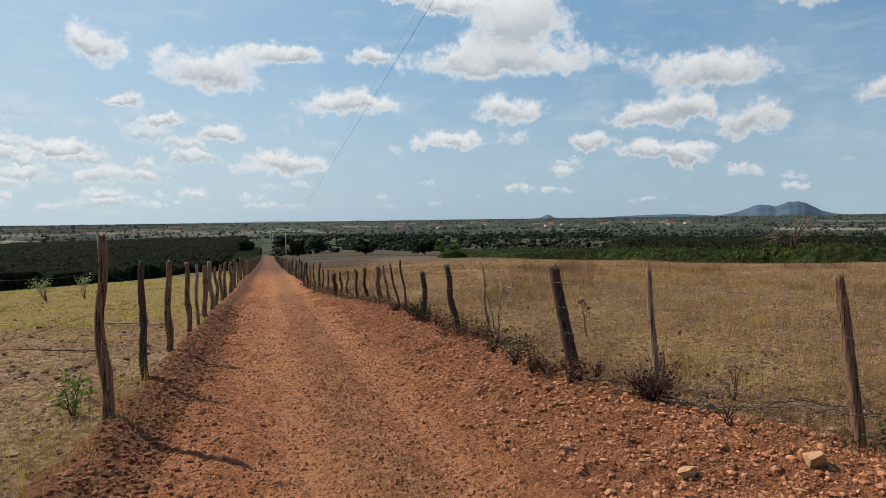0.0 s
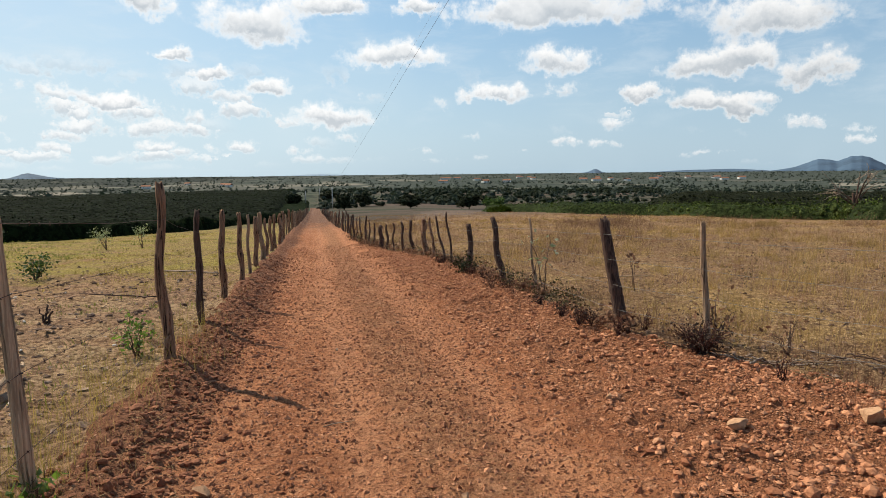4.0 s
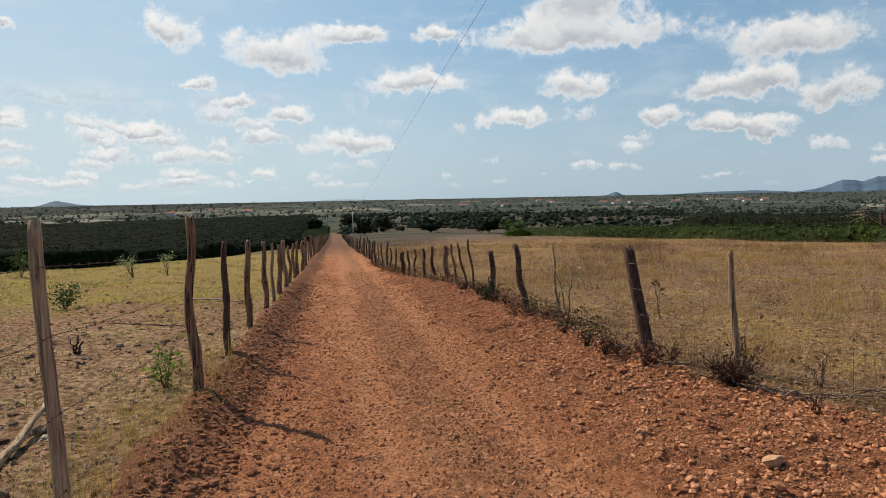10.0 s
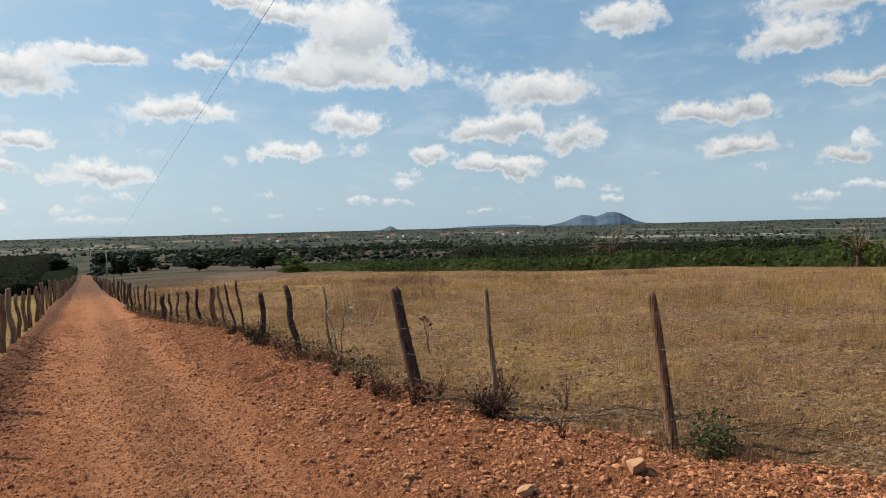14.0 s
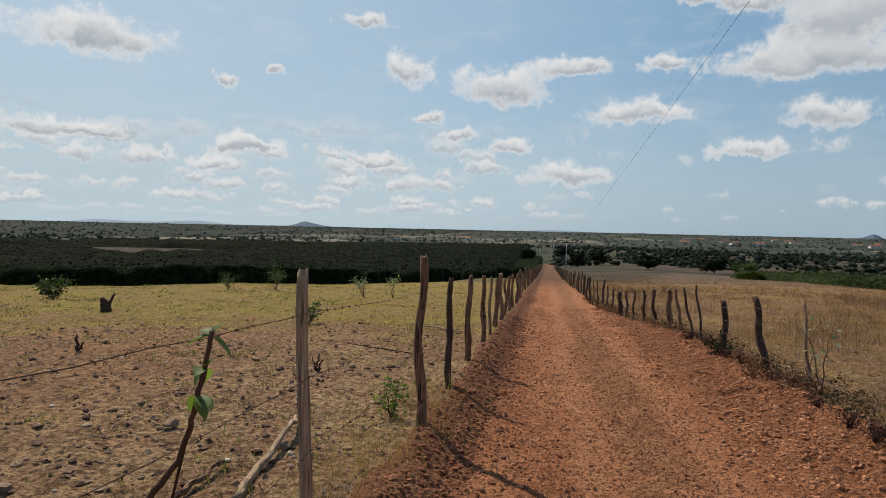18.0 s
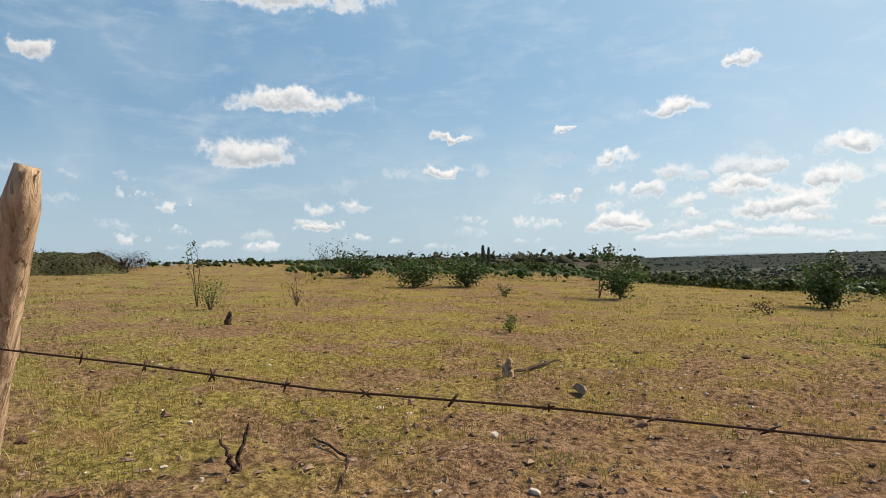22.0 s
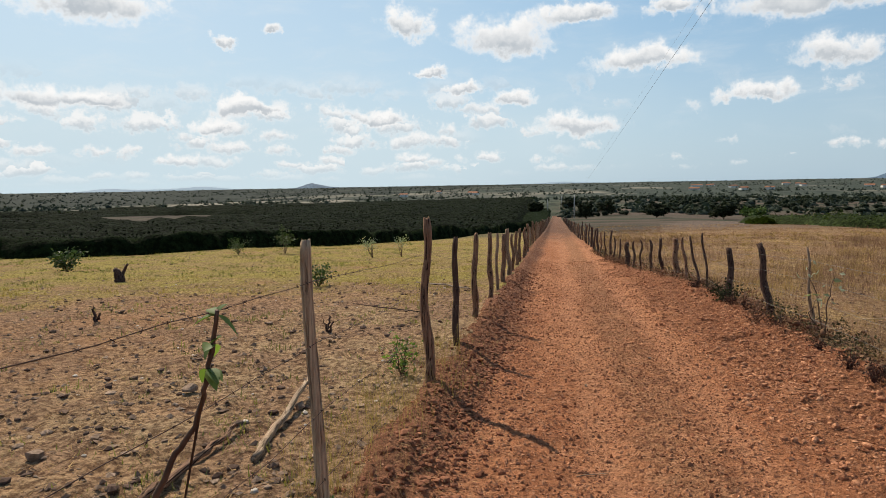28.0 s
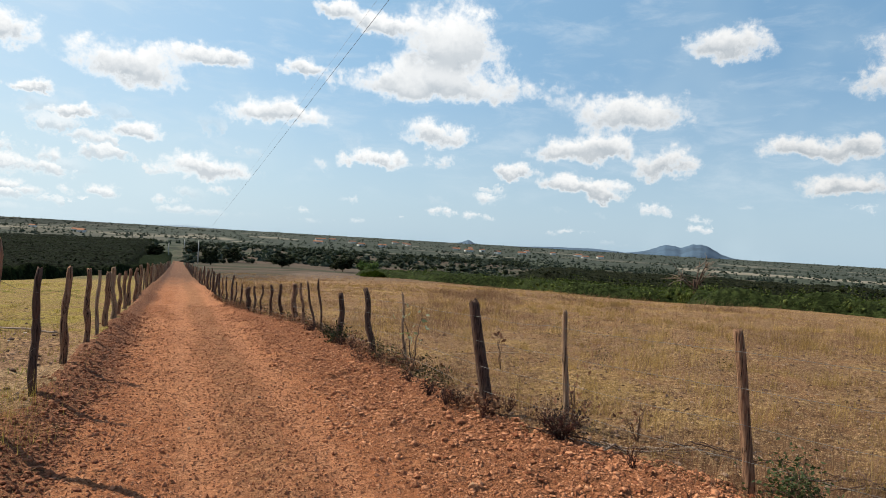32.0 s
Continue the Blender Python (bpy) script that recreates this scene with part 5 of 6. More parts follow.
tagged(part("straw_tufts", blades(u, v, top(u, v), 0.16 + 0.22 * tall.rand(len(u)), 0.0014 + 0.00010 * np.hypot(u, v), 169, 46, 0.85, 0.11), M_TUFT, smooth_shade=False), "tall pale tufts of dry grass standing in the field", "grass", kind="stuff")
u, v = 18 * tall.rand(420) ** 1.1, 1 + 30 * tall.rand(420) ** 1.1
u = u + right_fence(v) + 0.5
u, v = keep(u, v, grid_noise(u / 3, v / 3.5, 120) > 0.55)
clumps("weeds", "low brown leafy weeds scattered in the field", u, v, (0.10, 0.32), (0.8, 1.6), 26, M_WEED, 170, 0.10, "weeds", 0.02)
# Weeds along the foot of the right-hand fence
y = 3.0 + 26 * rnd.rand(900) ** 1.3
x = right_fence(y) + rnd.normal(0.05, 0.22, 900)
x, y = keep(x, y, grid_noise(x / 0.6, y / 0.8, 174) > 0.55)
tagged(part("weeds", blades(x, y, top(x, y), 0.05 + 0.18 * rnd.rand(len(x)), 0.002, 66, 9, 0.9, 0.07), M_STALK, smooth_shade=False), "dry weeds crowding the foot of the fence", "weeds", kind="stuff")
y = 6.5 + 26 * rnd.rand(420) ** 1.3
x = right_fence(y) + rnd.normal(0.0, 0.16, 420)
x, y = keep(x, y, grid_noise(x / 0.5, y / 0.7, 177) > 0.45)
clumps("creeper", "withered creepers along the fence foot", x, y, (0.08, 0.28), (0.8, 1.8), 22, M_STALK, 67, 0.2, "weeds", 0.12)
y = 7.2 + 24 * rnd.rand(300) ** 1.2
x = right_fence(y) + rnd.normal(0.16, 0.20, 300)
x, y = keep(x, y, grid_noise(x / 0.6, y / 0.9, 172) > 0.35)
clumps("weeds", "dark olive leafy weeds along the wire fence", x, y, (0.10, 0.36), (0.6, 1.2), 22, M_WEED, 167, 0.13, "weeds", 0.02)
y = 3.2 + 22 * rnd.rand(900) ** 1.2
x = right_fence(y) + rnd.normal(0.22, 0.25, 900)
x, y = keep(x, y, grid_noise(x / 0.5, y / 0.6, 173) > 0.66)
tagged(part("weeds", blades(x, y, top(x, y), 0.14 + 0.40 * rnd.rand(len(x)) ** 2, 0.0022, 168, 7, 0.8, 0.05), M_DEADWEED, smooth_shade=False), "upright dead stems along the wire fence", "weeds", kind="stuff")
x, y = keep(np.full(260, -1.45) + rnd.normal(0, 0.13, 260), 1.2 + 10 * rnd.rand(260) ** 1.5, rnd.rand(260) < 0.6)
tagged(part("dry_grass", blades(x, y, top(x, y), 0.04 + 0.10 * rnd.rand(len(x)), 0.0018, 69, 7, 0.7, 0.07), M_STRAW, smooth_shade=False), "pale dry grass on the road's berm", "grass", kind="stuff")
y = 1.6 + 9 * rnd.rand(1500) ** 1.5
x = -1.15 + rnd.normal(0, 0.28, 1500)
x, y = keep(x, y, grid_noise(x / 0.4, y / 0.5, 71) > 0.4)
tagged(part("straw_litter", blades(x, y, top(x, y) + 0.006, 0.012 + 0 * x, 0.0022 + 0 * x, 85, 3, 7.0, 0.06), M_STRAW, smooth_shade=False), "broken straws and roots lying on the berm", "grass", kind="stuff")
y = 2.2 + 6 * rnd.rand(170) ** 1.3
x = -1.66 + rnd.normal(0, 0.20, 170)
tagged(part("dry_grass", blades(x, y, top(x, y), 0.10 + 0.24 * rnd.rand(170) ** 1.5, 0.0016, 86, 12, 0.7, 0.09), M_GRASS, smooth_shade=False), "taller yellow grass behind the berm", "grass", kind="stuff")


# ---------------------------------------------------------------- stones
def stones(name, label, x, y, size, mat, seed, flat=0.65, fine=True):
    tagged(part(name, pebbles(x, y, top(x, y), size, seed, flat, fine), mat, smooth_shade=False), label, "stones", kind="stuff")


y = 1.6 + 24 * rnd.rand(25000) ** 1.8
xr = right_fence(y)
x = 1.0 + (xr - 0.95) * rnd.rand(25000) ** 0.8
x, y = keep(x, y, x > 1.0 + 0.6 * grid_noise(y / 0.8, 0 * y, 3) + 0.3 * rnd.rand(len(x)))
stones("gravel", "fine reddish gravel heaped along the road's edge", x, y, 0.005 + 0.006 * rnd.rand(len(x)) ** 2, M_GRAVEL, 71, 0.75, False)
u, v = keep(x, y, rnd.rand(len(x)) < 0.52)
stones("gravel", "coarse reddish stones along the road's edge", u + 0.02, v, 0.007 + 0.030 * rnd.rand(len(u)) ** 6, M_GRAVEL, 78, 0.72)
more = np.random.RandomState(91)
v = 1.7 + 18 * more.rand(24000) ** 1.7
u = 1.25 + (right_fence(v) - 1.2) * more.rand(24000) ** 0.75
u, v = keep(u, v, (u > 1.3 + 0.5 * grid_noise(v / 0.8, 0 * v, 3)) & (grid_noise(u / 0.55, v / 0.75, 90) + 0.5 * more.rand(len(u)) > 0.48))
stones("gravel", "broken reddish and pinkish stones of the gravel bank", u, v, 0.008 + 0.017 * more.rand(len(u)) ** 3.5, M_GRAVEL, 92, 0.6, False)
y = -8 + 9.7 * rnd.rand(3000)
x = 1.2 + (right_fence(y) - 1.15) * rnd.rand(3000) ** 0.8
stones("gravel", "loose reddish gravel along the road's edge behind the bend", x, y, 0.006 + 0.022 * rnd.rand(len(x)) ** 3, M_GRAVEL, 84, 0.72)
other = np.random.RandomState(733)
u, v = other.uniform(1.3, 3.3, 9000), 2.1 - 8.0 * other.rand(9000) ** 1.25
u, v = keep(u, v, grid_noise(u / 0.55, v / 0.75, 90) + 0.5 * other.rand(len(u)) > 0.5)
stones("gravel", "broken reddish stones of the bank thinning out up the road", u, v, 0.007 + 0.020 * other.rand(len(u)) ** 3.5, M_GRAVEL, 193, 0.62, False)
y = 1.8 + 20 * rnd.rand(14000) ** 1.7
x = rnd.uniform(-1.1, 1.7, 14000)
stones("gravel", "small reddish stones scattered over the road", x, y, 0.004 + 0.011 * rnd.rand(len(x)) ** 4, M_GRAVEL, 72, 0.65, False)
v = 1.9 + 24 * more.rand(15000) ** 1.6
u = -1.0 + 2.5 * more.rand(15000)
u, v = keep(u, v, np.abs(u - 0.08 - 0.25 * (grid_noise(v / 1.5, 0 * v, 101) - 0.5)) + 0.35 * more.rand(len(u)) > 0.30)
stones("gravel", "pebbles scattered over the road between the wheel tracks", u, v, 0.007 + 0.012 * more.rand(len(u)) ** 3, M_GRAVEL, 102, 0.8, False)
v = 1.8 + 18 * more.rand(11000) ** 1.7
u = 0.35 + more.normal(0, 0.75, 11000)
u, v = keep(u, v, (u > -1.1) & (u < 1.8) & (grid_noise(u / 0.35, v / 1.6, 98) > 0.38))
stones("gravel", "loose dark grit between and beside the wheel tracks", u, v, 0.005 + 0.012 * more.rand(len(u)) ** 3, M_EARTH, 99, 0.6, False)
y = 1.5 + 18 * rnd.rand(5600) ** 1.8
x = -1.12 + rnd.normal(0, 0.20, 5600)
stones("clods", "red earth clods along the berm", x, y, 0.006 + 0.024 * rnd.rand(len(x)) ** 3, M_EARTH, 73, 0.75)
x, y = sampled(30000, 74, -178, -8, 1.8, 30, 1.35)
x, y = keep(x, y, (x < -1.6) & ((np.hypot(x + 5.5, y - 5.5) < 10) | (rnd.rand(len(x)) < 0.35)))
stones("field_stones", "small stones and clods littering the bare pasture", x, y, 0.008 + 0.030 * rnd.rand(len(x)) ** 3, M_CLOD, 75, 0.55, False)
u = 13 * more.rand(15000) ** 1.3
v = -1 + 26 * more.rand(15000) ** 1.25
u = u + right_fence(v) + 0.1
stones("field_stones", "crumbs of brown soil and dry plant debris on the field", u, v, 0.008 + 0.026 * more.rand(len(u)) ** 3, M_CLOD, 175, 0.5, False)
u, v = u[:4200] + 0.3, v[:4200] + 0.2
stones("field_stones", "dark crumbs of dead plants on the field", u, v, 0.010 + 0.028 * more.rand(len(u)) ** 3, M_DUNG, 176, 0.45, False)
x, y = sampled(420, 79, -178, -8, 2.6, 26, 1.1)
x, y = keep(x, y, x < -1.8)
stones("field_stones", "dark lumps of earth and dung on the pasture", x, y, 0.02 + 0.035 * rnd.rand(len(x)) ** 2, M_DUNG, 80, 0.5)
x, y = sampled(600, 76, -178, -8, 2.2, 20, 1.2)
x, y = keep(x, y, x < -1.7)
stones("field_stones", "pale stones scattered over the pasture", x, y, 0.010 + 0.026 * rnd.rand(len(x)) ** 2, M_WHITESTONE, 77, 0.5)


x, y = sampled(1500, 93, -178, -8, 2.4, 22, 1.1)
x, y = keep(x, y, (x < -1.8) & (grid_noise(x / 1.6, y / 1.6, 94) > 0.42))
stones("field_stones", "brown stones lying in patches on the pasture", x, y, 0.018 + 0.045 * more.rand(len(x)) ** 3, M_CLOD, 95, 0.5)
x, y = sampled(1100, 96, -75, -8, 3.2, 16, 1.0)
x, y = keep(x, y, x < -1.8)
stones("field_stones", "dark clods on the trodden soil by the fence", x, y, 0.014 + 0.040 * more.rand(len(x)) ** 2.5, M_DUNG, 97, 0.55)


def rock(x, y, size, mat, label, seed):
    rn = np.random.RandomState(seed)
    bm = bmesh.new()
    bmesh.ops.create_icosphere(bm, subdivisions=3, radius=1.0)
    cuts = rn.normal(size=(13, 3))
    cuts /= np.linalg.norm(cuts, axis=1)[:, None]
    depth = rn.uniform(0.42, 0.72, 13)
    for v in bm.verts:
        d = np.array(v.co)
        for c, deep in zip(cuts, depth):
            over = d @ c - deep
            if over > 0:
                d = d - c * over * 0.98
        d = d * (1 + 0.05 * noise.noise(Vector(d) * 3))
        v.co = d * np.array([1.1, 0.9, 0.75]) * size
    me = bpy.data.meshes.new("rock")
    bm.to_mesh(me)
    bm.free()
    me.materials.append(mat)
    ob = new("rock", me)
    ob.matrix_world = pose(x, y, surface(x, y) + size * 0.42, 0, 0, rn.uniform(0, 360))
    return tagged(ob, label, "rock")


rock(3.34, 3.5, 0.105, M_ROCK, "pale ochre boulder lying on the gravel bank", 1)
rock(2.50, 3.66, 0.075, M_ROCK, "flat ochre stone on the gravel bank", 2)
rock(1.98, 4.45, 0.05, M_ROCK, "small reddish stone among the gravel", 3)
rock(-3.62, 5.52, 0.08, M_CLOD, "rough brown stone on the bare pasture", 4)
rock(-3.73, 3.82, 0.07, M_CLOD, "dark clod on the bare pasture", 5)
rock(-5.75, 1.66, 0.09, M_ROCK, "reddish flat stone on the bare pasture", 6)
rock(-2.45, 5.3, 0.07, M_CLOD, "dark stone beside a bleached log", 7)
rock(-5.97, -1.54, 0.05, M_WHITESTONE, "round white stone on the pasture", 8)
rock(-8.0, -1.0, 0.12, M_CLOD, "dark earth clod on the pasture", 9)
rock(0.04, 6.8, 0.024, M_CLOD, "dark pebble on the road", 10)
rock(0.86, 8.2, 0.026, M_CLOD, "dark pebble on the road", 11)
rock(-2.1, 3.2, 0.05, M_WHITESTONE, "pale stone near the fence", 12)
rock(-0.76, 3.48, 0.058, M_ROCK, "pale flat stone at the foot of the berm", 13)
rock(0.56, 3.12, 0.034, M_ROCK, "ochre stone lying on the road", 14)


# ---------------------------------------------------------------- dead wood
def limb(points, radii, seed, sides=9, lumps=0.13, jag=0.02, wander=0.010):
    """A gnarled branch through a few places."""
    pts = np.asarray(points, float)
    s = np.linspace(0, len(pts) - 1, 5 * (len(pts) - 1) + 1)
    line = np.stack([np.interp(s, np.arange(len(pts)), pts[:, k]) for k in range(3)], 1)
    rn = np.random.RandomState(seed)
    line[1:-1] += rn.normal(0, wander, (len(line) - 2, 3))
    return tube(line, np.interp(s, np.arange(len(pts)), radii), sides, jag, seed, lumps)


def log(points, radii, mat, label, seed):
    x0, y0 = points[0][:2]
    ob = thing("log", x0, y0, surface(x0, y0), label, "log")
    pts = [(x - x0, y - y0, surface(x, y) + h - surface(x0, y0)) for x, y, h in points]
    run = np.array(pts[-1]) - np.array(pts[0])
    turn = Vector((0, 0, 1)).rotation_difference(Vector(run))
    trunk = part("trunk", limb(np.array(pts) @ np.array(turn.to_matrix()), radii, seed, 12, wander=min(0.010, 0.35 * max(radii))), mat, ob)
    trunk.rotation_mode = "QUATERNION"
    trunk.rotation_quaternion = turn
    return ob


log([(-2.62, 6.05, 0.13), (-2.50, 5.5, 0.10), (-2.40, 4.7, 0.04), (-2.26, 4.05, 0.03)], [0.014, 0.024, 0.032, 0.030], M_POST_FAWN, "bleached split log lying on bare soil", 1)
log([(-2.72, 4.66, 0.05), (-2.68, 4.2, 0.05), (-2.62, 3.6, 0.05), (-2.66, 3.1, 0.04)], [0.016, 0.024, 0.028, 0.02], M_POST, "crooked brown branch lying beside the fence", 2)
log([(-3.68, -3.60, 0.02), (-3.32, -3.80, 0.03), (-2.68, -4.18, 0.03), (-2.02, -4.62, 0.02)], [0.016, 0.030, 0.036, 0.033], M_POST, "weathered brown log on yellow grass", 3)
log([(-8.7, -2.0, 0.04), (-9.2, -1.8, 0.06), (-9.9, -1.5, 0.03)], [0.015, 0.022, 0.012], M_POST_DARK, "thin dark stick on the pasture", 4)


def branch_pile(x, y, along, count, label, seed):
    """Cut thin branches thrown along the fence."""
    rn = np.random.RandomState(seed)
    ob = thing("branch_pile", x, y, surface(x, y), label, "branches")
    for n in range(count):
        c = np.array([x, y]) + np.array(along) * rn.uniform(-0.5, 0.5) + rn.normal(0, 0.10, 2)
        a = math.atan2(along[1], along[0]) + rn.normal(0, 0.55)
        half = rn.uniform(0.12, 0.42) * np.array([math.cos(a), math.sin(a)])
        kink = rn.normal(0, 0.05, 2)
        pts = [(*p, surface(*p) + 0.012 + rn.uniform(0, 0.07)) for p in (c - half, c - half * 0.3 + kink, c + half * 0.4, c + half)]
        r = rn.uniform(0.003, 0.009)
        part("branch", limb(np.array(pts) - (x, y, surface(x, y)), [r, r, r * 0.8, r * 0.35], seed * 40 + n, 6, 0.1, 0.0, 0.006), M_GREYWOOD if rn.rand() < 0.55 else M_TWIG, ob)


branch_pile(4.15, 4.75, (1.35, -1.05), 22, "thin cut branches strewn along the wire fence", 5)
branch_pile(4.95, 3.5, (0.7, -0.7), 11, "grey twigs lying in dry grass by the fence", 6)
log([(-3.65, 15.6, 0.05), (-2.9, 14.9, 0.06), (-2.16, 14.1, 0.05)], [0.018, 0.02, 0.015], M_GREYWOOD, "pale straight pole lying on the pasture", 7)
log([(-3.9, 11.3, 0.04), (-3.2, 11.0, 0.05), (-2.5, 10.6, 0.05)], [0.006, 0.010, 0.008], M_POST_DARK, "dark fallen branch on the pasture", 8)
log([(-0.13, 4.44, 0.006), (-0.03, 4.49, 0.010), (0.09, 4.58, 0.006)], [0.003, 0.004, 0.002], M_POST_FAWN, "small pale twig lying on the road", 15)
log([(4.6, 11.4, 0.04), (5.4, 11.3, 0.05), (6.3, 11.5, 0.04)], [0.007, 0.010, 0.006], M_POST_PALE, "pale stick in the dry field", 9)
log([(-11.5, 7.2, 0.04), (-10.5, 7.0, 0.05), (-9.8, 7.3, 0.04)], [0.02, 0.03, 0.02], M_POST_DARK, "dark stick on trodden soil", 10)
log([(-5.3, -2.9, 0.03), (-4.95, -2.42, 0.04), (-4.4, -2.2, 0.03)], [0.008, 0.012, 0.006], M_POST_DARK, "thin dark stick on the pasture", 12)
log([(-3.32, -4.08, 0.03), (-3.30, -4.06, 0.08), (-3.27, -4.02, 0.17)], [0.02, 0.014, 0.004], M_GREYWOOD, "pale splintered stub beside a weathered log", 13)
log([(-3.3, 1.15, 0.03), (-3.0, 1.35, 0.05), (-2.6, 1.5, 0.03)], [0.008, 0.009, 0.005], M_GREYWOOD, "thin pale stick on dry grass", 14)
log([(-10.9, -17.2, 0.05), (-9.6, -16.2, 0.06), (-8.6, -15.0, 0.05)], [0.018, 0.026, 0.016], M_POST_DARK, "fallen trunk at the pasture's edge", 11)


def stump(x, y, prongs, mat, label, seed):
    """prongs: offset in x and y, height, radius at the foot."""
    ob = thing("tree_stump", x, y, surface(x, y), label, "stump")
    for n, (dx, dy, h, r) in enumerate(prongs):
        part("prong", limb([(0, 0, -0.06), (dx * 0.35, dy * 0.35, h * 0.4), (dx, dy, h)], [r * 1.25, r, r * 0.55], seed + n, 8, 0.2, 0.04), mat, ob)
    return ob


stump(-14.3, 4.08, [(-0.17, -0.06, 0.62, 0.07), (0.12, 0.09, 0.72, 0.09), (0.0, 0.1, 0.22, 0.09)], M_POST_DARK, "dark forked stump on the pasture", 31)
stump(-11.55, 15.3, [(-0.1, -0.06, 0.36, 0.12), (0.16, 0.1, 0.46, 0.05)], M_POST_DARK, "low burnt stump with one prong", 35)
stump(-3.5, 8.9, [(0.02, 0.02, 0.24, 0.016), (0.10, -0.03, 0.17, 0.014), (-0.09, 0.04, 0.20, 0.012)], M_POST_DARK, "small dead twigs standing near the fence", 39)
stump(-8.5, -1.95, [(0.02, 0.01, 0.24, 0.055), (-0.05, -0.07, 0.15, 0.05)], M_POST_FAWN, "cut tan stump on the pasture", 43)
stump(-4.46, -3.06, [(-0.10, 0.05, 0.34, 0.015), (0.07, -0.06, 0.26, 0.018), (0.0, 0.03, 0.07, 0.03)], M_POST_DARK, "small forked dead stem on the pasture", 47)
stump(-11.9, -8.5, [(-0.05, 0.03, 0.26, 0.06)], M_POST_DARK, "short dark leaning stump on grass", 51)
stump(-3.39, -6.75, [(-0.14, 0.10, 0.50, 0.022), (0.06, -0.06, 0.60, 0.028), (0.26, 0.10, 0.46, 0.016), (-0.28, -0.12, 0.26, 0.020), (0.10, 0.20, 0.36, 0.018), (0.34, -0.16, 0.30, 0.014), (-0.05, 0.02, 0.52, 0.02), (0.0, 0.15, 0.16, 0.05)], M_GREYWOOD, "bleached upturned root on yellow grass", 55)
stump(-7.2, 3.15, [(-0.06, 0.02, 0.22, 0.02), (0.08, 0.02, 0.16, 0.02)], M_POST_DARK, "dead forked twig on bare soil", 61)
stump(-7.5, 9.2, [(-0.05, 0.02, 0.25, 0.025), (0.10, 0.02, 0.14, 0.02)], M_POST_DARK, "dead twig standing on bare soil", 65)
stump(-21.0, 8.6, [(-0.05, 0.02, 0.42, 0.06), (0.1, 0.0, 0.3, 0.05)], M_POST_DARK, "dark stump among bushes", 69)
stump(-19.9, 6.0, [(0.02, 0.02, 0.38, 0.07)], M_POST_DARK, "short dark stump among bushes", 73)


# ---------------------------------------------------------------- shrubs and trees
def shrub(x, y, height, width, stems, per, leaf, mat, label, seed, name="shrub", low=0.25, wood=M_TWIG, category="shrub"):
    """Upright stems fanning out, each leafy towards its end."""
    rn = np.random.RandomState(seed)
    ob = thing(name, x, y, surface(x, y), label, category)
    spots = []
    for n in range(stems):
        a, reach = rn.uniform(0, 2 * np.pi), width / 2 * math.sqrt(rn.uniform(0.02, 1))
        h = height * rn.uniform(0.55, 1.0) * (1.15 - 0.4 * reach / (width / 2))
        tip = np.array([math.cos(a) * reach, math.sin(a) * reach, h])
        knee = tip * np.array([0.45, 0.45, 0.55]) + np.r_[rn.normal(0, 0.04 * height, 2), 0]
        r = 0.003 + 0.006 * height
        part("stem", limb([(0, 0, -0.04), knee, tip], [r, r * 0.7, r * 0.25], seed * 7 + n, 6, 0.1, 0), wood, ob)
        per = int(per * (1.7 if per > 12 else 1.0)) if n == 0 else per
        s = rn.uniform(low, 1.02, per)
        line = np.where((s < 0.55)[:, None], knee * (s / 0.55)[:, None], knee + (tip - knee) * ((s - 0.55) / 0.45)[:, None])
        spots.append(line + rn.normal(0, 0.10 * width + 0.02, (per, 3)) * np.array([1, 1, 0.7]))
    spots = np.concatenate(spots)
    spots[:, 2] = np.maximum(spots[:, 2], 0.02)
    if per:
        part("foliage", leaves(spots, leaf, seed, 0.6, 0.2), mat, ob, "", False)
    return ob


shrub(-3.66, 2.85, 0.62, 0.50, 11, 60, 0.062, M_LEAF, "small dark-green bush behind the fence", 1, low=0.1)
shrub(-13.4, 6.65, 1.35, 0.95, 10, 34, 0.095, M_LEAF, "loose green bush on the pasture", 2)
shrub(-24.1, 5.25, 1.9, 2.0, 13, 70, 0.14, M_LEAF, "broad green bush at the pasture's edge", 3)
shrub(-24.5, -1.2, 1.5, 1.7, 11, 55, 0.13, M_LEAF, "green bush at the pasture's edge", 4)
shrub(-25.0, -2.0, 3.7, 1.1, 3, 40, 0.14, M_LEAF, "tall thin sapling with a tuft of leaves", 5, low=0.75)
shrub(-13.2, -19.9, 1.4, 2.6, 13, 50, 0.11, M_LEAF, "wide green bush on yellow grass", 6)
shrub(-10.6, -13.5, 1.7, 1.4, 12, 26, 0.085, M_LEAF, "thin upright green shrub on yellow grass", 7)
shrub(-10.7, -13.8, 2.25, 0.6, 3, 20, 0.09, M_LEAF, "slender green sapling in a shrub", 8, low=0.5)
shrub(-14.5, -10.9, 1.0, 1.2, 12, 16, 0.06, M_LEAF_PALE, "half-dry thin shrub on the pasture", 9)
shrub(-15.0, -11.7, 2.0, 0.7, 3, 14, 0.09, M_LEAF, "thin leaning sapling beside a dry shrub", 10, low=0.6)
shrub(-28.0, -10.2, 1.5, 2.5, 14, 60, 0.14, M_LEAF, "low green bush on the pasture", 11)
shrub(-28.8, -8.1, 1.5, 2.4, 14, 60, 0.14, M_LEAF, "low green bush on the pasture", 12)
shrub(-34.5, -16.2, 1.6, 2.5, 14, 60, 0.16, M_LEAF, "green bush at the edge of the scrub", 13)
shrub(-36.0, -18.5, 2.2, 2.2, 7, 36, 0.12, M_LEAF, "taller green bush at the edge of the scrub", 14)
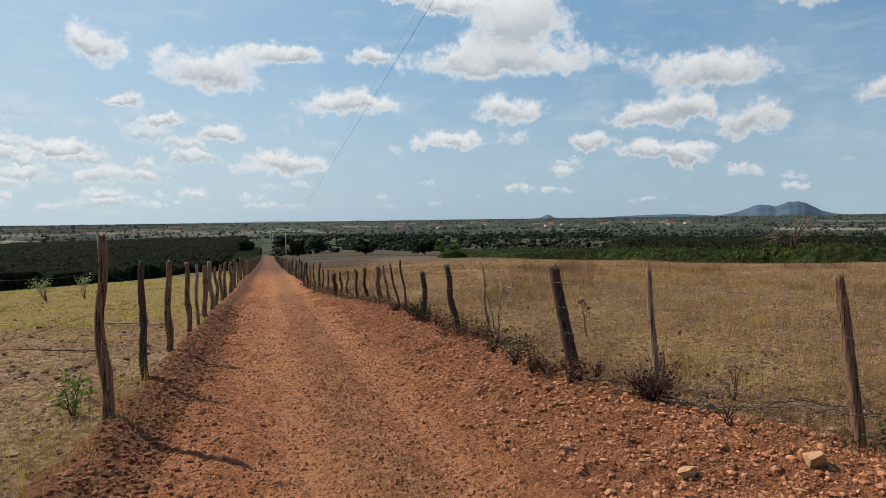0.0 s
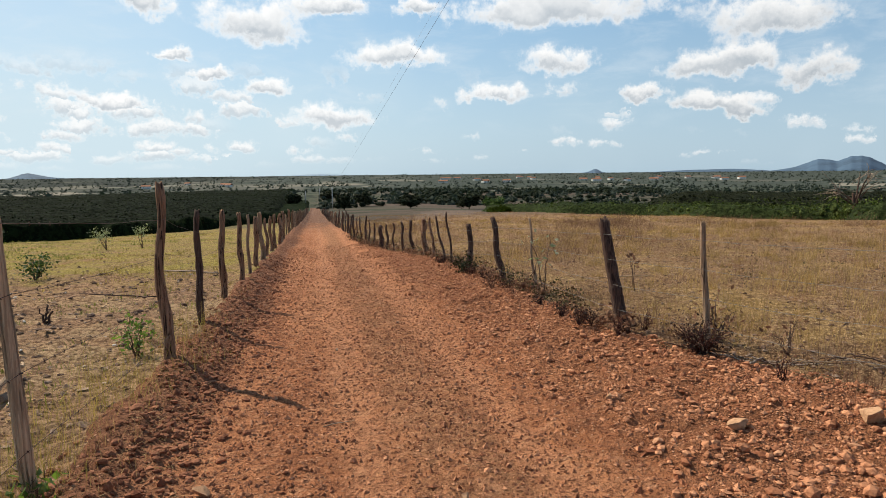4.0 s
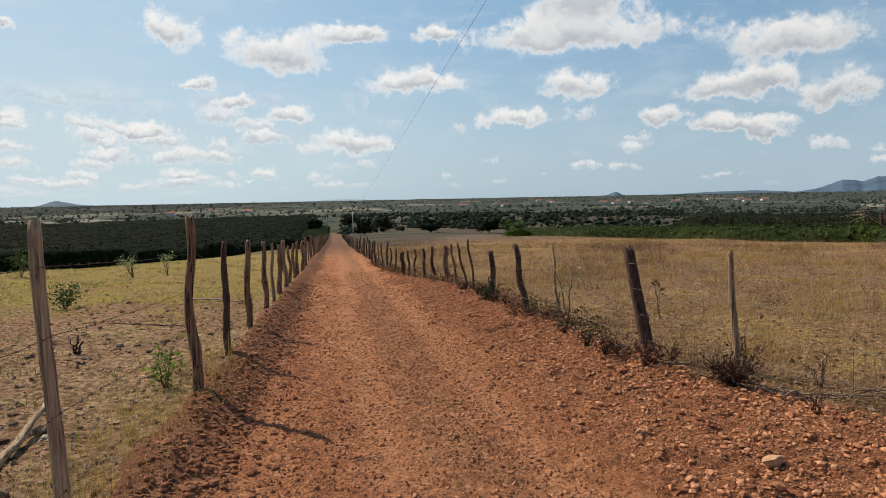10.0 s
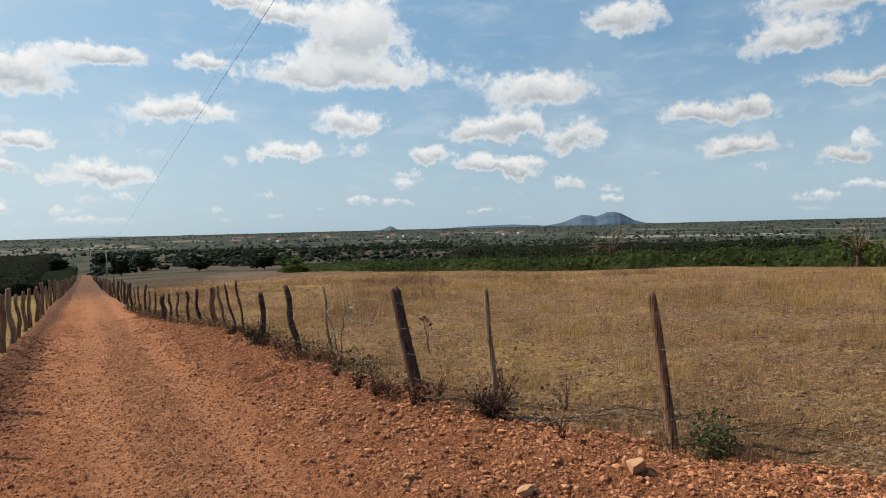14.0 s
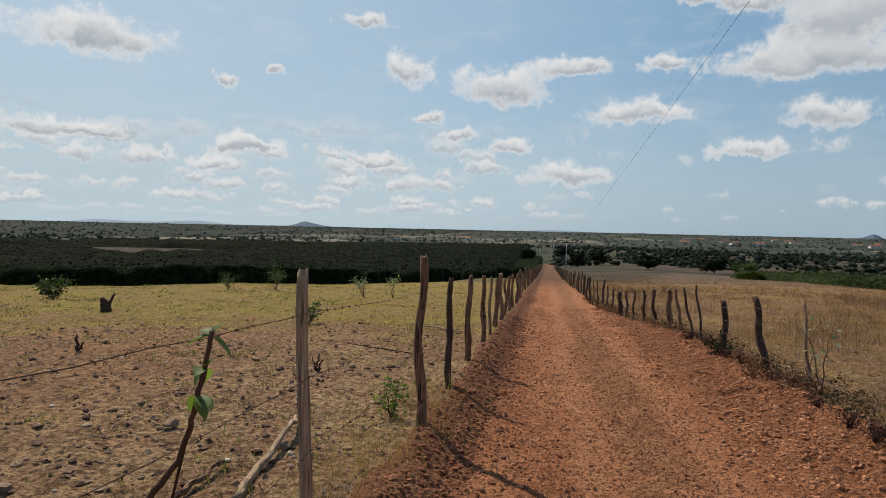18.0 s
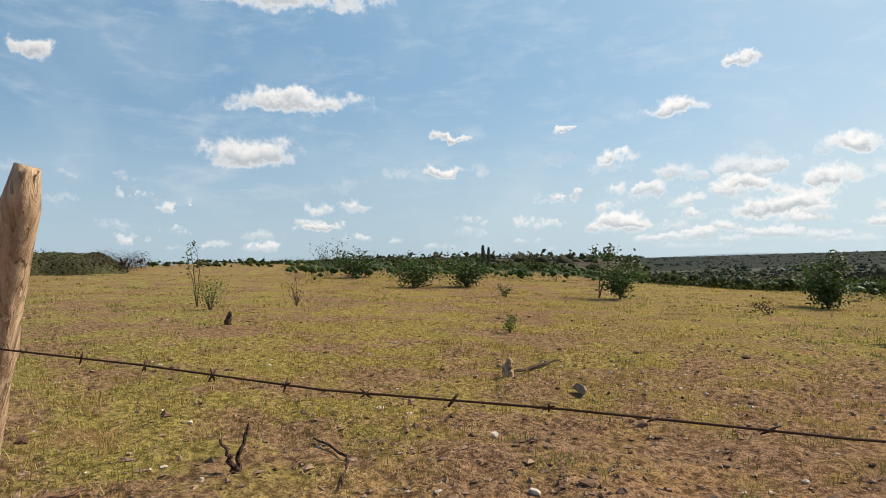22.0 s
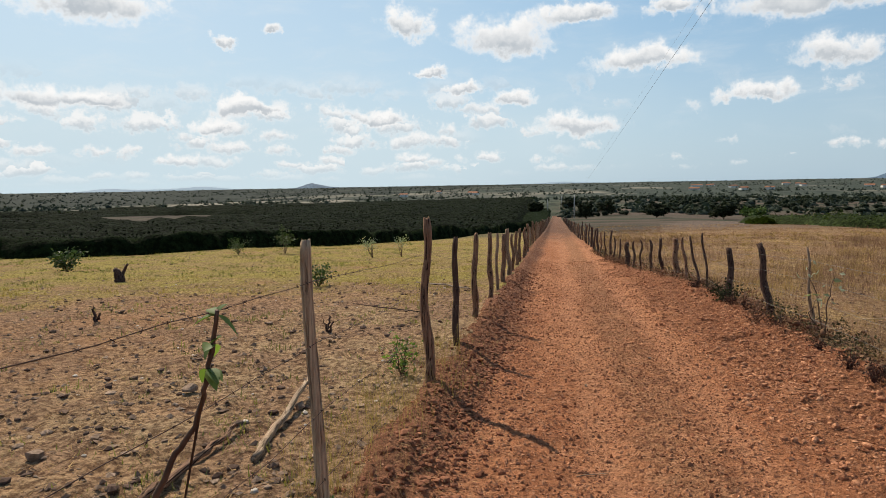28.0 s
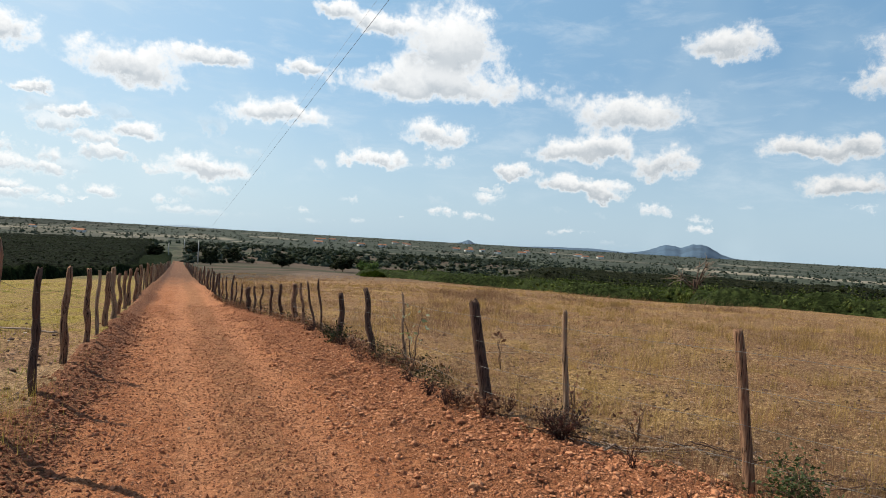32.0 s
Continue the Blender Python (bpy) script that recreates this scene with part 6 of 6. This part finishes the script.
shrub(-5.35, -6.85, 0.42, 0.3, 6, 18, 0.05, M_LEAF_PALE, "small green seedling on the pasture", 15)
shrub(-13.2, -2.9, 0.5, 0.35, 6, 16, 0.055, M_LEAF_PALE, "small pale-green seedling on the pasture", 16)
shrub(-23.0, -5.1, 0.65, 0.5, 6, 20, 0.07, M_LEAF, "small dark-green seedling on the pasture", 17)
shrub(-16.5, -9.6, 0.9, 0.6, 9, 8, 0.05, M_SCRUB, "leafless dry shrub on the pasture", 18)
shrub(-20.0, 2.85, 0.6, 1.2, 9, 14, 0.06, M_SCRUB, "grey dry bush on the pasture", 19)
shrub(-19.7, 6.2, 1.1, 0.8, 8, 34, 0.09, M_LEAF, "green bush at the pasture's edge", 20)
shrub(-5.85, 14.7, 0.62, 0.75, 9, 26, 0.07, M_LEAF, "low green bush near the brow", 21)
shrub(-1.84, 6.55, 0.46, 0.36, 8, 14, 0.05, M_LEAF_PALE, "small bright-green plant by the fence", 22)
shrub(-7.75, 25.9, 1.05, 0.85, 9, 16, 0.07, M_PUFF, "thin weed with pale flower heads on the brow", 23, low=0.72)
shrub(-6.6, 26.2, 1.0, 0.6, 6, 14, 0.07, M_PUFF, "thin weed with pale flower heads on the brow", 24, low=0.75)
shrub(-12.3, 27.5, 1.2, 0.9, 8, 26, 0.08, M_LEAF, "loose leafy shrub on the brow of the pasture", 53, low=0.5)
shrub(-14.3, 27.0, 1.0, 1.0, 8, 26, 0.08, M_LEAF, "loose leafy shrub on the brow of the pasture", 54, low=0.4)
shrub(-15.5, 14.0, 0.9, 0.8, 6, 18, 0.10, M_LEAF, "thin shrub on the brow of the pasture", 25, low=0.55)
shrub(-16.1, 18.8, 0.9, 0.9, 8, 40, 0.11, M_LEAF, "green bush on the brow of the pasture", 26)
shrub(-28.0, 22.0, 2.2, 2.8, 13, 60, 0.15, M_LEAF, "round green bush at the pasture's edge", 27)
shrub(-15.0, 11.9, 1.1, 0.7, 8, 30, 0.12, M_LEAF, "loose green bush at the pasture's edge", 28)
shrub(-22.5, 9.5, 1.3, 1.1, 8, 30, 0.11, M_LEAF, "loose green bush at the pasture's edge", 29)
shrub(3.36, 5.40, 0.36, 0.62, 80, 6, 0.035, M_BURNT, "dark leafless bush at the foot of a stake", 30, wood=M_TWIG_RED)
shrub(2.95, 6.25, 0.3, 0.26, 12, 6, 0.03, M_STALK, "small dark-red dry weed on the bank", 31, wood=M_TWIG_RED)
shrub(3.5, 6.7, 0.32, 0.26, 12, 5, 0.03, M_STALK, "small dark-red dry weed beside a post", 32, wood=M_TWIG_RED)
shrub(3.85, 5.9, 0.62, 0.5, 9, 9, 0.06, M_STALK, "withered brown weed with curled leaves", 33)
shrub(4.08, 3.42, 0.40, 0.55, 18, 26, 0.036, M_WEED_GREEN, "dark green weed at the foot of a post", 34)
shrub(3.45, 4.45, 0.26, 0.22, 9, 2, 0.03, M_STALK, "dry twiggy weed on the bank", 35, wood=M_TWIG_RED)
shrub(2.75, 10.6, 0.34, 0.45, 12, 12, 0.05, M_STALK, "dark dry weed on the bank", 36, wood=M_TWIG_RED)
shrub(2.85, 13.0, 0.40, 0.6, 12, 16, 0.06, M_SCRUB, "dry green weed on the bank", 37, wood=M_TWIG_RED)
shrub(4.25, 5.35, 0.42, 0.45, 8, 4, 0.05, M_STALK, "withered dark weed with curled leaves", 52)
shrub(3.42, 9.8, 1.28, 0.55, 3, 7, 0.10, M_PUFF, "thin plant with a few pale dried leaves by a stake", 38, low=0.82)
shrub(5.1, 10.0, 0.9, 0.4, 3, 4, 0.09, M_STALK, "dead flower stalk in the dry field", 39, low=0.85)
shrub(7.4, 2.6, 0.75, 0.35, 4, 12, 0.07, M_LEAF_PALE, "thin green weed in the dry field", 40, low=0.35)


rn = np.random.RandomState(91)
for k in range(14):
    v = 7.0 + 12 * rn.rand() ** 1.2
    shrub(float(right_fence(v)) + rn.uniform(-0.35, 0.12), v, rn.uniform(0.14, 0.30), rn.uniform(0.2, 0.36), 22, 6, 0.03, M_BURNT, "small dark-red dry weed on the gravel bank", 100 + k, wood=M_TWIG_RED)


def tree(x, y, height, crown, leafage, mat, label, seed, leaf=0.3, name="tree"):
    """A tapered trunk, limbs that fork, and a crown of leaf clumps with gaps."""
    rn = np.random.RandomState(seed)
    ob = thing(name, x, y, surface(x, y), label, "tree")
    part("trunk", limb([(0, 0, -0.2), (rn.normal(0, 0.05), rn.normal(0, 0.05), height * 0.25), (rn.normal(0, 0.15), rn.normal(0, 0.15), height * 0.5)], [height * 0.045, height * 0.035, height * 0.02], seed, 8), M_POST_DARK, ob)
    spots = []
    for n in range(9):
        a = n * 2.4 + rn.uniform(-0.4, 0.4)
        reach, h = crown / 2 * rn.uniform(0.35, 0.95), height * (rn.uniform(0.32, 0.88) if height > 4.2 else rn.uniform(0.5, 0.95))
        tip = np.array([math.cos(a) * reach, math.sin(a) * reach, h])
        bough = part("limb", limb([(0, 0, height * rn.uniform(0.25, 0.42)), tip * np.array([0.5, 0.5, 0.75]), tip], [height * 0.018, height * 0.011, height * 0.004], seed * 3 + n, 6), M_POST_DARK, ob)
        if leafage:
            d = rn.normal(size=(leafage, 3)) * np.array([crown * 0.15, crown * 0.15, height * 0.10])
            spots.append(tip + d)
        else:
            for k in range(5):
                twig = tip + rn.normal(0, 0.16, 3) * np.array([crown, crown, height * 0.8])
                part("twig", limb([tip * 0.8 + np.r_[0, 0, height * 0.08], (tip + twig) / 2, twig], [height * 0.006, height * 0.004, height * 0.0015], seed * 31 + n * 5 + k, 5), M_GREYWOOD, bough)
    if leafage:
        v, f = leaves(np.concatenate(spots), leaf, seed, 0.75)
        if name == "tree" and height > 4.2:
            c = np.concatenate(spots)[:: leafage // 3]
            heart = pebbles(c[:, 0], c[:, 1], c[:, 2], np.full(len(c), crown * 0.17), seed, 0.75)
            v, f = np.concatenate([v, heart[0]]), [f, heart[1] + len(v)]
        part("crown", (v, f), mat, ob, "", False)
    return ob


tree(38.5, 17.0, 2.1, 3.0, 110, M_LEAF_PALE, "small spreading light-green tree on the dry field", 1, 0.22)
tree(41.0, 11.0, 2.3, 2.8, 110, M_LIME, "round bright-green tree on the dry field", 2, 0.24)
tree(36.0, 19.5, 2.4, 2.4, 0, M_LEAF, "leafless grey tree at the field's edge", 3)
tree(40.0, 42.0, 4.4, 4.2, 0, M_LEAF, "bare bleached tree above the thicket", 4)
tree(9.0, 205.0, 5.2, 3.6, 80, M_SCRUB, "dark slim tree by the far end of the field", 5, 0.7)
tree(31.0, 212.0, 4.4, 5.5, 110, M_SCRUB, "broad dark tree at the end of the field", 6, 0.85)
tree(50.0, 208.0, 4.4, 6.0, 110, M_SCRUB, "wide dark tree at the end of the field", 7, 0.95)
tree(60.0, 214.0, 4.4, 5.5, 110, M_SCRUB, "dark round tree in the hedgerow", 8, 0.85)
tree(48.0, 172.0, 3.4, 4.5, 80, M_SCRUB_LUSH, "round green tree in front of dark woods", 9, 0.6)
tree(19.0, 260.0, 5.5, 6.0, 90, M_SCRUB, "dark tree in the valley", 10, 0.8)
tree(-9.5, 300.0, 5.2, 6.0, 70, M_SCRUB, "tall dark tree beside the far road", 11, 0.9)
tree(6.5, 330.0, 5.2, 6.0, 70, M_SCRUB, "tall dark tree beside the far road", 12, 0.9)


def young_tree():
    """The slanting sapling by the fence, with a drooping head of broad leaves."""
    x, y = -1.72, 1.60
    z = surface(x, y)
    ob = thing("sapling", x, y, z, "leaning sapling with drooping broad green leaves by the fence", "sapling")
    rn = np.random.RandomState(5)
    at = lambda a, b, c: np.array([a - x, b - y, c - z])
    tip = at(-2.18, 1.112, 1.645)
    part("stem", limb([(0, 0, -0.05), at(-1.777, 1.555, 0.38), at(-1.94, 1.41, 0.855), at(-2.04, 1.30, 1.145), at(-2.115, 1.203, 1.332), at(-2.15, 1.15, 1.50), tip], [0.008, 0.008, 0.007, 0.006, 0.006, 0.005, 0.003], 3, 7, 0.08, 0, 0.002), M_TWIG, ob)
    foot0 = at(-2.15, 1.16, 1.40)
    big, pale = [], []
    for n in range(170):
        a, t = n * 2.399, rn.rand()
        out = np.array([math.cos(a), math.sin(a), 0])
        foot = tip + (foot0 - tip) * t + out * 0.006
        length, droop = rn.uniform(0.045, 0.105) * (0.85 + 0.3 * t), -0.05 + 1.3 * t ** 0.8 + float(np.clip(rn.normal(0, 0.38), -0.45, 0.6))
        way = out * math.cos(droop) - np.array([0, 0, math.sin(droop)])
        stalk = foot + way * rn.uniform(0.01, 0.115 - 0.05 * t)
        (pale if t < 0.42 else big).append(leaf_blade(stalk, way, length, length * rn.uniform(0.62, 0.85), rn))
    for k in range(11):
        a = k * 0.7
        way = np.array([math.cos(a) * 0.6, math.sin(a) * 0.6, 0.8])
        pale.append(leaf_blade(tip, way / np.linalg.norm(way), 0.08, 0.035, rn))
    part("foliage", merge(big), M_LEAF_BIG, ob, "broad dark-green leaves")
    part("young_leaves", merge(pale), M_LEAF_PALE, ob, "pale fresh leaves")


def leaf_blade(foot, way, length, width, rn):
    """A broad pointed leaf, arched along its midrib and folded across it."""
    side = np.cross(way, [0, 0, 1.0])
    side = side / (np.linalg.norm(side) + 1e-6) + rn.normal(0, 0.3, 3)
    side -= way * (side @ way)
    side /= np.linalg.norm(side)
    up = np.cross(side, way)
    rows = []
    for s, w in ((0, 0.05), (0.2, 0.75), (0.45, 1.0), (0.75, 0.65), (1.0, 0.03)):
        mid = foot + way * length * s - np.array([0, 0, 1]) * length * 0.28 * s * s
        rows += [mid - side * width / 2 * w + up * width * 0.16 * w, mid, mid + side * width / 2 * w + up * width * 0.16 * w]
    f = [[i * 3 + j, i * 3 + j + 1, i * 3 + j + 4, i * 3 + j + 3] for i in range(4) for j in range(2)]
    return np.array(rows), np.array(f)


young_tree()


def thin_sapling(points, label, leaf_at, seed):
    x, y = points[0][:2]
    z = surface(x, y)
    ob = thing("sapling", x, y, z, label, "sapling")
    pts = [np.array((a - x, b - y, h)) for a, b, h in points]
    part("stem", limb([pts[0] - (0, 0, 0.04)] + pts[1:], np.linspace(0.011, 0.005, len(pts)), seed, 7, 0.1, 0, 0.002), M_TWIG, ob)
    rn = np.random.RandomState(seed)
    made = []
    for s in leaf_at:
        p = np.array([np.interp(s, np.linspace(0, 1, len(pts)), [q[k] for q in pts]) for k in range(3)])
        for _ in range(4):
            w = rn.normal(size=3)
            made.append(leaf_blade(p, w / np.linalg.norm(w), rn.uniform(0.03, 0.055), 0.03, rn))
    if made:
        part("foliage", merge(made), M_LEAF_PALE, ob, "few pale leaves")


thin_sapling([(-1.42, 1.62, 0), (-1.33, 1.52, 0.45), (-1.24, 1.47, 0.80), (-1.12, 1.44, 1.02), (-1.046, 1.422, 1.11), (-0.99, 1.392, 1.23), (-0.942, 1.359, 1.385)], "bent bare sapling with a few leaves at its tip", (0.86, 0.92, 0.99), 1)
thin_sapling([(-1.60, 1.44, 0), (-1.62, 1.41, 0.55), (-1.66, 1.38, 0.85), (-1.695, 1.345, 1.10)], "thin bare shoot beside a fence post", (), 2)
thin_sapling([(-1.10, 0.90, 0), (-1.08, 0.87, 0.6), (-1.072, 0.855, 1.25), (-1.076, 0.852, 1.43)], "short cut shoot with broad leaves", (0.86, 0.88, 0.90, 0.91), 3)
shrub(-1.34, 3.08, 0.22, 0.2, 5, 8, 0.06, M_LEAF_PALE, "small bright-green plant at a post's foot", 50, low=0.4)


def cactus(x, y):
    ob = thing("cactus", x, y, surface(x, y), "tall dark columnar cactus on the skyline", "cactus")
    for dy, h, r in ((0, 2.35, 0.21), (-0.62, 1.75, 0.17), (0.50, 2.15, 0.18), (-0.34, 1.2, 0.15)):
        bend = [(0, 0, -0.1), (0, dy * 0.85, 0.5), (0.05 * dy, dy, h * 0.6), (0, dy * 1.05, h)]
        part("column", limb(bend, [r * 0.8, r, r, r * 0.55], int(100 + dy * 50), 10, 0.14, 0), M_CACTUS, ob)


cactus(-58.0, -14.5)


# ---------------------------------------------------------------- power line and far houses
def power_pole(x, y, height, label):
    ob = thing("power_pole", x, y, surface(x, y), label, "power pole", "power line poles")
    shaft = part("shaft", tube([(0, 0, -0.5), (0, 0, height * 0.5), (0, 0, height)], [0.2, 0.17, 0.13], 10), M_CONCRETE, ob)
    part("insulator", tube([(0, 0, height), (0, 0, height + 0.12), (0, 0, height + 0.25)], [0.05, 0.09, 0.04], 8), M_WHITEWALL, shaft)
    return np.array([x, y, surface(x, y) + height + 0.2])


poles = [power_pole(5.6, 212, 7.2, "grey concrete power pole at the field's end"), power_pole(2.5, 330, 7.2, "grey concrete power pole by the far road"),
         power_pole(-4.0, 305, 6.5, "slim grey pole beside the far road")]
behind = np.array([4.4, -32.0, 11.0])
s = np.linspace(0, 1, 60)
line = poles[0] + (behind - poles[0]) * s[:, None]
line[:, 2] -= 4 * 0.7 * s * (1 - s)
tagged(part("power_cable", tube(line, 0.006, 5), M_WIRE), "single dark power cable crossing overhead", "cable")
line = poles[0] + (poles[1] - poles[0]) * s[:, None]
line[:, 2] -= 4 * 0.6 * s * (1 - s)
tagged(part("power_cable", tube(line, 0.008, 5), M_WIRE), "dark power cable between far poles", "cable")
power_pole(4.4, -32.0, 10.8 - surface(4.4, -32.0), "grey concrete power pole behind the viewer")


def house(x, y, w, d, h, turn, seed):
    ob = thing("house", x, y, surface(x, y), "distant whitewashed farmhouse with a tiled roof", "house", "distant farmhouses")
    ob.rotation_euler = (0, 0, turn)
    a, b = w / 2, d / 2
    box = np.array([(sx * a, sy * b, z) for z in (-1, h) for sx, sy in ((-1, -1), (1, -1), (1, 1), (-1, 1))], float)
    quads = np.array([(0, 1, 5, 4), (1, 2, 6, 5), (2, 3, 7, 6), (3, 0, 4, 7), (4, 5, 6, 7), (3, 2, 1, 0)])
    wall = part("wall", (box, quads), M_WHITEWALL, ob, "", False)
    e, t = 0.5, h + d * 0.28
    roof = np.array([(-a - e, -b - e, h - 0.1), (a + e, -b - e, h - 0.1), (a + e, 0, t), (-a - e, 0, t), (-a - e, b + e, h - 0.1), (a + e, b + e, h - 0.1)])
    roof = np.concatenate([roof, roof + (0, 0, 0.2)])
    quads = np.array([(0, 1, 2, 3), (3, 2, 5, 4), (9, 8, 7, 6), (10, 11, 8, 9), (0, 6, 7, 1), (4, 5, 11, 10), (0, 3, 9, 6), (3, 4, 10, 9), (1, 7, 8, 2), (2, 8, 11, 5)])
    part("roof", (roof, quads), M_TILE, ob, "clay tile roof", False)
    for k, px in enumerate((-a * 0.5, a * 0.5)):
        hole = np.array([(px - 0.5, -b - 0.03, 0.8), (px + 0.5, -b - 0.03, 0.8), (px + 0.5, -b - 0.03, 2.0), (px - 0.5, -b - 0.03, 2.0)])
        hole = np.concatenate([hole, hole + (0, 0.06, 0)])
        part("window", (hole, np.array([(0, 1, 2, 3), (7, 6, 5, 4), (0, 4, 5, 1), (1, 5, 6, 2), (2, 6, 7, 3), (3, 7, 4, 0)])), M_DARK, wall, "", False)


rn = np.random.RandomState(77)
for k in range(24):
    a, r = radians(rn.uniform(11, 36)), rn.uniform(1250, 2100)
    house(r * math.sin(a), r * math.cos(a), rn.uniform(10, 20), rn.uniform(7, 10), rn.uniform(3.0, 4.2), rn.uniform(-0.6, 0.6), k)
for k in range(4):
    a, r = radians(rn.uniform(-16, -7)), rn.uniform(900, 1500)
    house(r * math.sin(a), r * math.cos(a), rn.uniform(10, 18), 8, 3.4, rn.uniform(-0.5, 0.5), 40 + k)


# ---------------------------------------------------------------- loose stones that can be told apart
def loose_stones(parent, name, places, mat, seed, flat=0.7):
    """Stones of twenty sides on eight shared meshes, each an object under the road or the ground. places: x, y, size."""
    rn = np.random.RandomState(seed)
    kinds = []
    for k in range(8):
        v, f = pebbles(np.zeros(1), np.zeros(1), np.zeros(1), np.ones(1), seed + k, flat)
        kinds.append(mesh_of(name, v, f, mat, False))
    for n, (x, y, size) in enumerate(places):
        ob = new(name, kinds[n % 8])
        ob.parent = parent
        ob.matrix_basis = pose(x, y, surface(x, y), rn.uniform(-14, 14), rn.uniform(-14, 14), rn.uniform(0, 360)) @ Matrix.Scale(size, 4)


road, ground = bpy.data.objects["road"], bpy.data.objects["ground"]
rn = np.random.RandomState(201)
bank_stones = []
while len(bank_stones) < 290:
    y = 2.3 + 9 * rn.rand() ** 1.8
    x = float(right_fence(y)) * rn.uniform(0.42, 0.97)
    if x > 1.25:
        bank_stones.append((x, y, 0.014 + 0.022 * rn.rand() ** 2))
heap = [(2.45 + rn.normal(0, 0.35), 3.0 + rn.normal(0, 0.3), 0.016 + 0.024 * rn.rand()) for _ in range(46)]
loose_stones(road, "stone", bank_stones[:200], M_STONE_TAN, 210)
loose_stones(road, "stone", bank_stones[200:] + heap, M_GRAVEL, 220)
loose_stones(road, "clod", [(-1.12 + rn.normal(0, 0.17), 2.0 + 9 * rn.rand() ** 1.6, 0.020 + 0.030 * rn.rand() ** 2) for _ in range(170)], M_EARTH, 230)
loose_stones(road, "pebble", [(rn.uniform(-0.8, 1.2), 2.4 + 9 * rn.rand() ** 1.4, 0.010 + 0.012 * rn.rand() ** 2) for _ in range(120)], M_GRAVEL, 240)
near_stones = []
while len(near_stones) < 280:
    a, r = radians(rn.uniform(-172, -10)), rn.uniform(2.6, 13)
    if r * math.sin(a) < -1.85:
        near_stones.append((r * math.sin(a), r * math.cos(a), 0.016 + 0.034 * rn.rand() ** 2.2))
loose_stones(ground, "stone", near_stones[:120], M_CLOD, 250, 0.55)
loose_stones(ground, "stone", near_stones[120:190], M_WHITESTONE, 260, 0.5)
loose_stones(ground, "clod", near_stones[190:], M_DUNG, 270, 0.6)
